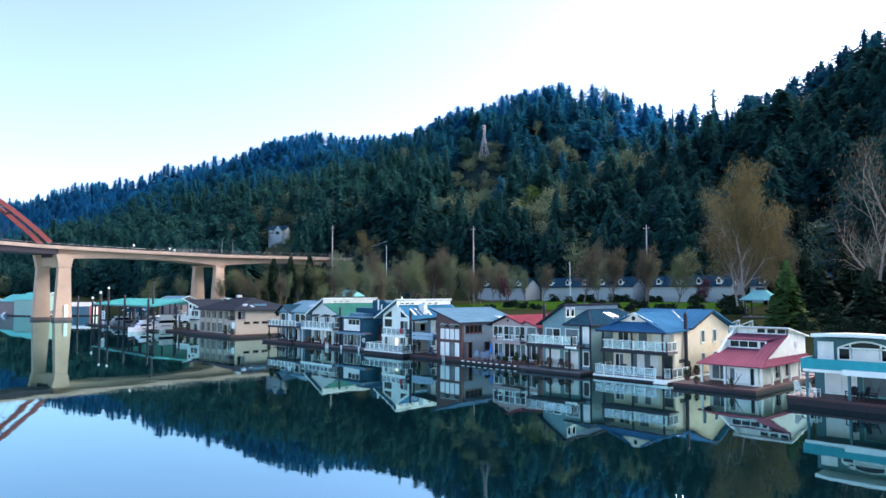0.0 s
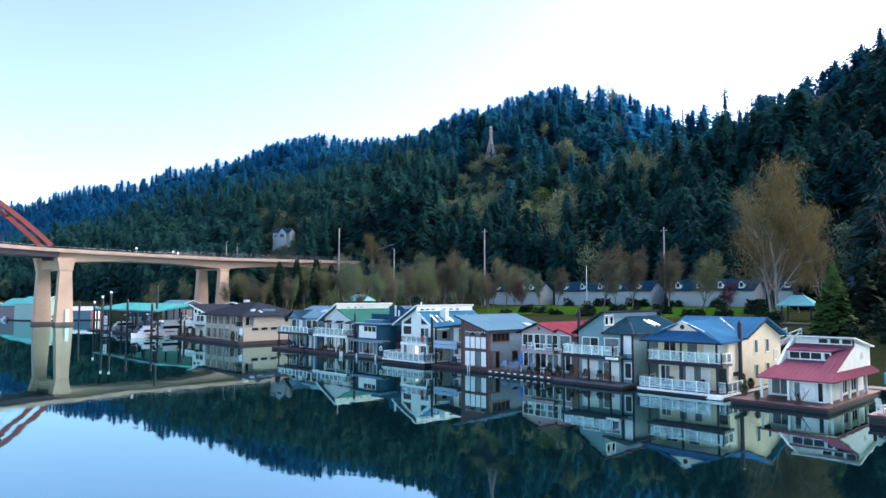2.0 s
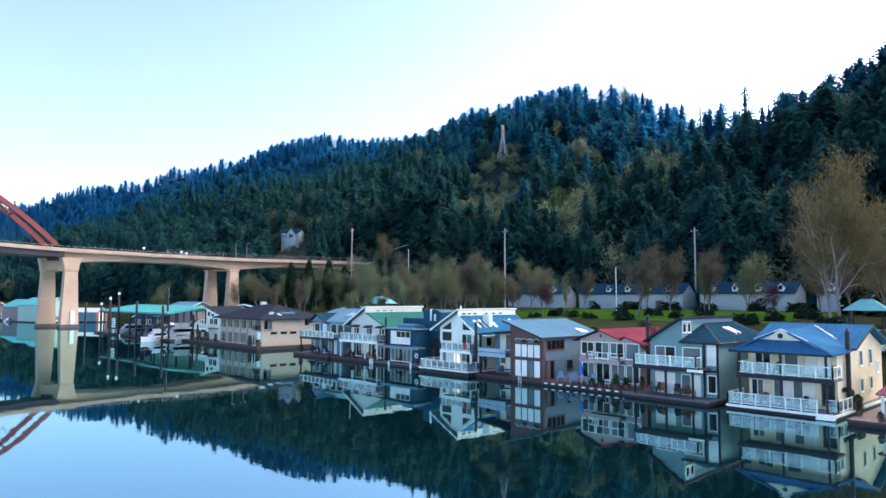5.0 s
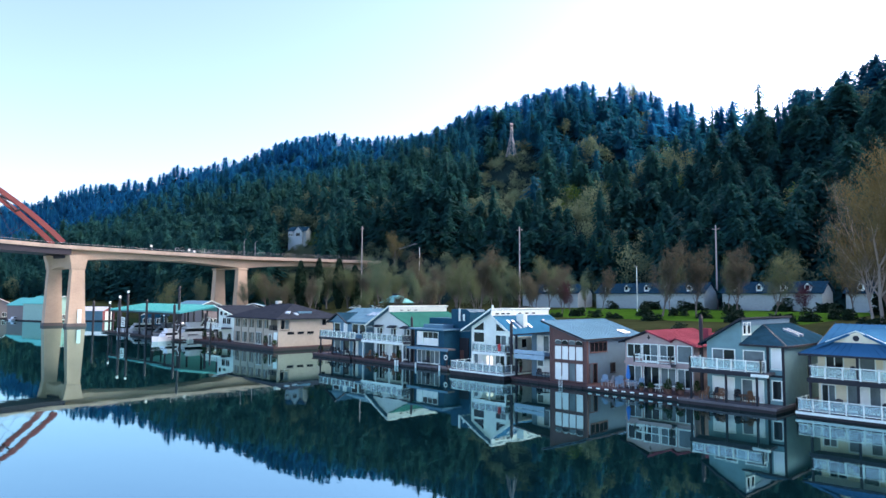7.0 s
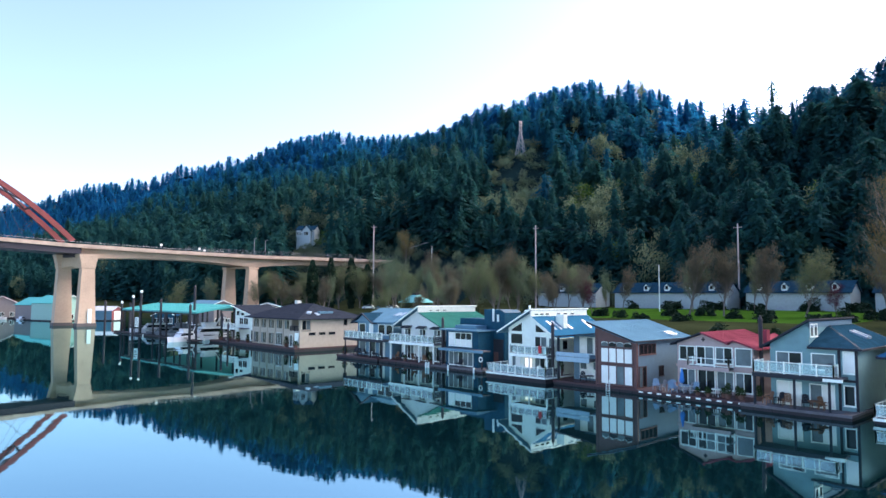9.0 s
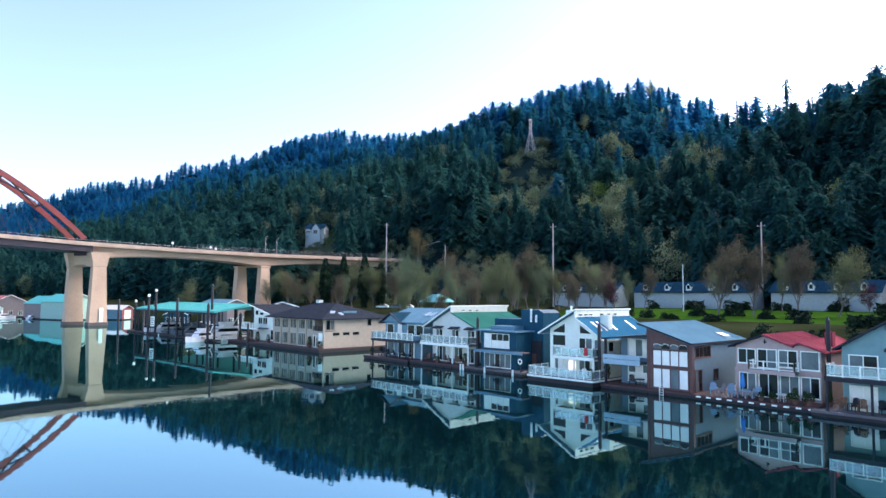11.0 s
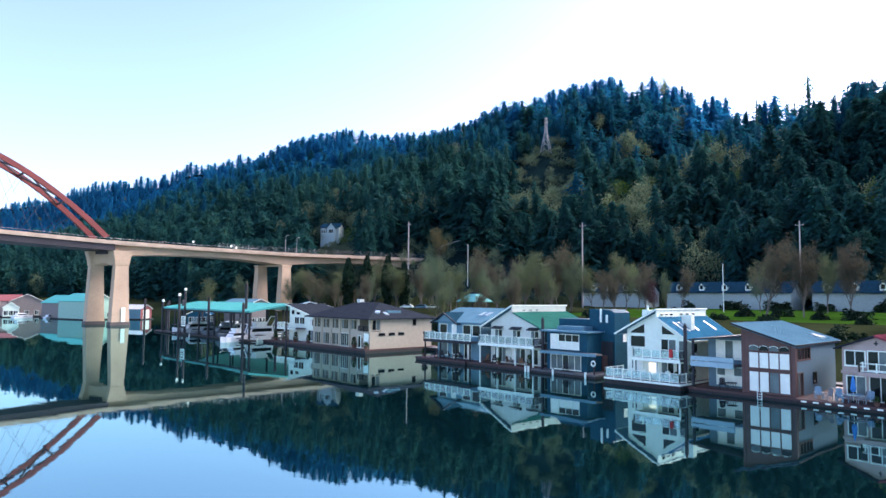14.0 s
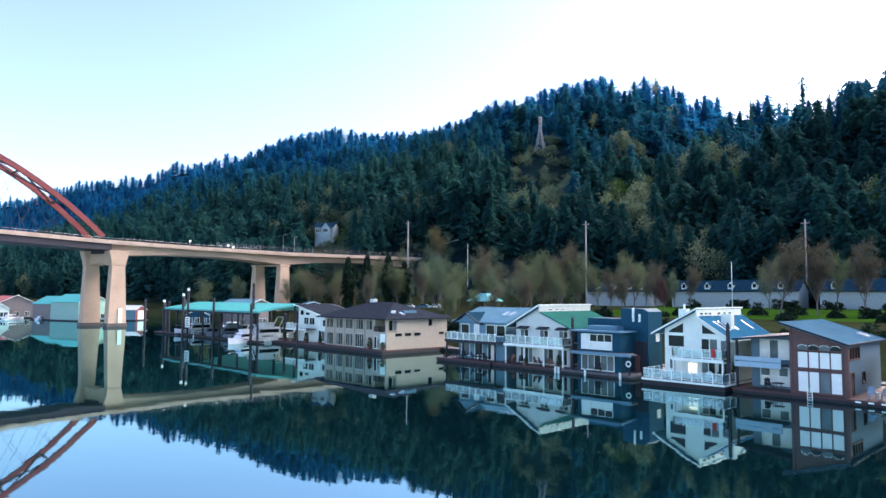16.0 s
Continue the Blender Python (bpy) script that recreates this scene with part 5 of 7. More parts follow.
for u, v, tr in ((2.6, 1.4, 10), (4.0, 1.6, -20), (7.4, 1.5, 30)):
    lawn_chair(at_house(h, u, v, 0.77, tr), WHITE_TRIM, "white slatted chair on the fenced deck")
patio_table(at_house(h, 5.4, 1.3, 0.77), WHITE_TRIM, "round white table on the fenced deck", 0.6)
potted_plant(at_house(h, 8.6, 1.4, 0.77), 1.2, "leafy green potted plant on the fenced deck", 0)
potted_plant(at_house(h, 9.2, 3.4, 0.77), 1.7, "tall leafy shrub in a clay pot on the deck", 1)

# ---- navy house ----
h = floating_house(66.8, 108.9, 0.985, "dark navy blue floating house with white framed windows and tower")
hull(h, 0, 12.3, 0, 14, 0.5, DECK_GREY)
body(h, [(3.4, 0.5), (9.9, 0.5), (9.9, 5.55), (3.4, 5.55)], 1.7, 5.2, NAVY_SIDING)
part("roof", Build().box(2.7, 10.4, 0.9, 5.3, 5.55, 5.75), STEEL_METAL, h, "flat pale metal roof")
part("roof_light", Build().box(4.4, 8.6, 2.6, 4.8, 5.75, 6.3), STEEL_METAL, h)
body(h, [(2.6, 0.5), (8.0, 0.5), (8.0, 7.2), (2.6, 7.2)], 5.4, 9, NAVY_SIDING)
body(h, [(8.0, 0.5), (11.9, 0.5), (11.9, 8.2), (11.2, 8.6), (8.0, 8.6)], 5.0, 8.6, NAVY_SIDING, "tall navy clapboard tower")
# flat charcoal panel before the wall stands in for the entry's shade
part("porch_shade_panel", Build().box(9.95, 11.7, 4.8, 5.0, 0.5, 4.4), CHARCOAL, h, "dark panel painted as the shade of the side entry")
part("door", Build().box(10.1, 10.9, 4.74, 4.8, 0.5, 2.6), BROWN_TIMBER, h, "red brown door")
part("vent", Build().tube((9.9, 4.85, 6.9), (9.9, 4.85, 8.7), 0.16, n=8), WHITE_TRIM, h)
part("vent", Build().tube((10.8, 4.85, 6.9), (10.8, 4.85, 7.9), 0.16, n=8), WHITE_TRIM, h)
window(h, "f", 4.1, 5.2, 3.4, 5.2, 1.7, "L")
window(h, "f", 5.4, 8.6, 3.4, 5.2, 1.7, "LLL" + "DDD", WHITE_TRIM, 2)
window(h, "f", 4.1, 8.9, 0.7, 2.5, 1.7, "SSDSS", WHITE_TRIM)
balcony(h, 3.4, 12.2, 0.2, 1.7, 3.05, DECK_GREY, PALE_BLUE, (3.6, 11.9), None, CHARCOAL)
window(h, "r", 7.0, 7.7, 4.5, 5.4, 11.9, "L")
ring = []
for i in range(14):
    a = 2 * math.pi * i / 14
    ring.append([(11.9 + (0.3 + 0.09 * math.cos(t)) * math.cos(a), 0.12 + 0.09 * math.sin(t), 1.9 + (0.3 + 0.09 * math.cos(t)) * math.sin(a)) for t in (0, 1.57, 3.14, 4.71)])
lr = thing("life_ring", h.matrix_basis.copy(), "white life ring hung on a dark post", "life ring")
part("ring", Build().loft(ring + ring[:1], caps=False), WHITE_TRIM, lr)
for u in (5.8, 10.9):
    bollard(at_house(h, u, -0.16, 0.3))
piling(68.6, 106.4, 7.0)
lawn_chair(at_house(h, 7.0, 0.9, 0.5, 20), CHARCOAL, "dark slatted chair on the covered deck")

# ---- off-white house with green roof ----
h = floating_house(66.8, 119.0, 1.05, "off white two storey floating house with sea green metal roof")
hull(h, -0.4, 11.4, 0, 14.5, 0.5, DECK_RED)
body(h, [(2.2, 0.5), (11.0, 0.5), (11.0, 5.45), (6.5, 7.2), (6.5, 8.1), (2.2, 5.9)], 2.5, 13.6, OFF_WHITE)
part("side_wall", Build().box(11.0, 11.08, 2.6, 13.6, 0.5, 5.45), TAUPE_SIDING, h, "taupe clapboard side wall")
roof(h, [(0.7, 14, 5.35), (0.7, 1.8, 5.35), (6.6, 1.8, 8.45), (6.6, 14, 8.45)], STEEL_METAL, 0.18, 0.5, fascia=WHITE_TRIM)
roof(h, [(11.6, 2.0, 5.4), (11.6, 14, 5.4), (6.5, 14, 7.5), (6.5, 2.0, 7.5)], GREEN_METAL, 0.16, 0.5)
part("clerestory", Build().box(6.42, 6.58, 1.9, 13.8, 7.4, 8.25), OFF_WHITE, h)
for v in (4, 5.4, 6.8):
    window(h, "r", v, v + 0.7, 7.65, 7.8, 6.58, "D", bar=0.03)
for u in (3.0, 6.3, 9.4):
    window(h, "f", u, u + 1.3, 3.4, 5.0, 2.5, "SD")
    part("awning", Build().loft([[(u - 0.25, 2.5, 5.5), (u + 1.55, 2.5, 5.5), (u + 1.55, 2.48, 5.4), (u - 0.25, 2.48, 5.4)], [(u - 0.25, 1.8, 5.25), (u + 1.55, 1.8, 5.25), (u + 1.55, 1.8, 5.1), (u - 0.25, 1.8, 5.1)]]), CHARCOAL, h, "dark green awning")
window(h, "f", 3.0, 5.0, 0.7, 2.6, 2.5, "SDS", name="sliding_door")
window(h, "f", 6.0, 8.4, 0.7, 2.6, 2.5, "LSD", name="sliding_door")
window(h, "f", 9.2, 10.6, 0.7, 2.6, 2.5, "SD")
window(h, "r", 3.2, 4.2, 3.6, 5.0, 11.08, "S")
window(h, "r", 3.2, 4.2, 0.9, 2.5, 11.08, "S")
balcony(h, 1.6, 11.4, 0.6, 2.5, 3.2, DECK_GREY, WHITE_TRIM, (1.8, 5.0, 8.2, 11.2), None, WHITE_TRIM)
railing(h, [(1.65, 2.4), (1.65, 0.66), (11.3, 0.66), (11.3, 2.4)], 3.2)
for i, u in enumerate((2.4, 4.2, 6.8, 7.6, 9.0)):
    lawn_chair(at_house(h, u, 1.2, 0.5, i * 50), CHARCOAL if i % 2 else WICKER, "dark slatted chair under the balcony" if i % 2 else "brown wicker chair under the balcony")
potted_plant(at_house(h, 5.4, 0.5, 0.5), 1.0, "leafy potted plant on the red brown deck", 0)
potted_plant(at_house(h, 10.6, 0.7, 0.5), 1.3, "leafy potted plant at the deck corner", 1)
bollard(at_house(h, 11.2, -0.18, 0.3))
bollard(at_house(h, 10.7, -0.18, 0.3))

# ---- pale blue house ----
h = floating_house(66.5, 129.3, 1.06, "pale slate blue floating house with cross gable and white balcony")
hull(h, -0.8, 9.6, 0, 14.5, 0.5, DECK_RED)
body(h, [(1.3, 0.5), (10.0, 0.5), (10.0, 5.8), (1.3, 5.8)], 2.5, 13.5, PALE_BLUE)
roof(h, [(0.3, 2.0, 5.75), (10.6, 2.0, 5.75), (10.6, 8.0, 7.75), (0.3, 8.0, 7.75)], STEEL_METAL, 0.16, 0.5)
roof(h, [(10.6, 14.0, 5.75), (0.3, 14.0, 5.75), (0.3, 8.0, 7.75), (10.6, 8.0, 7.75)], STEEL_METAL, 0.16)
part("gable", Build().prism([(1.3, 5.7), (5.4, 5.7), (3.3, 6.95)], 2.1, 6.0), PALE_BLUE, h)
roof(h, [(0.5, 7.0, 5.55), (0.5, 1.7, 5.55), (3.3, 1.7, 7.1), (3.3, 7.0, 7.1)], SLATE_SHINGLE, 0.14, fascia=CHARCOAL)
roof(h, [(6.1, 1.7, 5.55), (6.1, 7.0, 5.55), (3.3, 7.0, 7.1), (3.3, 1.7, 7.1)], SLATE_SHINGLE, 0.14, fascia=CHARCOAL)
skylight(h, (7.6, 4.6, 6.68), (7.6, 5.9, 7.1), (0.6, 0, 0))
skylight(h, (8.8, 4.6, 6.68), (8.8, 5.9, 7.1), (0.6, 0, 0))
for u, s in ((1.8, "D"), (4.4, "L"), (6.7, "D"), (8.6, "D")):
    window(h, "f", u, u + (0.8 if s == "L" else 1.5), 3.9 if s == "D" else 3.3, 5.3, 2.5, s)
window(h, "f", 1.9, 3.4, 0.9, 2.6, 2.5, "S")
window(h, "f", 4.5, 5.9, 0.7, 2.7, 2.5, "D")
window(h, "f", 7.0, 8.2, 0.6, 2.6, 2.5, "DL", name="glazed_door")
balcony(h, 0.5, 10.2, 0.4, 2.5, 3.15, DECK_GREY, CHARCOAL, (0.7, 4.0, 7.2, 10.0), None, CHARCOAL)
railing(h, [(0.55, 2.4), (0.55, 0.46), (10.1, 0.46)], 3.15)
for i, u in enumerate((2.0, 3.6, 5.6, 7.8)):
    lawn_chair(at_house(h, u, 1.2, 0.5, i * 60), CHARCOAL, "dark slatted chair under the balcony")
patio_table(at_house(h, 6.6, 1.2, 0.5), WHITE_TRIM, "round white table under the balcony", 0.5)
potted_plant(at_house(h, 0.2, 0.8, 0.5), 1.3, "leafy potted plant at the deck's end", 0)

# ---- big tan house ----
h = floating_house(66.2, 165.7, 1.0, "large tan two storey floating house with dark hipped roof")
hull(h, -0.8, 22.6, 0, 17, 0.7, DECK_RED)
body(h, [(3.4, 0.7), (18.6, 0.7), (18.6, 5.95), (3.4, 5.95)], 1.6, 15.6, TAN_SIDING)
body(h, [(18.6, 0.7), (22.2, 0.7), (22.2, 3.7), (18.6, 3.7)], 1.2, 15.6, TAN_SIDING)
body(h, [(18.6, 3.7), (22.2, 3.7), (22.2, 5.95), (18.6, 5.95)], 3.6, 15.6, TAN_SIDING)
part("corner_post", Build().box(21.85, 22.2, 1.2, 1.55, 3.7, 5.95), TAN_SIDING, h)
railing(h, [(18.7, 1.3), (21.85, 1.3)], 3.7, 0.9, 1.5, CHARCOAL, "bars")
e = 6.0
roof(h, [(2.2, 0.3, e), (23.0, 0.3, e), (15.6, 8.3, 8.75), (8.6, 8.3, 8.75)], BROWN_SHINGLE, 0.18)
roof(h, [(23.0, 16.4, e), (2.2, 16.4, e), (8.6, 8.3, 8.75), (15.6, 8.3, 8.75)], BROWN_SHINGLE, 0.18)
roof(h, [(23.0, 0.3, e), (23.0, 16.4, e), (15.6, 8.3, 8.75)], BROWN_SHINGLE, 0.18)
roof(h, [(2.2, 16.4, e), (2.2, 0.3, e), (8.6, 8.3, 8.75)], BROWN_SHINGLE, 0.18)
part("chimney", Build().box(8.9, 9.9, 8.0, 9.0, 8.2, 9.3), OFF_WHITE, h)
part("roof_box", Build().box(19.4, 20.6, 6.5, 9.5, 6.6, 7.3), STEEL_METAL, h)
skylight(h, (20.4, 3.6, 6.92), (19.5, 4.5, 7.26), (0.55, 0.6, 0))
skylight(h, (21.4, 5.4, 6.6), (20.4, 5.4, 6.97), (0, 0.7, 0))
for u in (4.2, 7.2, 10.2):
    window(h, "f", u, u + 1.9, 4.0, 5.6, 1.6, "DSDD", TAN_SIDING)
    window(h, "f", u, u + 1.9, 1.0, 3.0, 1.6, "SDD" if u < 9 else "DDSD", TAN_SIDING, name="glazed_door")
window(h, "f", 13.2, 15.2, 4.0, 5.6, 1.6, "SDD", TAN_SIDING)
window(h, "f", 13.0, 15.4, 0.9, 3.1, 1.6, "DDDD", OFF_WHITE, name="glazed_door")
window(h, "f", 16.2, 17.8, 4.0, 5.6, 1.6, "SD", TAN_SIDING)
window(h, "f", 19.0, 20.8, 4.0, 5.7, 3.6, "DD")
window(h, "f", 18.9, 19.6, 0.9, 2.9, 1.2, "D", name="door")
part("light_panel", Build().box(20.6, 21.9, 1.12, 1.19, 0.9, 3.4), WHITE_TRIM, h)
for u in (6.6, 9.6, 12.6, 15.7):
    part("pilaster", Build().box(u - 0.15, u + 0.15, 1.4, 1.6, 0.7, 5.9), TAN_SIDING, h)
for v in (3.2, 5.4, 7.6):
    window(h, "r", v, v + 1.3, 3.05, 3.4, 22.2, "D", CHARCOAL, bar=0.05)
window(h, "r", 1.7, 3.4, 4.0, 5.7, 22.2, "DS", TAN_SIDING)
window(h, "r", 11.0, 11.7, 4.7, 5.7, 22.2, "D", CHARCOAL, bar=0.05)
window(h, "r", 13.6, 14.6, 3.1, 3.4, 22.2, "D", CHARCOAL, bar=0.05)
b = Build()
for i in range(4):
    b.box(19.9, 20.2, 1.1, 1.18, 1.2 + i * 0.35, 1.4 + i * 0.35)
part("sign_bars", b, CHARCOAL, h, "column of small dark plain bars by the door")
potted_plant(at_house(h, 21.9, 0.6, 0.7), 1.4, "round leafy shrub in a clay pot on the deck", 0)
potted_plant(at_house(h, 18.0, 0.9, 0.7), 1.5, "tall leafy shrub in a clay pot by the wall", 1)
potted_plant(at_house(h, 3.0, 0.8, 0.7), 1.3, "tall leafy shrub in a clay pot by the wall", 1)
piling(65.4, 168.2, 4.2)

# ---- white house beyond, with a brown lean-to roof ----
h = floating_house(67.0, 178.8, 1.0, "white two storey floating house with dark lean-to roof and balcony")
hull(h, -1.5, 13.0, 0, 14, 0.5, DECK_RED)
body(h, [(1.4, 0.5), (12.6, 0.5), (12.6, 5.4), (1.4, 7.8)], 4.5, 13, WHITE_SIDING)
roof(h, [(14.5, 3.6, 5.3), (14.5, 13.4, 5.3), (0.8, 13.4, 8.15), (0.8, 3.6, 8.15)], BROWN_SHINGLE, 0.2, fascia=WHITE_TRIM)
window(h, "f", 2.2, 3.4, 5.9, 6.8, 4.5, "D")
window(h, "f", 4.2, 5.6, 5.9, 6.4, 4.5, "D")
window(h, "f", 3.6, 5.2, 4.0, 5.3, 4.5, "DD")
window(h, "f", 5.6, 7.4, 4.0, 5.3, 4.5, "DD")
window(h, "f", 9.4, 12.2, 3.8, 5.0, 4.5, "LDL")
window(h, "f", 9.0, 12.0, 0.8, 2.8, 4.5, "DSD")
balcony(h, -0.6, 8.0, 2.0, 4.5, 3.2, DECK_GREY, WHITE_TRIM, (-0.4, 3.6, 7.8), None, WHITE_TRIM)
railing(h, [(-0.55, 4.4), (-0.55, 2.06), (7.9, 2.06)], 3.2, 1.0, 1.2, WHITE_TRIM, "bars")
for u in (2.0, 6.0, 10.0):
    potted_plant(at_house(h, u, 0.9, 0.5), 1.6, "tall leafy shrub in a clay pot on the deck", 1)


# ---- trees of the bank ----
def grow(seed, spread, droop, twig, size=1.0):
    """A bare tree of height 1: stem and limbs in one mesh, fine twigs with buds in another."""
    r = random.Random(seed)
    wood, fine = Build(), Build()

    def limb(p, d, length, rad, level):
        q = p
        for _ in range(3):
            d = (d + Vector((r.gauss(0, 0.12), r.gauss(0, 0.12), r.gauss(0, 0.08) + 0.09))).normalized()
            n = q + d * length / 3
            wood.tube(q, n, rad, rad * 0.75, n=5 if level < 2 else 3)
            rad *= 0.75
            q = n
            if level < 3:
                for _ in range(2 if level else 3):
                    a = r.uniform(0, 6.283)
                    o = (d.orthogonal().normalized() * math.cos(a) + d.cross(d.orthogonal()).normalized() * math.sin(a))
                    limb(q, (d * (1.1 - spread * 0.3) + o * spread + Vector((0, 0, 0.15 - droop))).normalized(), length * r.uniform(0.45, 0.62), rad * 0.6, level + 1)
        if level >= 2:
            for _ in range(twig):
                c = q + Vector((r.gauss(0, 0.034), r.gauss(0, 0.034), r.gauss(0, 0.034)))
                e = Vector((r.gauss(0, 0.014), r.gauss(0, 0.014), abs(r.gauss(0.017, 0.01)))) * size
                s = Vector((r.gauss(0, 0.0045), r.gauss(0, 0.0045), 0.0)) * size
                fine.poly([c - e, c + s, c + e])
    limb(Vector((0, 0, 0)), Vector((0, 0, 1)), 0.62, 0.016, 0)
    top = max(z for _, _, z in wood.v)
    for b in (wood, fine):
        b.v = [(x / top, y / top, z / top) for x, y, z in b.v]
    return wood.mesh("trunk"), fine.mesh("crown")


GROWN = {k: grow(s, a, d, t, z) for k, s, a, d, t, z in (("broad", 3, 0.62, -0.06, 28, 0.75), ("broad2", 8, 0.52, -0.08, 28, 0.75), ("slim", 5, 0.36, -0.1, 30, 0.75), ("big", 14, 0.8, 0.02, 70, 0.62), ("open", 23, 0.85, 0.05, 11, 0.55))}
LOOKS = {"bare": BARE_TWIGS, "olive": TWIGS, "pale": PALE_BUDS, "plum": PLUM, "ochre": OCHRE_BUDS}
COLOURED = {}


def tree(x, y, top, shape, look_name, label, width=1.0):
    z = float(land(x, y)) - 0.15
    t = thing("tree", pose(x, y, z, -15 if "leaning" in label else 0, 0, 0 if "leaning" in label else (x * 37 + y * 11) % 360), label, "tree", "trees on the bank")
    key = (shape, look_name)
    if key not in COLOURED:
        wood, fine = GROWN[shape][0], GROWN[shape][1].copy()
        fine.materials.clear()
        fine.materials.append(LOOKS[look_name])
        if not wood.materials:
            wood.materials.append(PALE_BARK if shape in ("big", "open") else BARK)
        COLOURED[key] = (wood, fine)
    part("trunk", COLOURED[key][0], BARK, t)
    part("crown", COLOURED[key][1], BARK, t)
    s = top - z
    t.scale = (s * width, s * width, s)
    return t


BARE, PALE, OLIVE = "bare brown budding tree on the grassy bank", "slender tree with pale green buds on the bank", "olive green budding tree on the bank"
# slim trees and cottonwoods before the apartments, then the bank, then the ground behind
PLANTED_TREES = [
    (145.6, 107.7, 23.4, "slim", "bare", BARE, 1.25), (149.2, 101.4, 22.2, "slim", "bare", BARE, 1.1), (151.9, 93.2, 22.4, "slim", "bare", BARE, 1.1),
    (154.6, 86.4, 20.4, "broad2", "pale", PALE, 1.2), (131.5, 60.3, 35.6, "big", "ochre", "tall spreading cottonwood with ochre buds", 0.88), (122.9, 36.5, 35.7, "open", "bare", "tall bare spreading cottonwood on the bank", 0.8),
    (131, 61.5, 32, "open", "bare", "leaning bare tree with a pale trunk", 0.7), (137.7, 202.8, 23.3, "broad", "olive", OLIVE, 0.9), (142, 186, 23.7, "broad2", "bare", BARE, 0.9),
    (142.4, 171.7, 22.3, "broad", "pale", PALE, 1.0), (147, 167, 24.8, "slim", "bare", BARE, 1.4), (150.8, 162.7, 21.5, "broad2", "olive", OLIVE, 1.0),
    (146.3, 136.4, 18.8, "broad", "bare", BARE, 1.0), (161.9, 82.6, 13.6, "broad", "plum", "small purple leaved plum tree", 1.2),
]
BANK_TREES = [
    (147.5, 134.7, 14.5, "broad2", "plum", "small purple leaved plum tree by the lawn", 1.2), (155.4, 200.8, 21.3, "broad2", "pale", PALE, 0.9), (142, 260.7, 20.4, "slim", "pale", PALE, 1.7),
    (132.8, 266.1, 20.2, "slim", "pale", PALE, 1.6), (146.5, 246, 22.5, "slim", "pale", PALE, 1.6), (152.5, 241, 21, "slim", "pale", PALE, 1.6),
    (148, 215, 22, "broad", "pale", PALE, 0.9), (152, 228, 21, "broad2", "olive", OLIVE, 0.8), (160, 190, 22, "broad", "bare", BARE, 0.8),
    (163, 176, 22, "broad2", "bare", BARE, 0.9), (165, 150, 19, "broad", "olive", OLIVE, 1.0), (170, 140, 19, "broad2", "bare", BARE, 0.9),
    (168, 118, 20, "broad", "olive", OLIVE, 0.9), (172, 104, 21, "broad2", "pale", PALE, 0.8),
]
BACK_TREES = [
    (165, 74, 22, "broad", "bare", BARE, 0.9), (158, 66, 24, "broad2", "bare", BARE, 0.9), (125, 268, 18, "broad", "olive", OLIVE, 0.9),
    (118, 292, 17, "broad2", "olive", OLIVE, 0.9), (108, 300, 15, "broad", "pale", PALE, 0.9), (140, 55, 26, "broad2", "bare", BARE, 0.8),
    (128, 28, 26, "broad", "bare", BARE, 0.8), (136, 195, 19, "broad2", "pale", PALE, 1.0), (150, 180, 20, "broad", "pale", PALE, 1.0),
    (158, 160, 19, "broad2", "pale", PALE, 1.0), (191.7, 261.9, 38.6, "broad", "ochre", "round olive tree beside the bridge end", 1.0), (150, 148, 18, "broad", "bare", BARE, 1.0),
]
for x, y, top, shape, lk, lab, w in PLANTED_TREES + BANK_TREES + BACK_TREES:
    tree(x, y, top, shape, lk, lab, w)
for x, y, top in ((103, 152, 12.5), (104.5, 157.5, 11.5), (101, 163, 12.5), (112, 150, 15)):
    tree(x, y, top, "slim", "pale" if y > 155 else "bare", PALE if y > 155 else BARE, 1.2)
grove = random.Random(17)
for i in range(30):
    y = 138 + i * 4.6 + grove.uniform(-2, 2)
    x = grove.uniform(122, 168)
    lk = grove.choice(("bare", "pale", "olive", "bare", "pale"))
    tree(x, y, float(land(x, y)) + grove.uniform(9, 15.5), grove.choice(("broad", "broad2", "slim", "slim")), lk, {"bare": BARE, "pale": PALE, "olive": OLIVE}[lk], grove.uniform(0.8, 1.25))

spires = np.random.default_rng(9)


def evergreen(x, y, top, width, label, columnar=False, leaf=DARK_LEAVES):
    z = float(land(x, y)) - 0.2
    t = thing("evergreen_tree", pose(x, y, z), label, "tree", "evergreens on the bank")
    b = Build()
    n = 34
    for i in range(n):
        a = i / n
        up, r = 1 - a * 0.94, (0.5 * math.sin(math.pi * min(1, 0.12 + a * 0.75)) if columnar else 0.06 + 0.5 * a ** 0.8)
        for j in range(22):
            t0 = spires.uniform(0, 6.283)
            rr = r * spires.uniform(0.7, 1.15)
            c, s = math.cos(t0), math.sin(t0)
            wd = 0.07 * (0.4 + a)
            b.poly([(c * 0.05, s * 0.05, up), (c * rr - s * wd, s * rr + c * wd, up - spires.uniform(0.02, 0.1)), (c * rr + s * wd, s * rr - c * wd, up - spires.uniform(0.02, 0.1))])
    part("trunk", Build().tube((0, 0, 0), (0, 0, 0.9), 0.05, 0.01, n=6), BARK, t)
    part("crown", b, leaf, t)
    t.scale = (width, width, top - z)


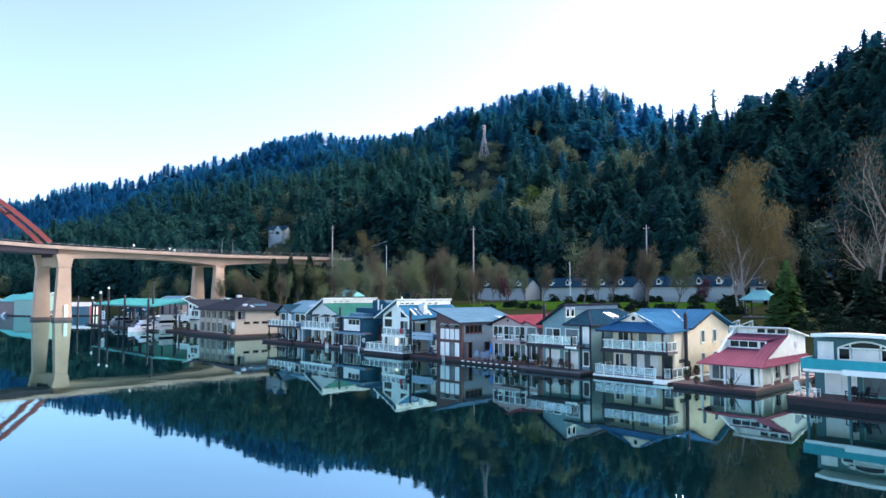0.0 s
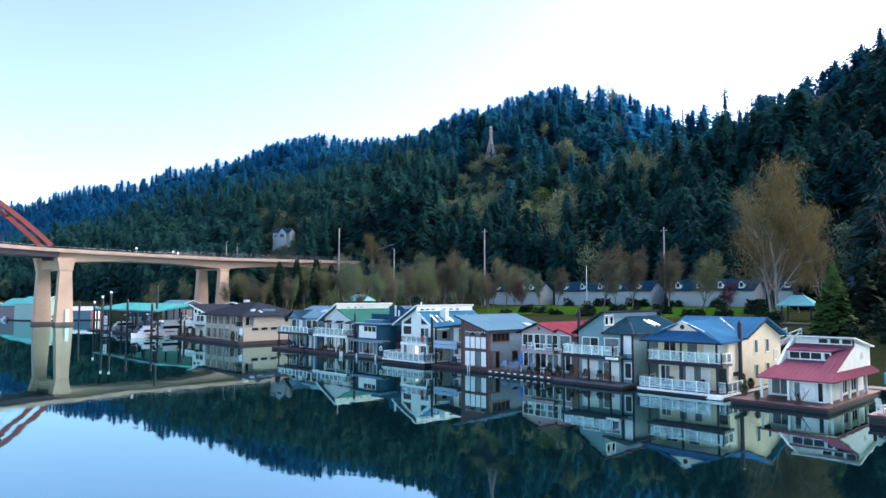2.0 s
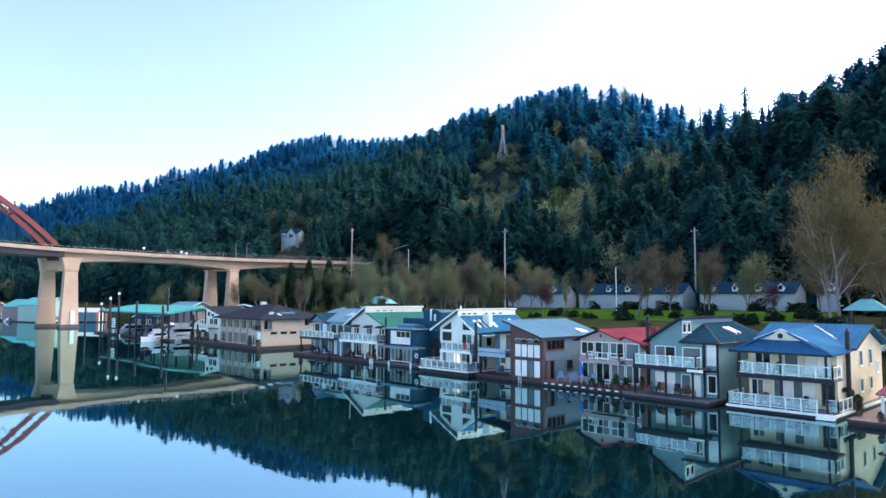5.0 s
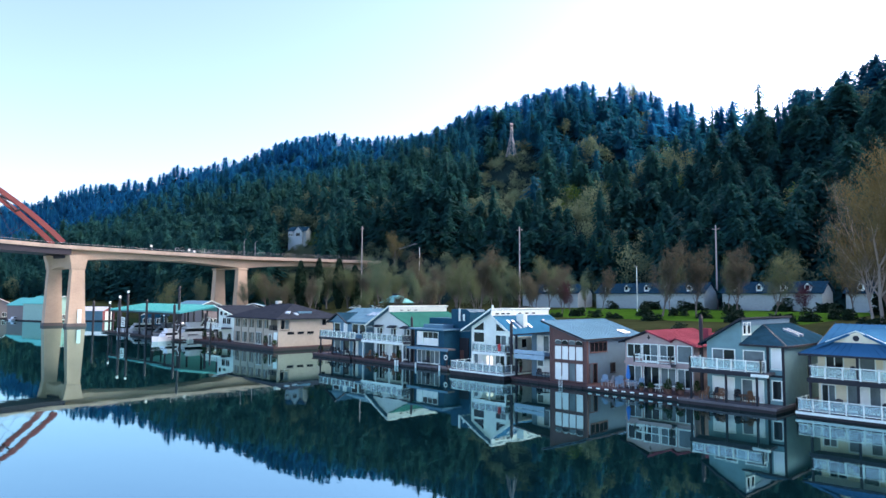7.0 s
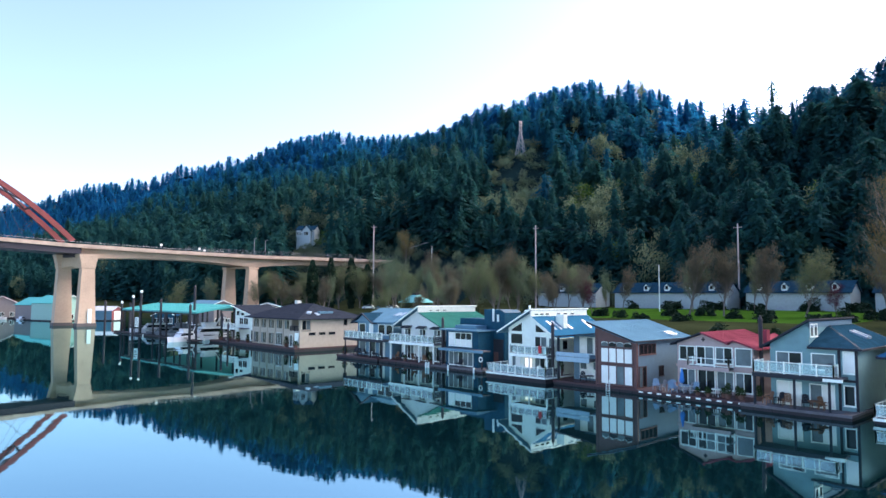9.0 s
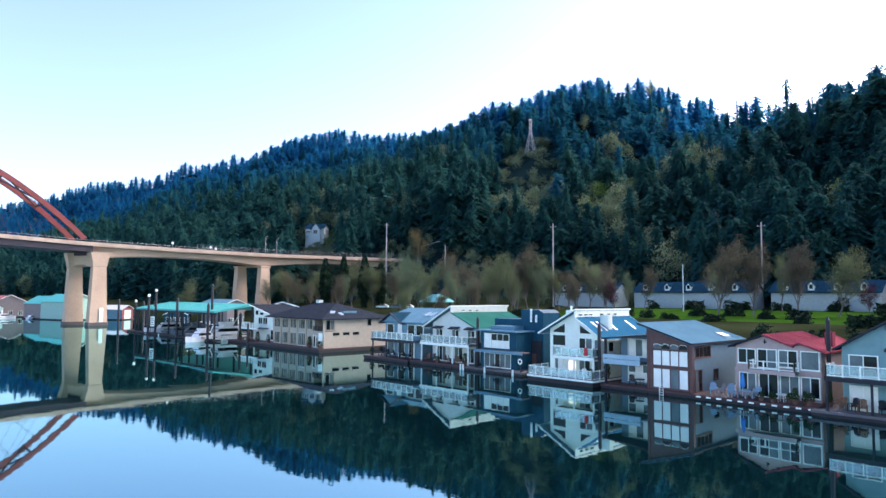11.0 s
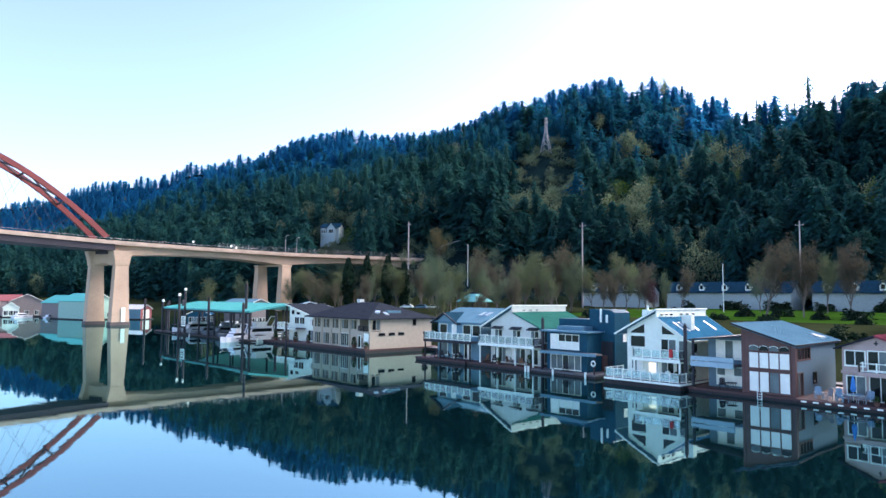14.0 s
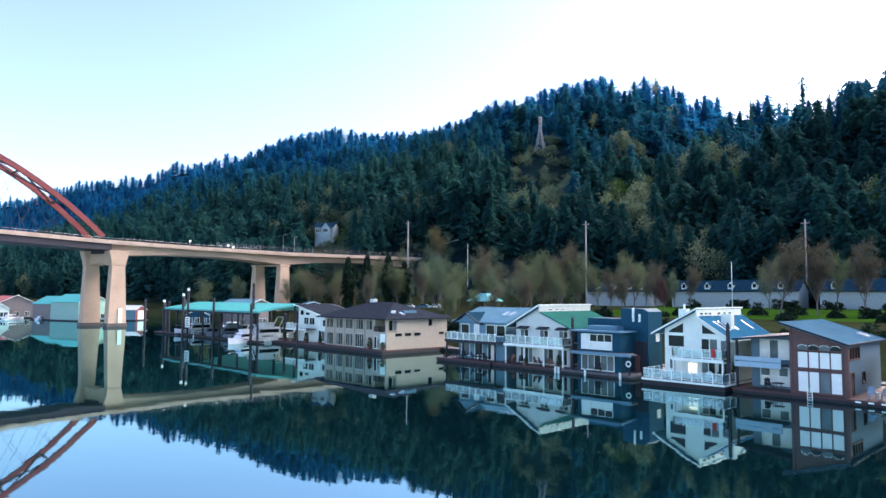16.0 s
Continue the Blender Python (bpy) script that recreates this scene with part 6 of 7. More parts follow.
for x, y, top in ((138.3, 251.2, 23.8), (143.9, 247.6, 24.8), (150.2, 243.4, 25.0), (155, 239.9, 22.5)):
    evergreen(x, y, top, 4.6, "dark columnar evergreen standing before the bridge", True)
for x, y, top, w in ((110, 34, 13, 6), (114, 29, 15, 7), (119, 36, 14, 7), (108, 24, 13, 7), (124, 24, 17, 8), (129, 46, 15, 7), (116, 14, 16, 8), (170, 62, 20, 8), (176, 70, 19, 7), (140, 44, 20, 8), (147, 37, 22, 9), (138, 31, 20, 8), (151, 48, 20, 8), (134, 20, 20, 8), (146, 22, 22, 9), (158, 40, 21, 9), (132, 36, 18, 8)):
    evergreen(x, y, top, w, "dark green conifer on the river bank")

evergreen(105.3, 43.4, 14.9, 5.8, "fresh green young cedar on the river bank", leaf=YOUNG_LEAVES)

# ---- bushes and hedges ----
def bush_mesh(seed):
    """A ragged bush: a few lobes of unlike height grown into each other."""
    r = random.Random(seed)
    b = Build()
    for k in range(6):
        a, d, s = r.uniform(0, 6.28), r.uniform(0.2, 0.8), r.uniform(0.4, 0.75)
        lobe = leaf_cloud(seed * 10 + k, 150, 0.7 * s, r.uniform(0.7, 1.7) * s, 0.085)
        for i in range(0, len(lobe.v), 3):
            b.poly([(x + math.cos(a) * d, y + math.sin(a) * d, z) for x, y, z in lobe.v[i:i + 3]])
    return b.mesh("bush_leaves")


BUSH = [bush_mesh(50 + i) for i in range(4)]
bushes = np.random.default_rng(21)
for i, (x, y, s) in enumerate([(98 + bushes.uniform(-3, 5), 20 + k * 3.4 + bushes.uniform(-1.5, 1.5), bushes.uniform(1.3, 2.6)) for k in range(62)]
                              + [(146, 113.3, 3.0), (138, 126, 2.6), (134, 118, 2.2), (150, 106, 2.6), (141, 95, 2.4), (143, 90, 2.8), (128, 100, 2.0), (150, 72, 3.0), (140, 75, 2.8)]
                              + [(182 + bushes.uniform(-1.5, 1), 58 + k * 4.1 + bushes.uniform(-1.5, 1.5), bushes.uniform(2.4, 4.0)) for k in range(24) if k % 3 == 0]
                              + [(127 + bushes.uniform(-4, 5), 46 + k * 4.4 + bushes.uniform(-2, 2), bushes.uniform(1.6, 3.0)) for k in range(26) if k % 3 == 0 or k > 21]
                              + [(102 + bushes.uniform(0, 26), -12 + k * 1.7 + bushes.uniform(-1, 1), bushes.uniform(2.0, 4.2)) for k in range(34)]):
    bz = float(land(x, y)) - 0.1
    t = thing("bush", pose(x, y, bz, 0, 0, 40 * i), "dense dark green bush on the grassy bank", "bush", "bushes on the bank")
    me = BUSH[i % 4]
    if not me.materials:
        me.materials.append(DARK_LEAVES)
    part("leaves", me, DARK_LEAVES, t)
    t.scale = (s, s, s * 0.85)

# ---- apartment blocks with dormers behind the lawn ----
APT_WALL = material("pale painted siding", (0.46, 0.54, 0.5), 0.7, vary=0.15, lap=0.2)


def apartment(y0, y1, dormers):
    g = float(land(190, (y0 + y1) / 2))
    a = thing("apartment_building", pose(187, y1, g - 0.5, 0, 0, -90), "long pale apartment building with slate roof and white dormers", "building", "apartment buildings")
    n = y1 - y0
    part("wall", Build().prism([(0, 0), (n, 0), (n, 5.4), (0, 5.4)], 0, 8), APT_WALL, a)
    gable = [(0, 0.2, 5.4), (0, 7.8, 5.4), (0, 4.0, 8.0)]
    part("gable", Build().loft([gable, [(n, v, w) for _, v, w in gable]]), APT_WALL, a)
    for s in (0, 1):
        pts = [(-0.5, -0.6, 5.2), (n + 0.5, -0.6, 5.2), (n + 0.5, 4.0, 8.3), (-0.5, 4.0, 8.3)] if s == 0 else [(n + 0.5, 8.6, 5.2), (-0.5, 8.6, 5.2), (-0.5, 4.0, 8.3), (n + 0.5, 4.0, 8.3)]
        roof(a, pts, SLATE_SHINGLE, 0.2)
    for yd in dormers:
        u = y1 - yd
        d = part("dormer", Build().prism([(u - 0.75, 5.6), (u + 0.75, 5.6), (u + 0.75, 7.0), (u, 7.8), (u - 0.75, 7.0)], 0.1, 3.6), WHITE_TRIM, a)
        part("dormer_roof", Build().slab([(u - 1.0, -0.1, 6.9), (u, -0.1, 8.0), (u, 3.9, 8.0), (u - 1.0, 3.9, 6.9)], 0.12).slab([(u, -0.1, 8.0), (u + 1.0, -0.1, 6.9), (u + 1.0, 3.9, 6.9), (u, 3.9, 8.0)], 0.12), SLATE_SHINGLE, d)
        part("pane", Build().box(u - 0.42, u + 0.42, 0.06, 0.1, 6.1, 7.2), PANE, d)


apartment(117.7, 153.4, (149.6, 142.5, 135.7, 129.0, 122.1))
apartment(87.1, 112.4, (109.0, 102.5, 96.4, 90.5))
apartment(52, 81.8, (78.6, 72.2, 66, 60, 55))
apartment(160.5, 184, (180, 174, 168, 164))

# ---- poles, wires and the lattice tower ----
tops = []
for x, y, top in ((167.2, 252.1, 39.0), (178.8, 178.4, 34.3), (197.9, 118.9, 31.9)):
    z = float(land(x, y)) - 0.3
    p = thing("utility_pole", pose(x, y, z), "tall weathered grey utility pole", "utility pole", "utility poles")
    part("shaft", Build().tube((0, 0, 0), (0, 0, top - z), 0.3, 0.2, n=8), POLE_WOOD, p)
    part("crossarm", Build().box(-0.08, 0.08, -1.2, 1.2, top - z - 1.2, top - z - 1.05), POLE_WOOD, p)
    for s in (-1.05, 0, 1.05):
        part("insulator", Build().tube((0, s, top - z - 1.05), (0, s, top - z - 0.75), 0.07, n=6), GALV, p)
    tops.append(Vector((x, y, top - 0.75)))
for a, c in zip(tops, tops[1:]):
    for s in (-1.05, 1.05):
        w = thing("power_line", pose(0, 0, 0), "thin dark power line slung between poles", "cable", "power lines")
        pts = [a.lerp(c, i / 10) + Vector((0, s, -1.6 * math.sin(math.pi * i / 10))) for i in range(11)]
        b = Build()
        for p0, p1 in zip(pts, pts[1:]):
            b.tube(p0, p1, 0.02, n=3)
        part("wire", b, CHARCOAL, w)
for x, y, top in ((166, 126.3, 18.9), (186, 238, 30.5)):
    z = float(land(x, y)) - 0.2
    p = thing("light_pole", pose(x, y, z), "pale slim light pole near the road", "light pole", "light poles")
    part("shaft", Build().tube((0, 0, 0), (0, 0, top - z), 0.14, 0.1, n=8), WHITE_TRIM, p)
    part("lamp_head", Build().box(-0.8, 0.1, -0.12, 0.12, top - z - 0.1, top - z + 0.05), GALV, p)

TOWER_STEEL = material("dull tower steel", (0.22, 0.25, 0.26), 0.6)
tz = float(land(336, 318)) - 1
tower = thing("lattice_tower", pose(336, 318, tz, 0, 0, 20), "grey steel lattice transmission tower on the hillside", "pylon")
H = 124.5 - tz


def half(z):
    return 2.8 - 2.15 * min(1.0, z / (H * 0.62)) if z < H * 0.62 else 0.65


levels = [0, 0.16, 0.3, 0.42, 0.53, 0.62, 0.72, 0.82, 0.91, 1.0]
corners = ((-1, -1), (1, -1), (1, 1), (-1, 1))
for k in range(4):
    (sx, sy), (tx, ty) = corners[k], corners[(k + 1) % 4]
    b, c = Build(), Build()
    for l0, l1 in zip(levels, levels[1:]):
        z0, z1 = l0 * H, l1 * H
        b.tube((sx * half(z0), sy * half(z0), z0), (sx * half(z1), sy * half(z1), z1), 0.2, n=4)
        c.tube((sx * half(z0), sy * half(z0), z0), (tx * half(z1), ty * half(z1), z1), 0.1, n=4)
        c.tube((tx * half(z0), ty * half(z0), z0), (sx * half(z1), sy * half(z1), z1), 0.1, n=4)
    part("leg", b, TOWER_STEEL, tower)
    part("bracing", c, TOWER_STEEL, tower)
for z in (0.72, 0.84, 0.96):
    part("crossarm", Build().loft([[(-3.0, 0, z * H), (-3.0, 0.05, z * H), (-3.0, 0.05, z * H + 0.1)], [(0, -0.8, z * H - 0.3), (0, 0.8, z * H - 0.3), (0, 0, z * H + 0.6)], [(3.0, 0, z * H), (3.0, 0.05, z * H), (3.0, 0.05, z * H + 0.1)]]), TOWER_STEEL, tower)

# ---- houses on the hill ----
HILL_PAINT = material("weathered pale grey siding", (0.4, 0.48, 0.46), 0.7, vary=0.15, lap=0.2)
a = thing("hillside_house", pose(209, 368, 43.2, 0, 0, -58), "pale grey gabled house among trees on the hillside", "house")
part("wall", Build().prism([(-5.5, -8), (5.5, -8), (5.5, 4.4), (-5.5, 4.4)], -3.5, 3.5), HILL_PAINT, a)
part("gable", Build().loft([[(s * 5.45, -3.5, 4.35), (s * 5.45, 3.5, 4.35), (s * 5.45, 0, 6.6)] for s in (-1, 1)]), HILL_PAINT, a)
for s in (1, -1):
    roof(a, [(-6, s * -4.1, 4.2), (6, s * -4.1, 4.2), (6, 0, 6.9), (-6, 0, 6.9)], SLATE_SHINGLE, 0.2)
part("wing", Build().prism([(-1.0, -8), (4.0, -8), (4.0, 3.6), (1.5, 6.4), (-1.0, 3.6)], -5.5, -3.5), HILL_PAINT, a)
for s in (-1, 1):
    roof(a, [(1.5 + s * 3.0, -5.9, 3.3), (1.5 + s * 3.0, -2.0, 3.3), (1.5, -2.0, 6.75), (1.5, -5.9, 6.75)][::s], SLATE_SHINGLE, 0.16)
for i in range(3):
    window(a, "f", -5.0 + i * 1.3, -4.2 + i * 1.3, 1.2, 3.0, -3.5, "D")
window(a, "f", 0.2, 2.8, 1.0, 3.0, -5.5, "DDD")
a = thing("hillside_house", pose(238, 76.0, 27.0, 0, 0, -82), "long low white building on the wooded hillside", "house")
part("wall", Build().prism([(-4.6, -6), (4.0, -6), (4.0, 4.4), (-4.6, 4.4)], -3, 3), HILL_PAINT, a)
part("roof", Build().loft([[(-5, -3.6, 4.4), (4.4, -3.6, 4.4), (4.4, 3.6, 4.4), (-5, 3.6, 4.4)], [(-5, -3.6, 4.6), (4.4, -3.6, 4.6), (4.4, 3.6, 4.8), (-5, 3.6, 4.8)]]), STEEL_METAL, a)
for i in range(3):
    window(a, "f", -4.0 + i * 2.8, -2.8 + i * 2.8, 2.4, 3.5, -3, "D")

# ---- shelters at the heads of the gangways ----
for x, y, top in ((122.9, 54.0, 11.3), (108.2, 158.0, 11.6)):
    z = float(land(x, y)) - 0.1
    s = thing("shelter", pose(x, y, z, 0, 0, 8), "open shelter with turquoise pyramid roof on dark posts", "shelter", "gangway shelters")
    e = top - z - 2.7
    for u, v in ((-2.2, -2.2), (2.2, -2.2), (2.2, 2.2), (-2.2, 2.2)):
        part("post", Build().box(u - 0.12, u + 0.12, v - 0.12, v + 0.12, 0, e), CHARCOAL, s)
    part("floor", Build().box(-2.6, 2.6, -2.6, 2.6, -1.5, 0.15), DECK_GREY, s)
    part("roof", Build().loft([[(u * 3.0, v * 3.0, e - 0.12) for u, v in corners], [(u * 3.0, v * 3.0, e) for u, v in corners], [(u * 0.8, v * 0.8, e + 1.7) for u, v in corners]]), PALE_TEAL, s)
    part("cupola", Build().loft([[(u * 0.7, v * 0.7, e + 1.7) for u, v in corners], [(u * 0.7, v * 0.7, e + 2.1) for u, v in corners]]), CHARCOAL, s)
    part("cupola_roof", Build().loft([[(u * 1.1, v * 1.1, e + 1.5) for u, v in corners], [(u * 0.05, v * 0.05, e + 2.0) for u, v in corners]]), PALE_TEAL, s)
g = thing("gangway", pose(0, 0, 0), "sloping gangway with pale green metal railings", "gangway")
a, c = Vector((93, 44.5, 4.9)), Vector((81.5, 51, 0.7))
part("walkway", Build().slab([a + Vector((0, 0.9, 0)), a - Vector((0, 0.9, 0)), c - Vector((0, 0.9, 0)), c + Vector((0, 0.9, 0))], 0.15), DECK_GREY, g)
for s in (-0.9, 0.9):
    b = Build()
    for k in (0.55, 1.1):
        b.tube(a + Vector((0, s, k)), c + Vector((0, s, k)), 0.06, n=5)
    for i in range(9):
        q = a.lerp(c, i / 8) + Vector((0, s, 0))
        b.tube(q, q + Vector((0, 0, 1.1)), 0.06, n=5)
        if i < 8:
            b.tube(q + Vector((0, 0, 1.1)), a.lerp(c, (i + 1) / 8) + Vector((0, s, 0)), 0.04, n=4)
    part("rail", b, material("pale green rail paint", (0.45, 0.62, 0.55), 0.5), g)
w = thing("dock_walkway", pose(0, 0, 0), "long floating timber walkway behind the houses", "walkway")
part("deck", Build().box(80.2, 82.6, 10, 178, 0.45, 0.6), DECK_GREY, w)
part("float", Build().box(80.4, 82.4, 10.2, 177.8, -0.4, 0.44), HULL, w)


# ---- parked cars ----
def car(m, mat, label):
    c = thing("parked_car", m, label, "car", "parked cars")
    prof = [(-2.2, 0.35), (2.2, 0.35), (2.25, 0.75), (1.5, 0.95), (0.75, 1.45), (-1.2, 1.5), (-2.0, 1.0), (-2.25, 0.9)]
    part("body", Build().loft([[(x, y, z) for x, z in prof] for y in (-0.85, 0.85)]), mat, c)
    part("windows", Build().loft([[(x, y, z) for x, z in ((1.3, 0.98), (0.68, 1.4), (-1.12, 1.44), (-1.8, 1.02))] for y in (-0.86, 0.86)]), PANE, c)
    for x in (-1.4, 1.4):
        for y in (-0.8, 0.8):
            wh = part("wheel", Build().tube((x, y - 0.1, 0.33), (x, y + 0.1, 0.33), 0.33, n=14), CHARCOAL, c)
            part("rim", Build().tube((x, y - 0.11, 0.33), (x, y + 0.11, 0.33), 0.2, n=10), GALV, wh)


for x, y, turn, mat, lab in ((149.5, 231.5, 130, WHITE_TRIM, "white parked car among trees on the bank"), (150, 224.5, 120, STEEL_METAL, "grey blue parked car among trees on the bank"), (150, 218.5, 128, WHITE_TRIM, "white parked car among trees on the bank")):
    car(pose(x, y, float(land(x, y)) - 0.02, 0, 0, turn), mat, lab)


# ---- the marina beyond the houses ----
m = thing("boat_shelter", pose(0, 0, 0), "covered moorage with turquoise metal roof on dark piles", "boat shelter")
RX0, RX1, RY0, RY1 = 64.0, 83.0, 181.0, 229.0
for s in (0, 1):
    x0, x1 = (RX0, 73.5) if s == 0 else (RX1, 73.5)
    pts = [(x0, RY1, 6.55), (x0, RY0, 6.55), (x1, RY0, 8.1), (x1, RY1, 8.1)]
    roof(m, pts if s == 0 else pts[::-1], TEAL_METAL, 0.35, 0.9)
for y in (182, 190.5, 199, 207.5, 216, 222, 228):
    for x in (64.6, 73.5, 82.4):
        part("post", Build().tube((x, y, -2), (x, y, 6.3 if x != 73.5 else 7.9), 0.24, n=8), PILE, m)
part("tie_beam", Build().box(64.5, 64.8, 181.5, 231.5, 5.8, 6.2), CHARCOAL, m)
part("dock", Build().box(72.4, 74.6, 180, 233, 0.2, 0.55), DECK_GREY, m)
part("dock", Build().box(63.4, 65.2, 180, 233, 0.1, 0.45), HULL, m)
for x, y, top in ((59.2, 206.1, 9.2), (64.0, 228.7, 7.6), (63.4, 199.6, 9.0), (66.0, 186.5, 12.2), (63.2, 182.2, 8.0), (63.8, 214, 10.5), (66.5, 222, 8.2), (62.0, 236, 8.4), (70, 240, 7.8), (84, 250, 8.0), (68.9, 178.5, 6.0), (78, 262, 7.0)):
    piling(x, y, top, "tall dark mooring pile beside the boat shelter", 0.28)
for x, y in ((66.3, 198.9), (61.5, 205.5), (66.0, 183.5), (67.0, 183.2), (69.4, 177.2)):
    bollard(pose(x, y, 0.3))


def motor_boat(x, y, turn, length, label, flybridge=False, paint=None):
    paint = paint or GELCOAT
    b = thing("motor_boat", pose(x, y, 0, 0, 0, turn), label, "boat", "moored boats")
    L, W = length, length * 0.17
    rings = []
    for f, w, k in ((-0.5, 0.85, 1.0), (-0.2, 1.0, 1.0), (0.15, 0.95, 1.08), (0.38, 0.6, 1.2), (0.5, 0.05, 1.32)):
        t = 0.11 * L * k
        rings.append([(f * L, -w * W, t), (f * L * 0.97, -w * W * 0.75, -0.25), (f * L * 0.97, w * W * 0.75, -0.25), (f * L, w * W, t)])
    part("hull", Build().loft(rings), paint, b)
    part("stripe", Build().loft([[(-0.49 * L, -W * 0.87, 0.075 * L), (-0.49 * L, W * 0.87, 0.075 * L), (-0.49 * L, W * 0.87, 0.09 * L), (-0.49 * L, -W * 0.87, 0.09 * L)], [(0.1 * L, -W * 0.985, 0.085 * L), (0.1 * L, W * 0.985, 0.085 * L), (0.1 * L, W * 0.985, 0.1 * L), (0.1 * L, -W * 0.985, 0.1 * L)]]), CHARCOAL, b)
    cabin = part("cabin", Build().loft([[(-0.34 * L, -W * 0.7, z0), (0.2 * L, -W * 0.6, z0), (0.2 * L, W * 0.6, z0), (-0.34 * L, W * 0.7, z0)] if i == 0 else [(-0.32 * L, -W * 0.62, z0), (0.06 * L, -W * 0.55, z0), (0.06 * L, W * 0.55, z0), (-0.32 * L, W * 0.62, z0)] for i, z0 in enumerate((0.1 * L, 0.25 * L))]), paint, b)
    part("cabin_window", Build().loft([[(-0.3 * L, -W * 0.69, 0.15 * L), (0.14 * L, -W * 0.615, 0.15 * L), (0.14 * L, W * 0.615, 0.15 * L), (-0.3 * L, W * 0.69, 0.15 * L)], [(-0.29 * L, -W * 0.67, 0.21 * L), (0.1 * L, -W * 0.59, 0.21 * L), (0.1 * L, W * 0.59, 0.21 * L), (-0.29 * L, W * 0.67, 0.21 * L)]]), PANE, cabin)
    if flybridge:
        part("flybridge", Build().loft([[(-0.2 * L, -W * 0.5, 0.25 * L), (0.0, -W * 0.45, 0.25 * L), (0.0, W * 0.45, 0.25 * L), (-0.2 * L, W * 0.5, 0.25 * L)], [(-0.22 * L, -W * 0.5, 0.33 * L), (0.03 * L, -W * 0.45, 0.33 * L), (0.03 * L, W * 0.45, 0.33 * L), (-0.22 * L, W * 0.5, 0.33 * L)]]), paint, b)
        part("radar_arch", Build().tube((-0.3 * L, -W * 0.6, 0.24 * L), (-0.42 * L, -W * 0.55, 0.42 * L), 0.12).tube((-0.3 * L, W * 0.6, 0.24 * L), (-0.42 * L, W * 0.55, 0.42 * L), 0.12).tube((-0.42 * L, -W * 0.55, 0.42 * L), (-0.42 * L, W * 0.55, 0.42 * L), 0.12), paint, b)
    part("rail", Build().tube((0.1 * L, -W * 0.9, 0.19 * L), (0.5 * L, 0, 0.22 * L), 0.03).tube((0.1 * L, W * 0.9, 0.19 * L), (0.5 * L, 0, 0.22 * L), 0.03), GALV, b)


# the roof's shade is put into this darker hull colour for sheltered boats
SHADED_HULL = material("boat paint greyed for shelter shade", (0.16, 0.19, 0.21), 0.5, vary=0.2)
motor_boat(69.0, 188.0, 187, 12, "white flybridge motor cruiser moored under the shelter", True)
motor_boat(68.6, 196.0, 180, 9, "motor boat moored under the shelter, greyed for its shade", paint=SHADED_HULL)
motor_boat(69.0, 204.0, 176, 10, "motor cruiser moored under the shelter, greyed for its shade", True, SHADED_HULL)
motor_boat(68.5, 212.0, 180, 8, "small motor boat moored under the shelter, greyed for its shade", paint=SHADED_HULL)
motor_boat(69.0, 221.0, 182, 11, "white cabin cruiser moored under the shelter", paint=GELCOAT)
motor_boat(79.0, 193.0, 0, 10, "motor boat at the inner berth, greyed for the roof's shade", paint=SHADED_HULL)
motor_boat(79.0, 214.0, 0, 10, "cabin boat at the inner berth, greyed for the roof's shade", paint=SHADED_HULL)
motor_boat(62.6, 185.0, 205, 8.5, "white motor boat beside the shelter's end", True)
motor_boat(86, 236, 100, 9, "white motor boat moored near the bank")
motor_boat(58, 356, 20, 8, "white boat moored by the far boathouses")
motor_boat(66, 348, 30, 6, "small white boat moored by the far boathouses")


def boathouse(x, y, turn, w, d, eave, ridge, wall, top, label, door=None):
    b = thing("boathouse", pose(x, y, 0, 0, 0, turn), label, "boathouse", "far boathouses")
    part("float", Build().box(-w / 2 - 0.5, w / 2 + 0.5, -0.6, d + 0.5, -0.4, 0.4), HULL, b)
    part("wall", Build().prism([(-w / 2, 0.4), (w / 2, 0.4), (w / 2, eave), (0, ridge), (-w / 2, eave)], 0, d), wall, b)
    for s in (-1, 1):
        pts = [(s * (w / 2 + 0.4), -0.5, eave - 0.1), (s * (w / 2 + 0.4), d + 0.5, eave - 0.1), (0, d + 0.5, ridge + 0.15), (0, -0.5, ridge + 0.15)]
        roof(b, pts if s > 0 else pts[::-1], top, 0.15)
    if door:
        part("door", Build().box(-w * 0.28, w * 0.28, -0.06, -0.005, 0.45, eave - 0.4), door, b)
    else:
        for k in (-0.3, 0.0, 0.3):
            window(b, "f", k * w - 0.7, k * w + 0.7, 0.9, 2.6, 0, "DS" if k else "SD", WHITE_TRIM)
        part("verge_trim", Build().tube((-w / 2 - 0.4, -0.52, eave - 0.15), (0, -0.52, ridge + 0.1), 0.14, n=4).tube((w / 2 + 0.4, -0.52, eave - 0.15), (0, -0.52, ridge + 0.1), 0.14, n=4), WHITE_TRIM, b)
        for k in (0.25, 0.55, 0.85):
            window(b, "r", k * d - 0.8, k * d + 0.8, 1.0, 2.6, w / 2, "SD", WHITE_TRIM)
            part("deck_post", Build().box(w / 2 + 0.3, w / 2 + 0.45, k * d - 2.0, k * d - 1.85, 0.4, eave), CHARCOAL, b)
    return b


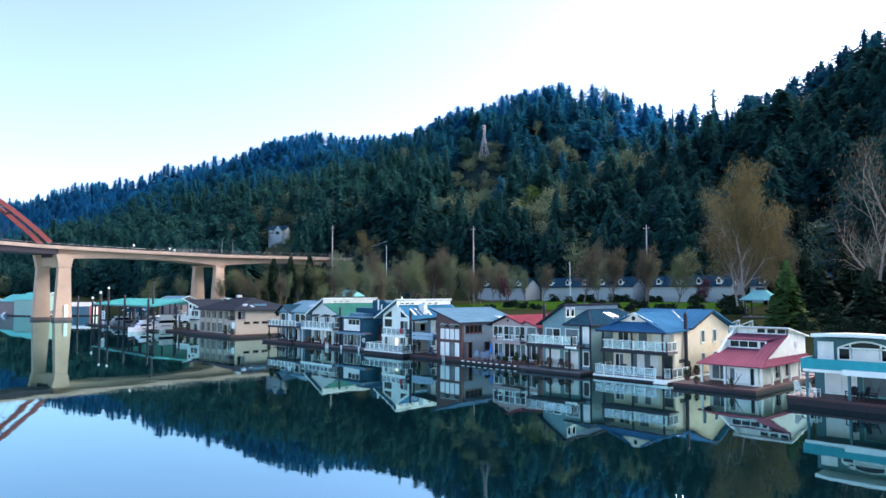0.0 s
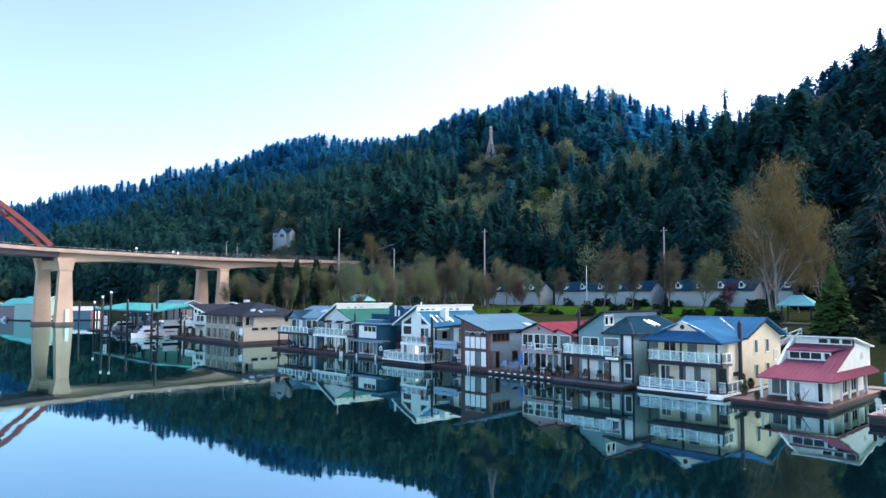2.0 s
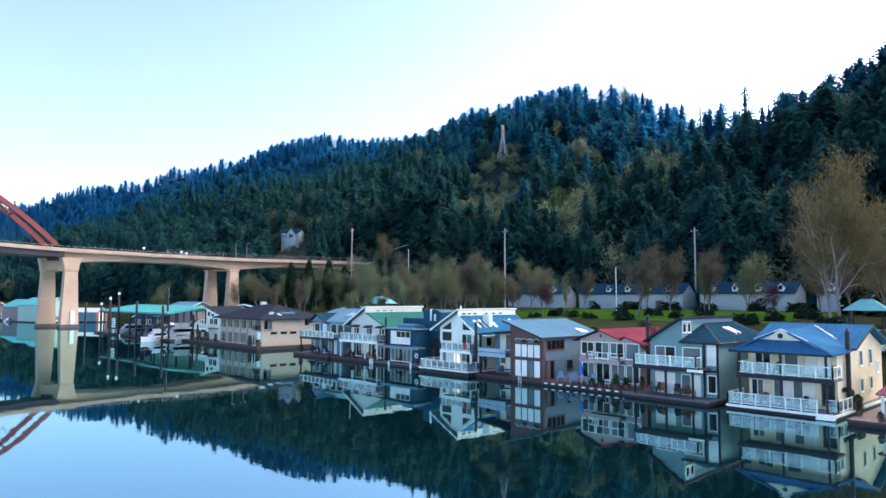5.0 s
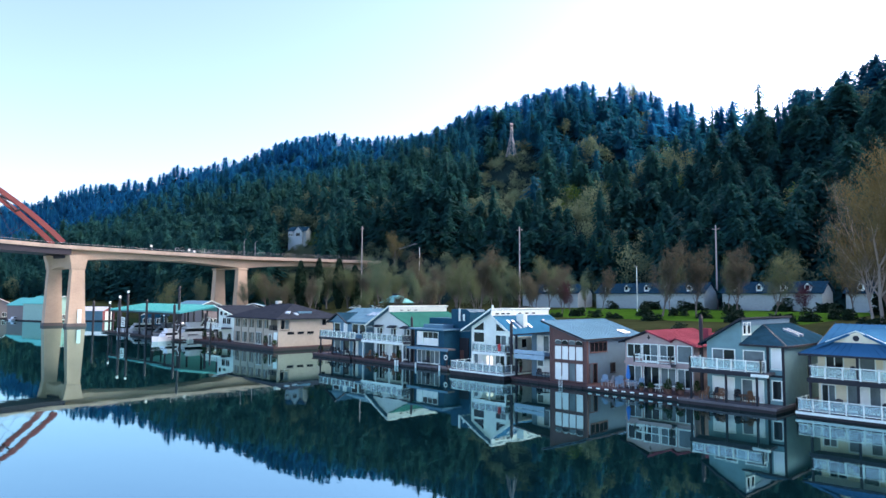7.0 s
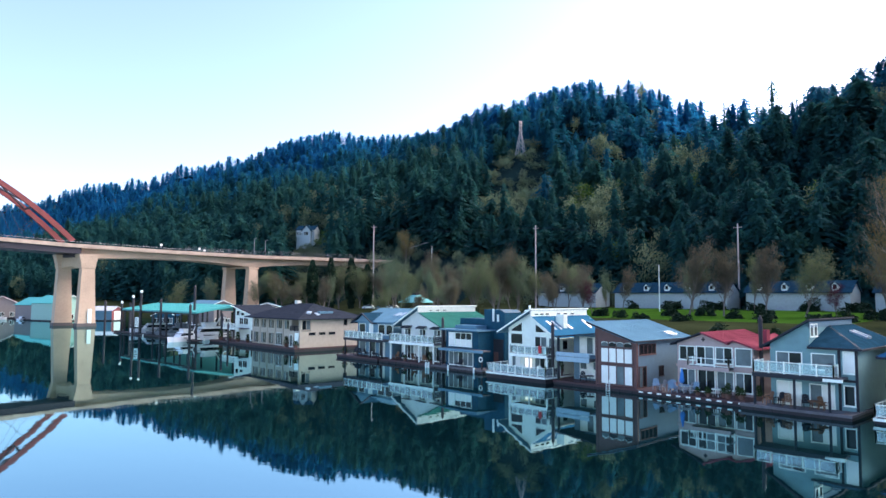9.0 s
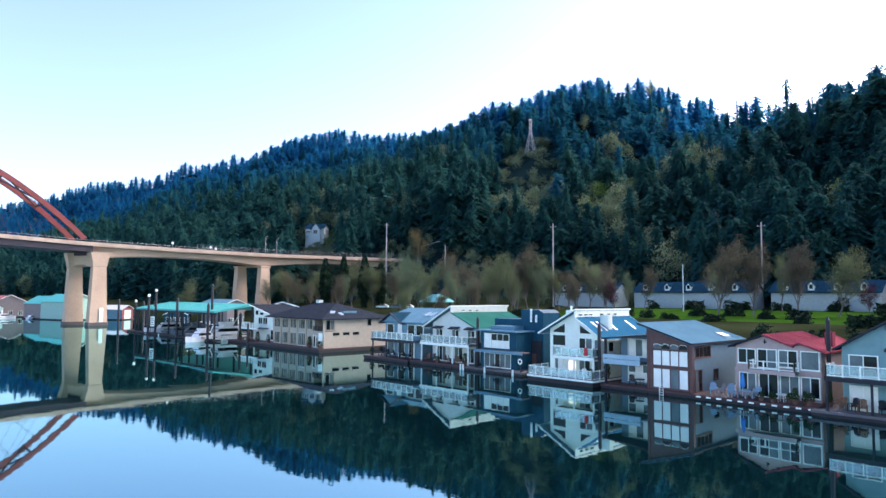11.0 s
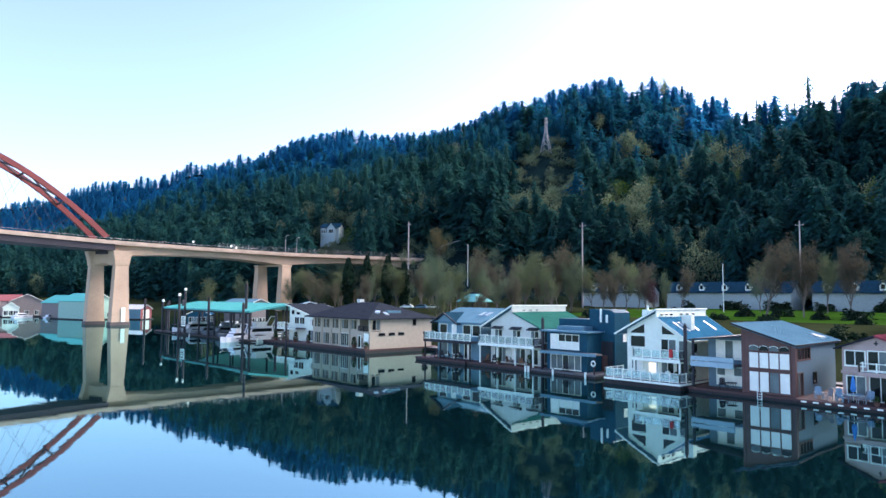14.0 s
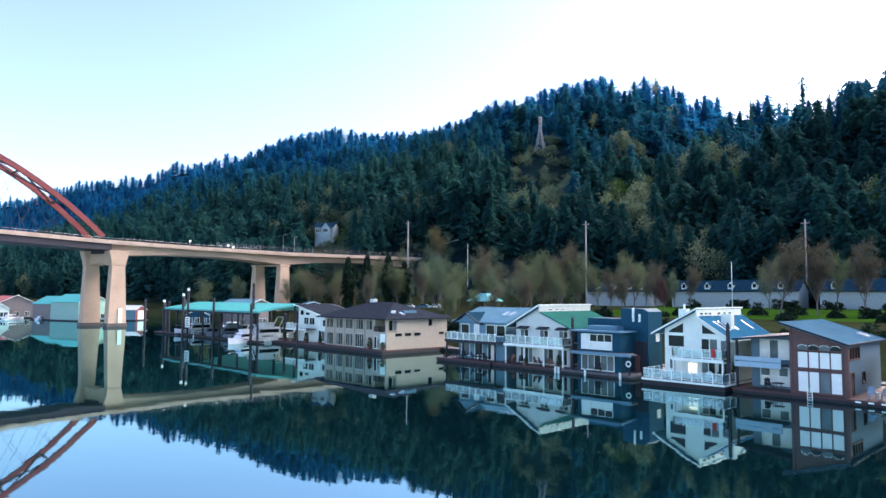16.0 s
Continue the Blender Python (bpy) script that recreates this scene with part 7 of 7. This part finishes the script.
MINT = material("mint green siding", (0.3, 0.5, 0.4), 0.75, vary=0.15)
DULL_RED = material("dull red roofing", (0.2, 0.055, 0.06), 0.8, vary=0.25)
PALE_METAL = material("pale galvanised roofing", (0.5, 0.52, 0.52), 0.6, vary=0.15)
red_front = boathouse(92.4, 320.6, 39, 7.5, 10, 4.2, 5.6, PALE_BLUE, PALE_METAL, "small boathouse with a dark red front and a pale door", OFF_WHITE)
part("front_board", Build().prism([(-3.75, 0.4), (-2.15, 0.4), (-2.15, 3.85), (2.15, 3.85), (2.15, 0.4), (3.75, 0.4), (3.75, 4.2), (0, 5.6), (-3.75, 4.2)], -0.05, -0.01), DULL_RED, red_front)
boathouse(72.5, 343.5, 17, 11, 12, 6.2, 9.0, TAUPE_SIDING, TEAL_METAL, "dark boathouse with turquoise roof at the far moorage")
boathouse(77.3, 325.8, 17, 12, 17, 7.0, 9.8, MINT, TEAL_METAL, "long mint green boathouse with turquoise roof")
boathouse(63.0, 374.0, -12, 12, 14, 6.4, 9.3, TAUPE_SIDING, DULL_RED, "taupe gabled floating house with dull red roof at the far moorage")
boathouse(36.0, 385.0, -90, 11, 27, 6.6, 9.0, PINK_SIDING, DULL_RED, "long pink floating house with dull red roof")
boathouse(69.7, 362.0, -12, 4.2, 6, 3.6, 5.4, WHITE_SIDING, TAUPE_SIDING, "small white gabled float cabin at the far moorage")
boathouse(56.0, 367.0, -12, 5.5, 6, 4.0, 6.0, WHITE_SIDING, SLATE_SHINGLE, "small white gabled float cabin at the far moorage")
boathouse(88, 262, -30, 7, 10, 3.6, 5.2, NAVY_SIDING, BLUE_METAL, "dark blue boathouse beyond the shelter")
boathouse(101.5, 247, 0, 6, 19, 7.4, 8.5, TAUPE_SIDING, STEEL_METAL, "taupe cabin with grey blue roof near the bank")
boathouse(100, 215, -30, 9, 14, 6.9, 8.0, CHARCOAL, STEEL_METAL, "dark boathouse with pale metal roof behind the shelter")

sign = thing("dock_sign", pose(59.6, 204.4, 0, 0, 0, -80), "white notice board with plain dark bars between two piles", "sign")
part("board", Build().box(-0.9, 0.9, -0.06, 0.06, 2.6, 4.9), WHITE_TRIM, sign)
for k in range(4):
    part("bar", Build().box(-0.65, 0.65 - 0.2 * (k % 2), -0.1, -0.065, 2.95 + k * 0.48, 3.15 + k * 0.48), CHARCOAL, sign)
for s in (-0.95, 0.95):
    part("post", Build().tube((s, 0, -2), (s, 0, 5.0), 0.1, n=8), PILE, sign)
for x, y, z in ((64.0, 228.7, 8.0), (63.8, 214.0, 10.9), (59.2, 206.1, 9.6)):
    p = thing("pile_lamp", pose(x, y, z), "small white lamp box on top of a mooring pile", "lamp", "pile lamps")
    part("housing", Build().loft([[(u * r, v * r, w) for u, v in ((-1, -1), (1, -1), (1, 1), (-1, 1))] for w, r in ((-0.05, 0.15), (0.0, 0.24), (0.5, 0.24), (0.6, 0.12))]), WHITE_TRIM, p)
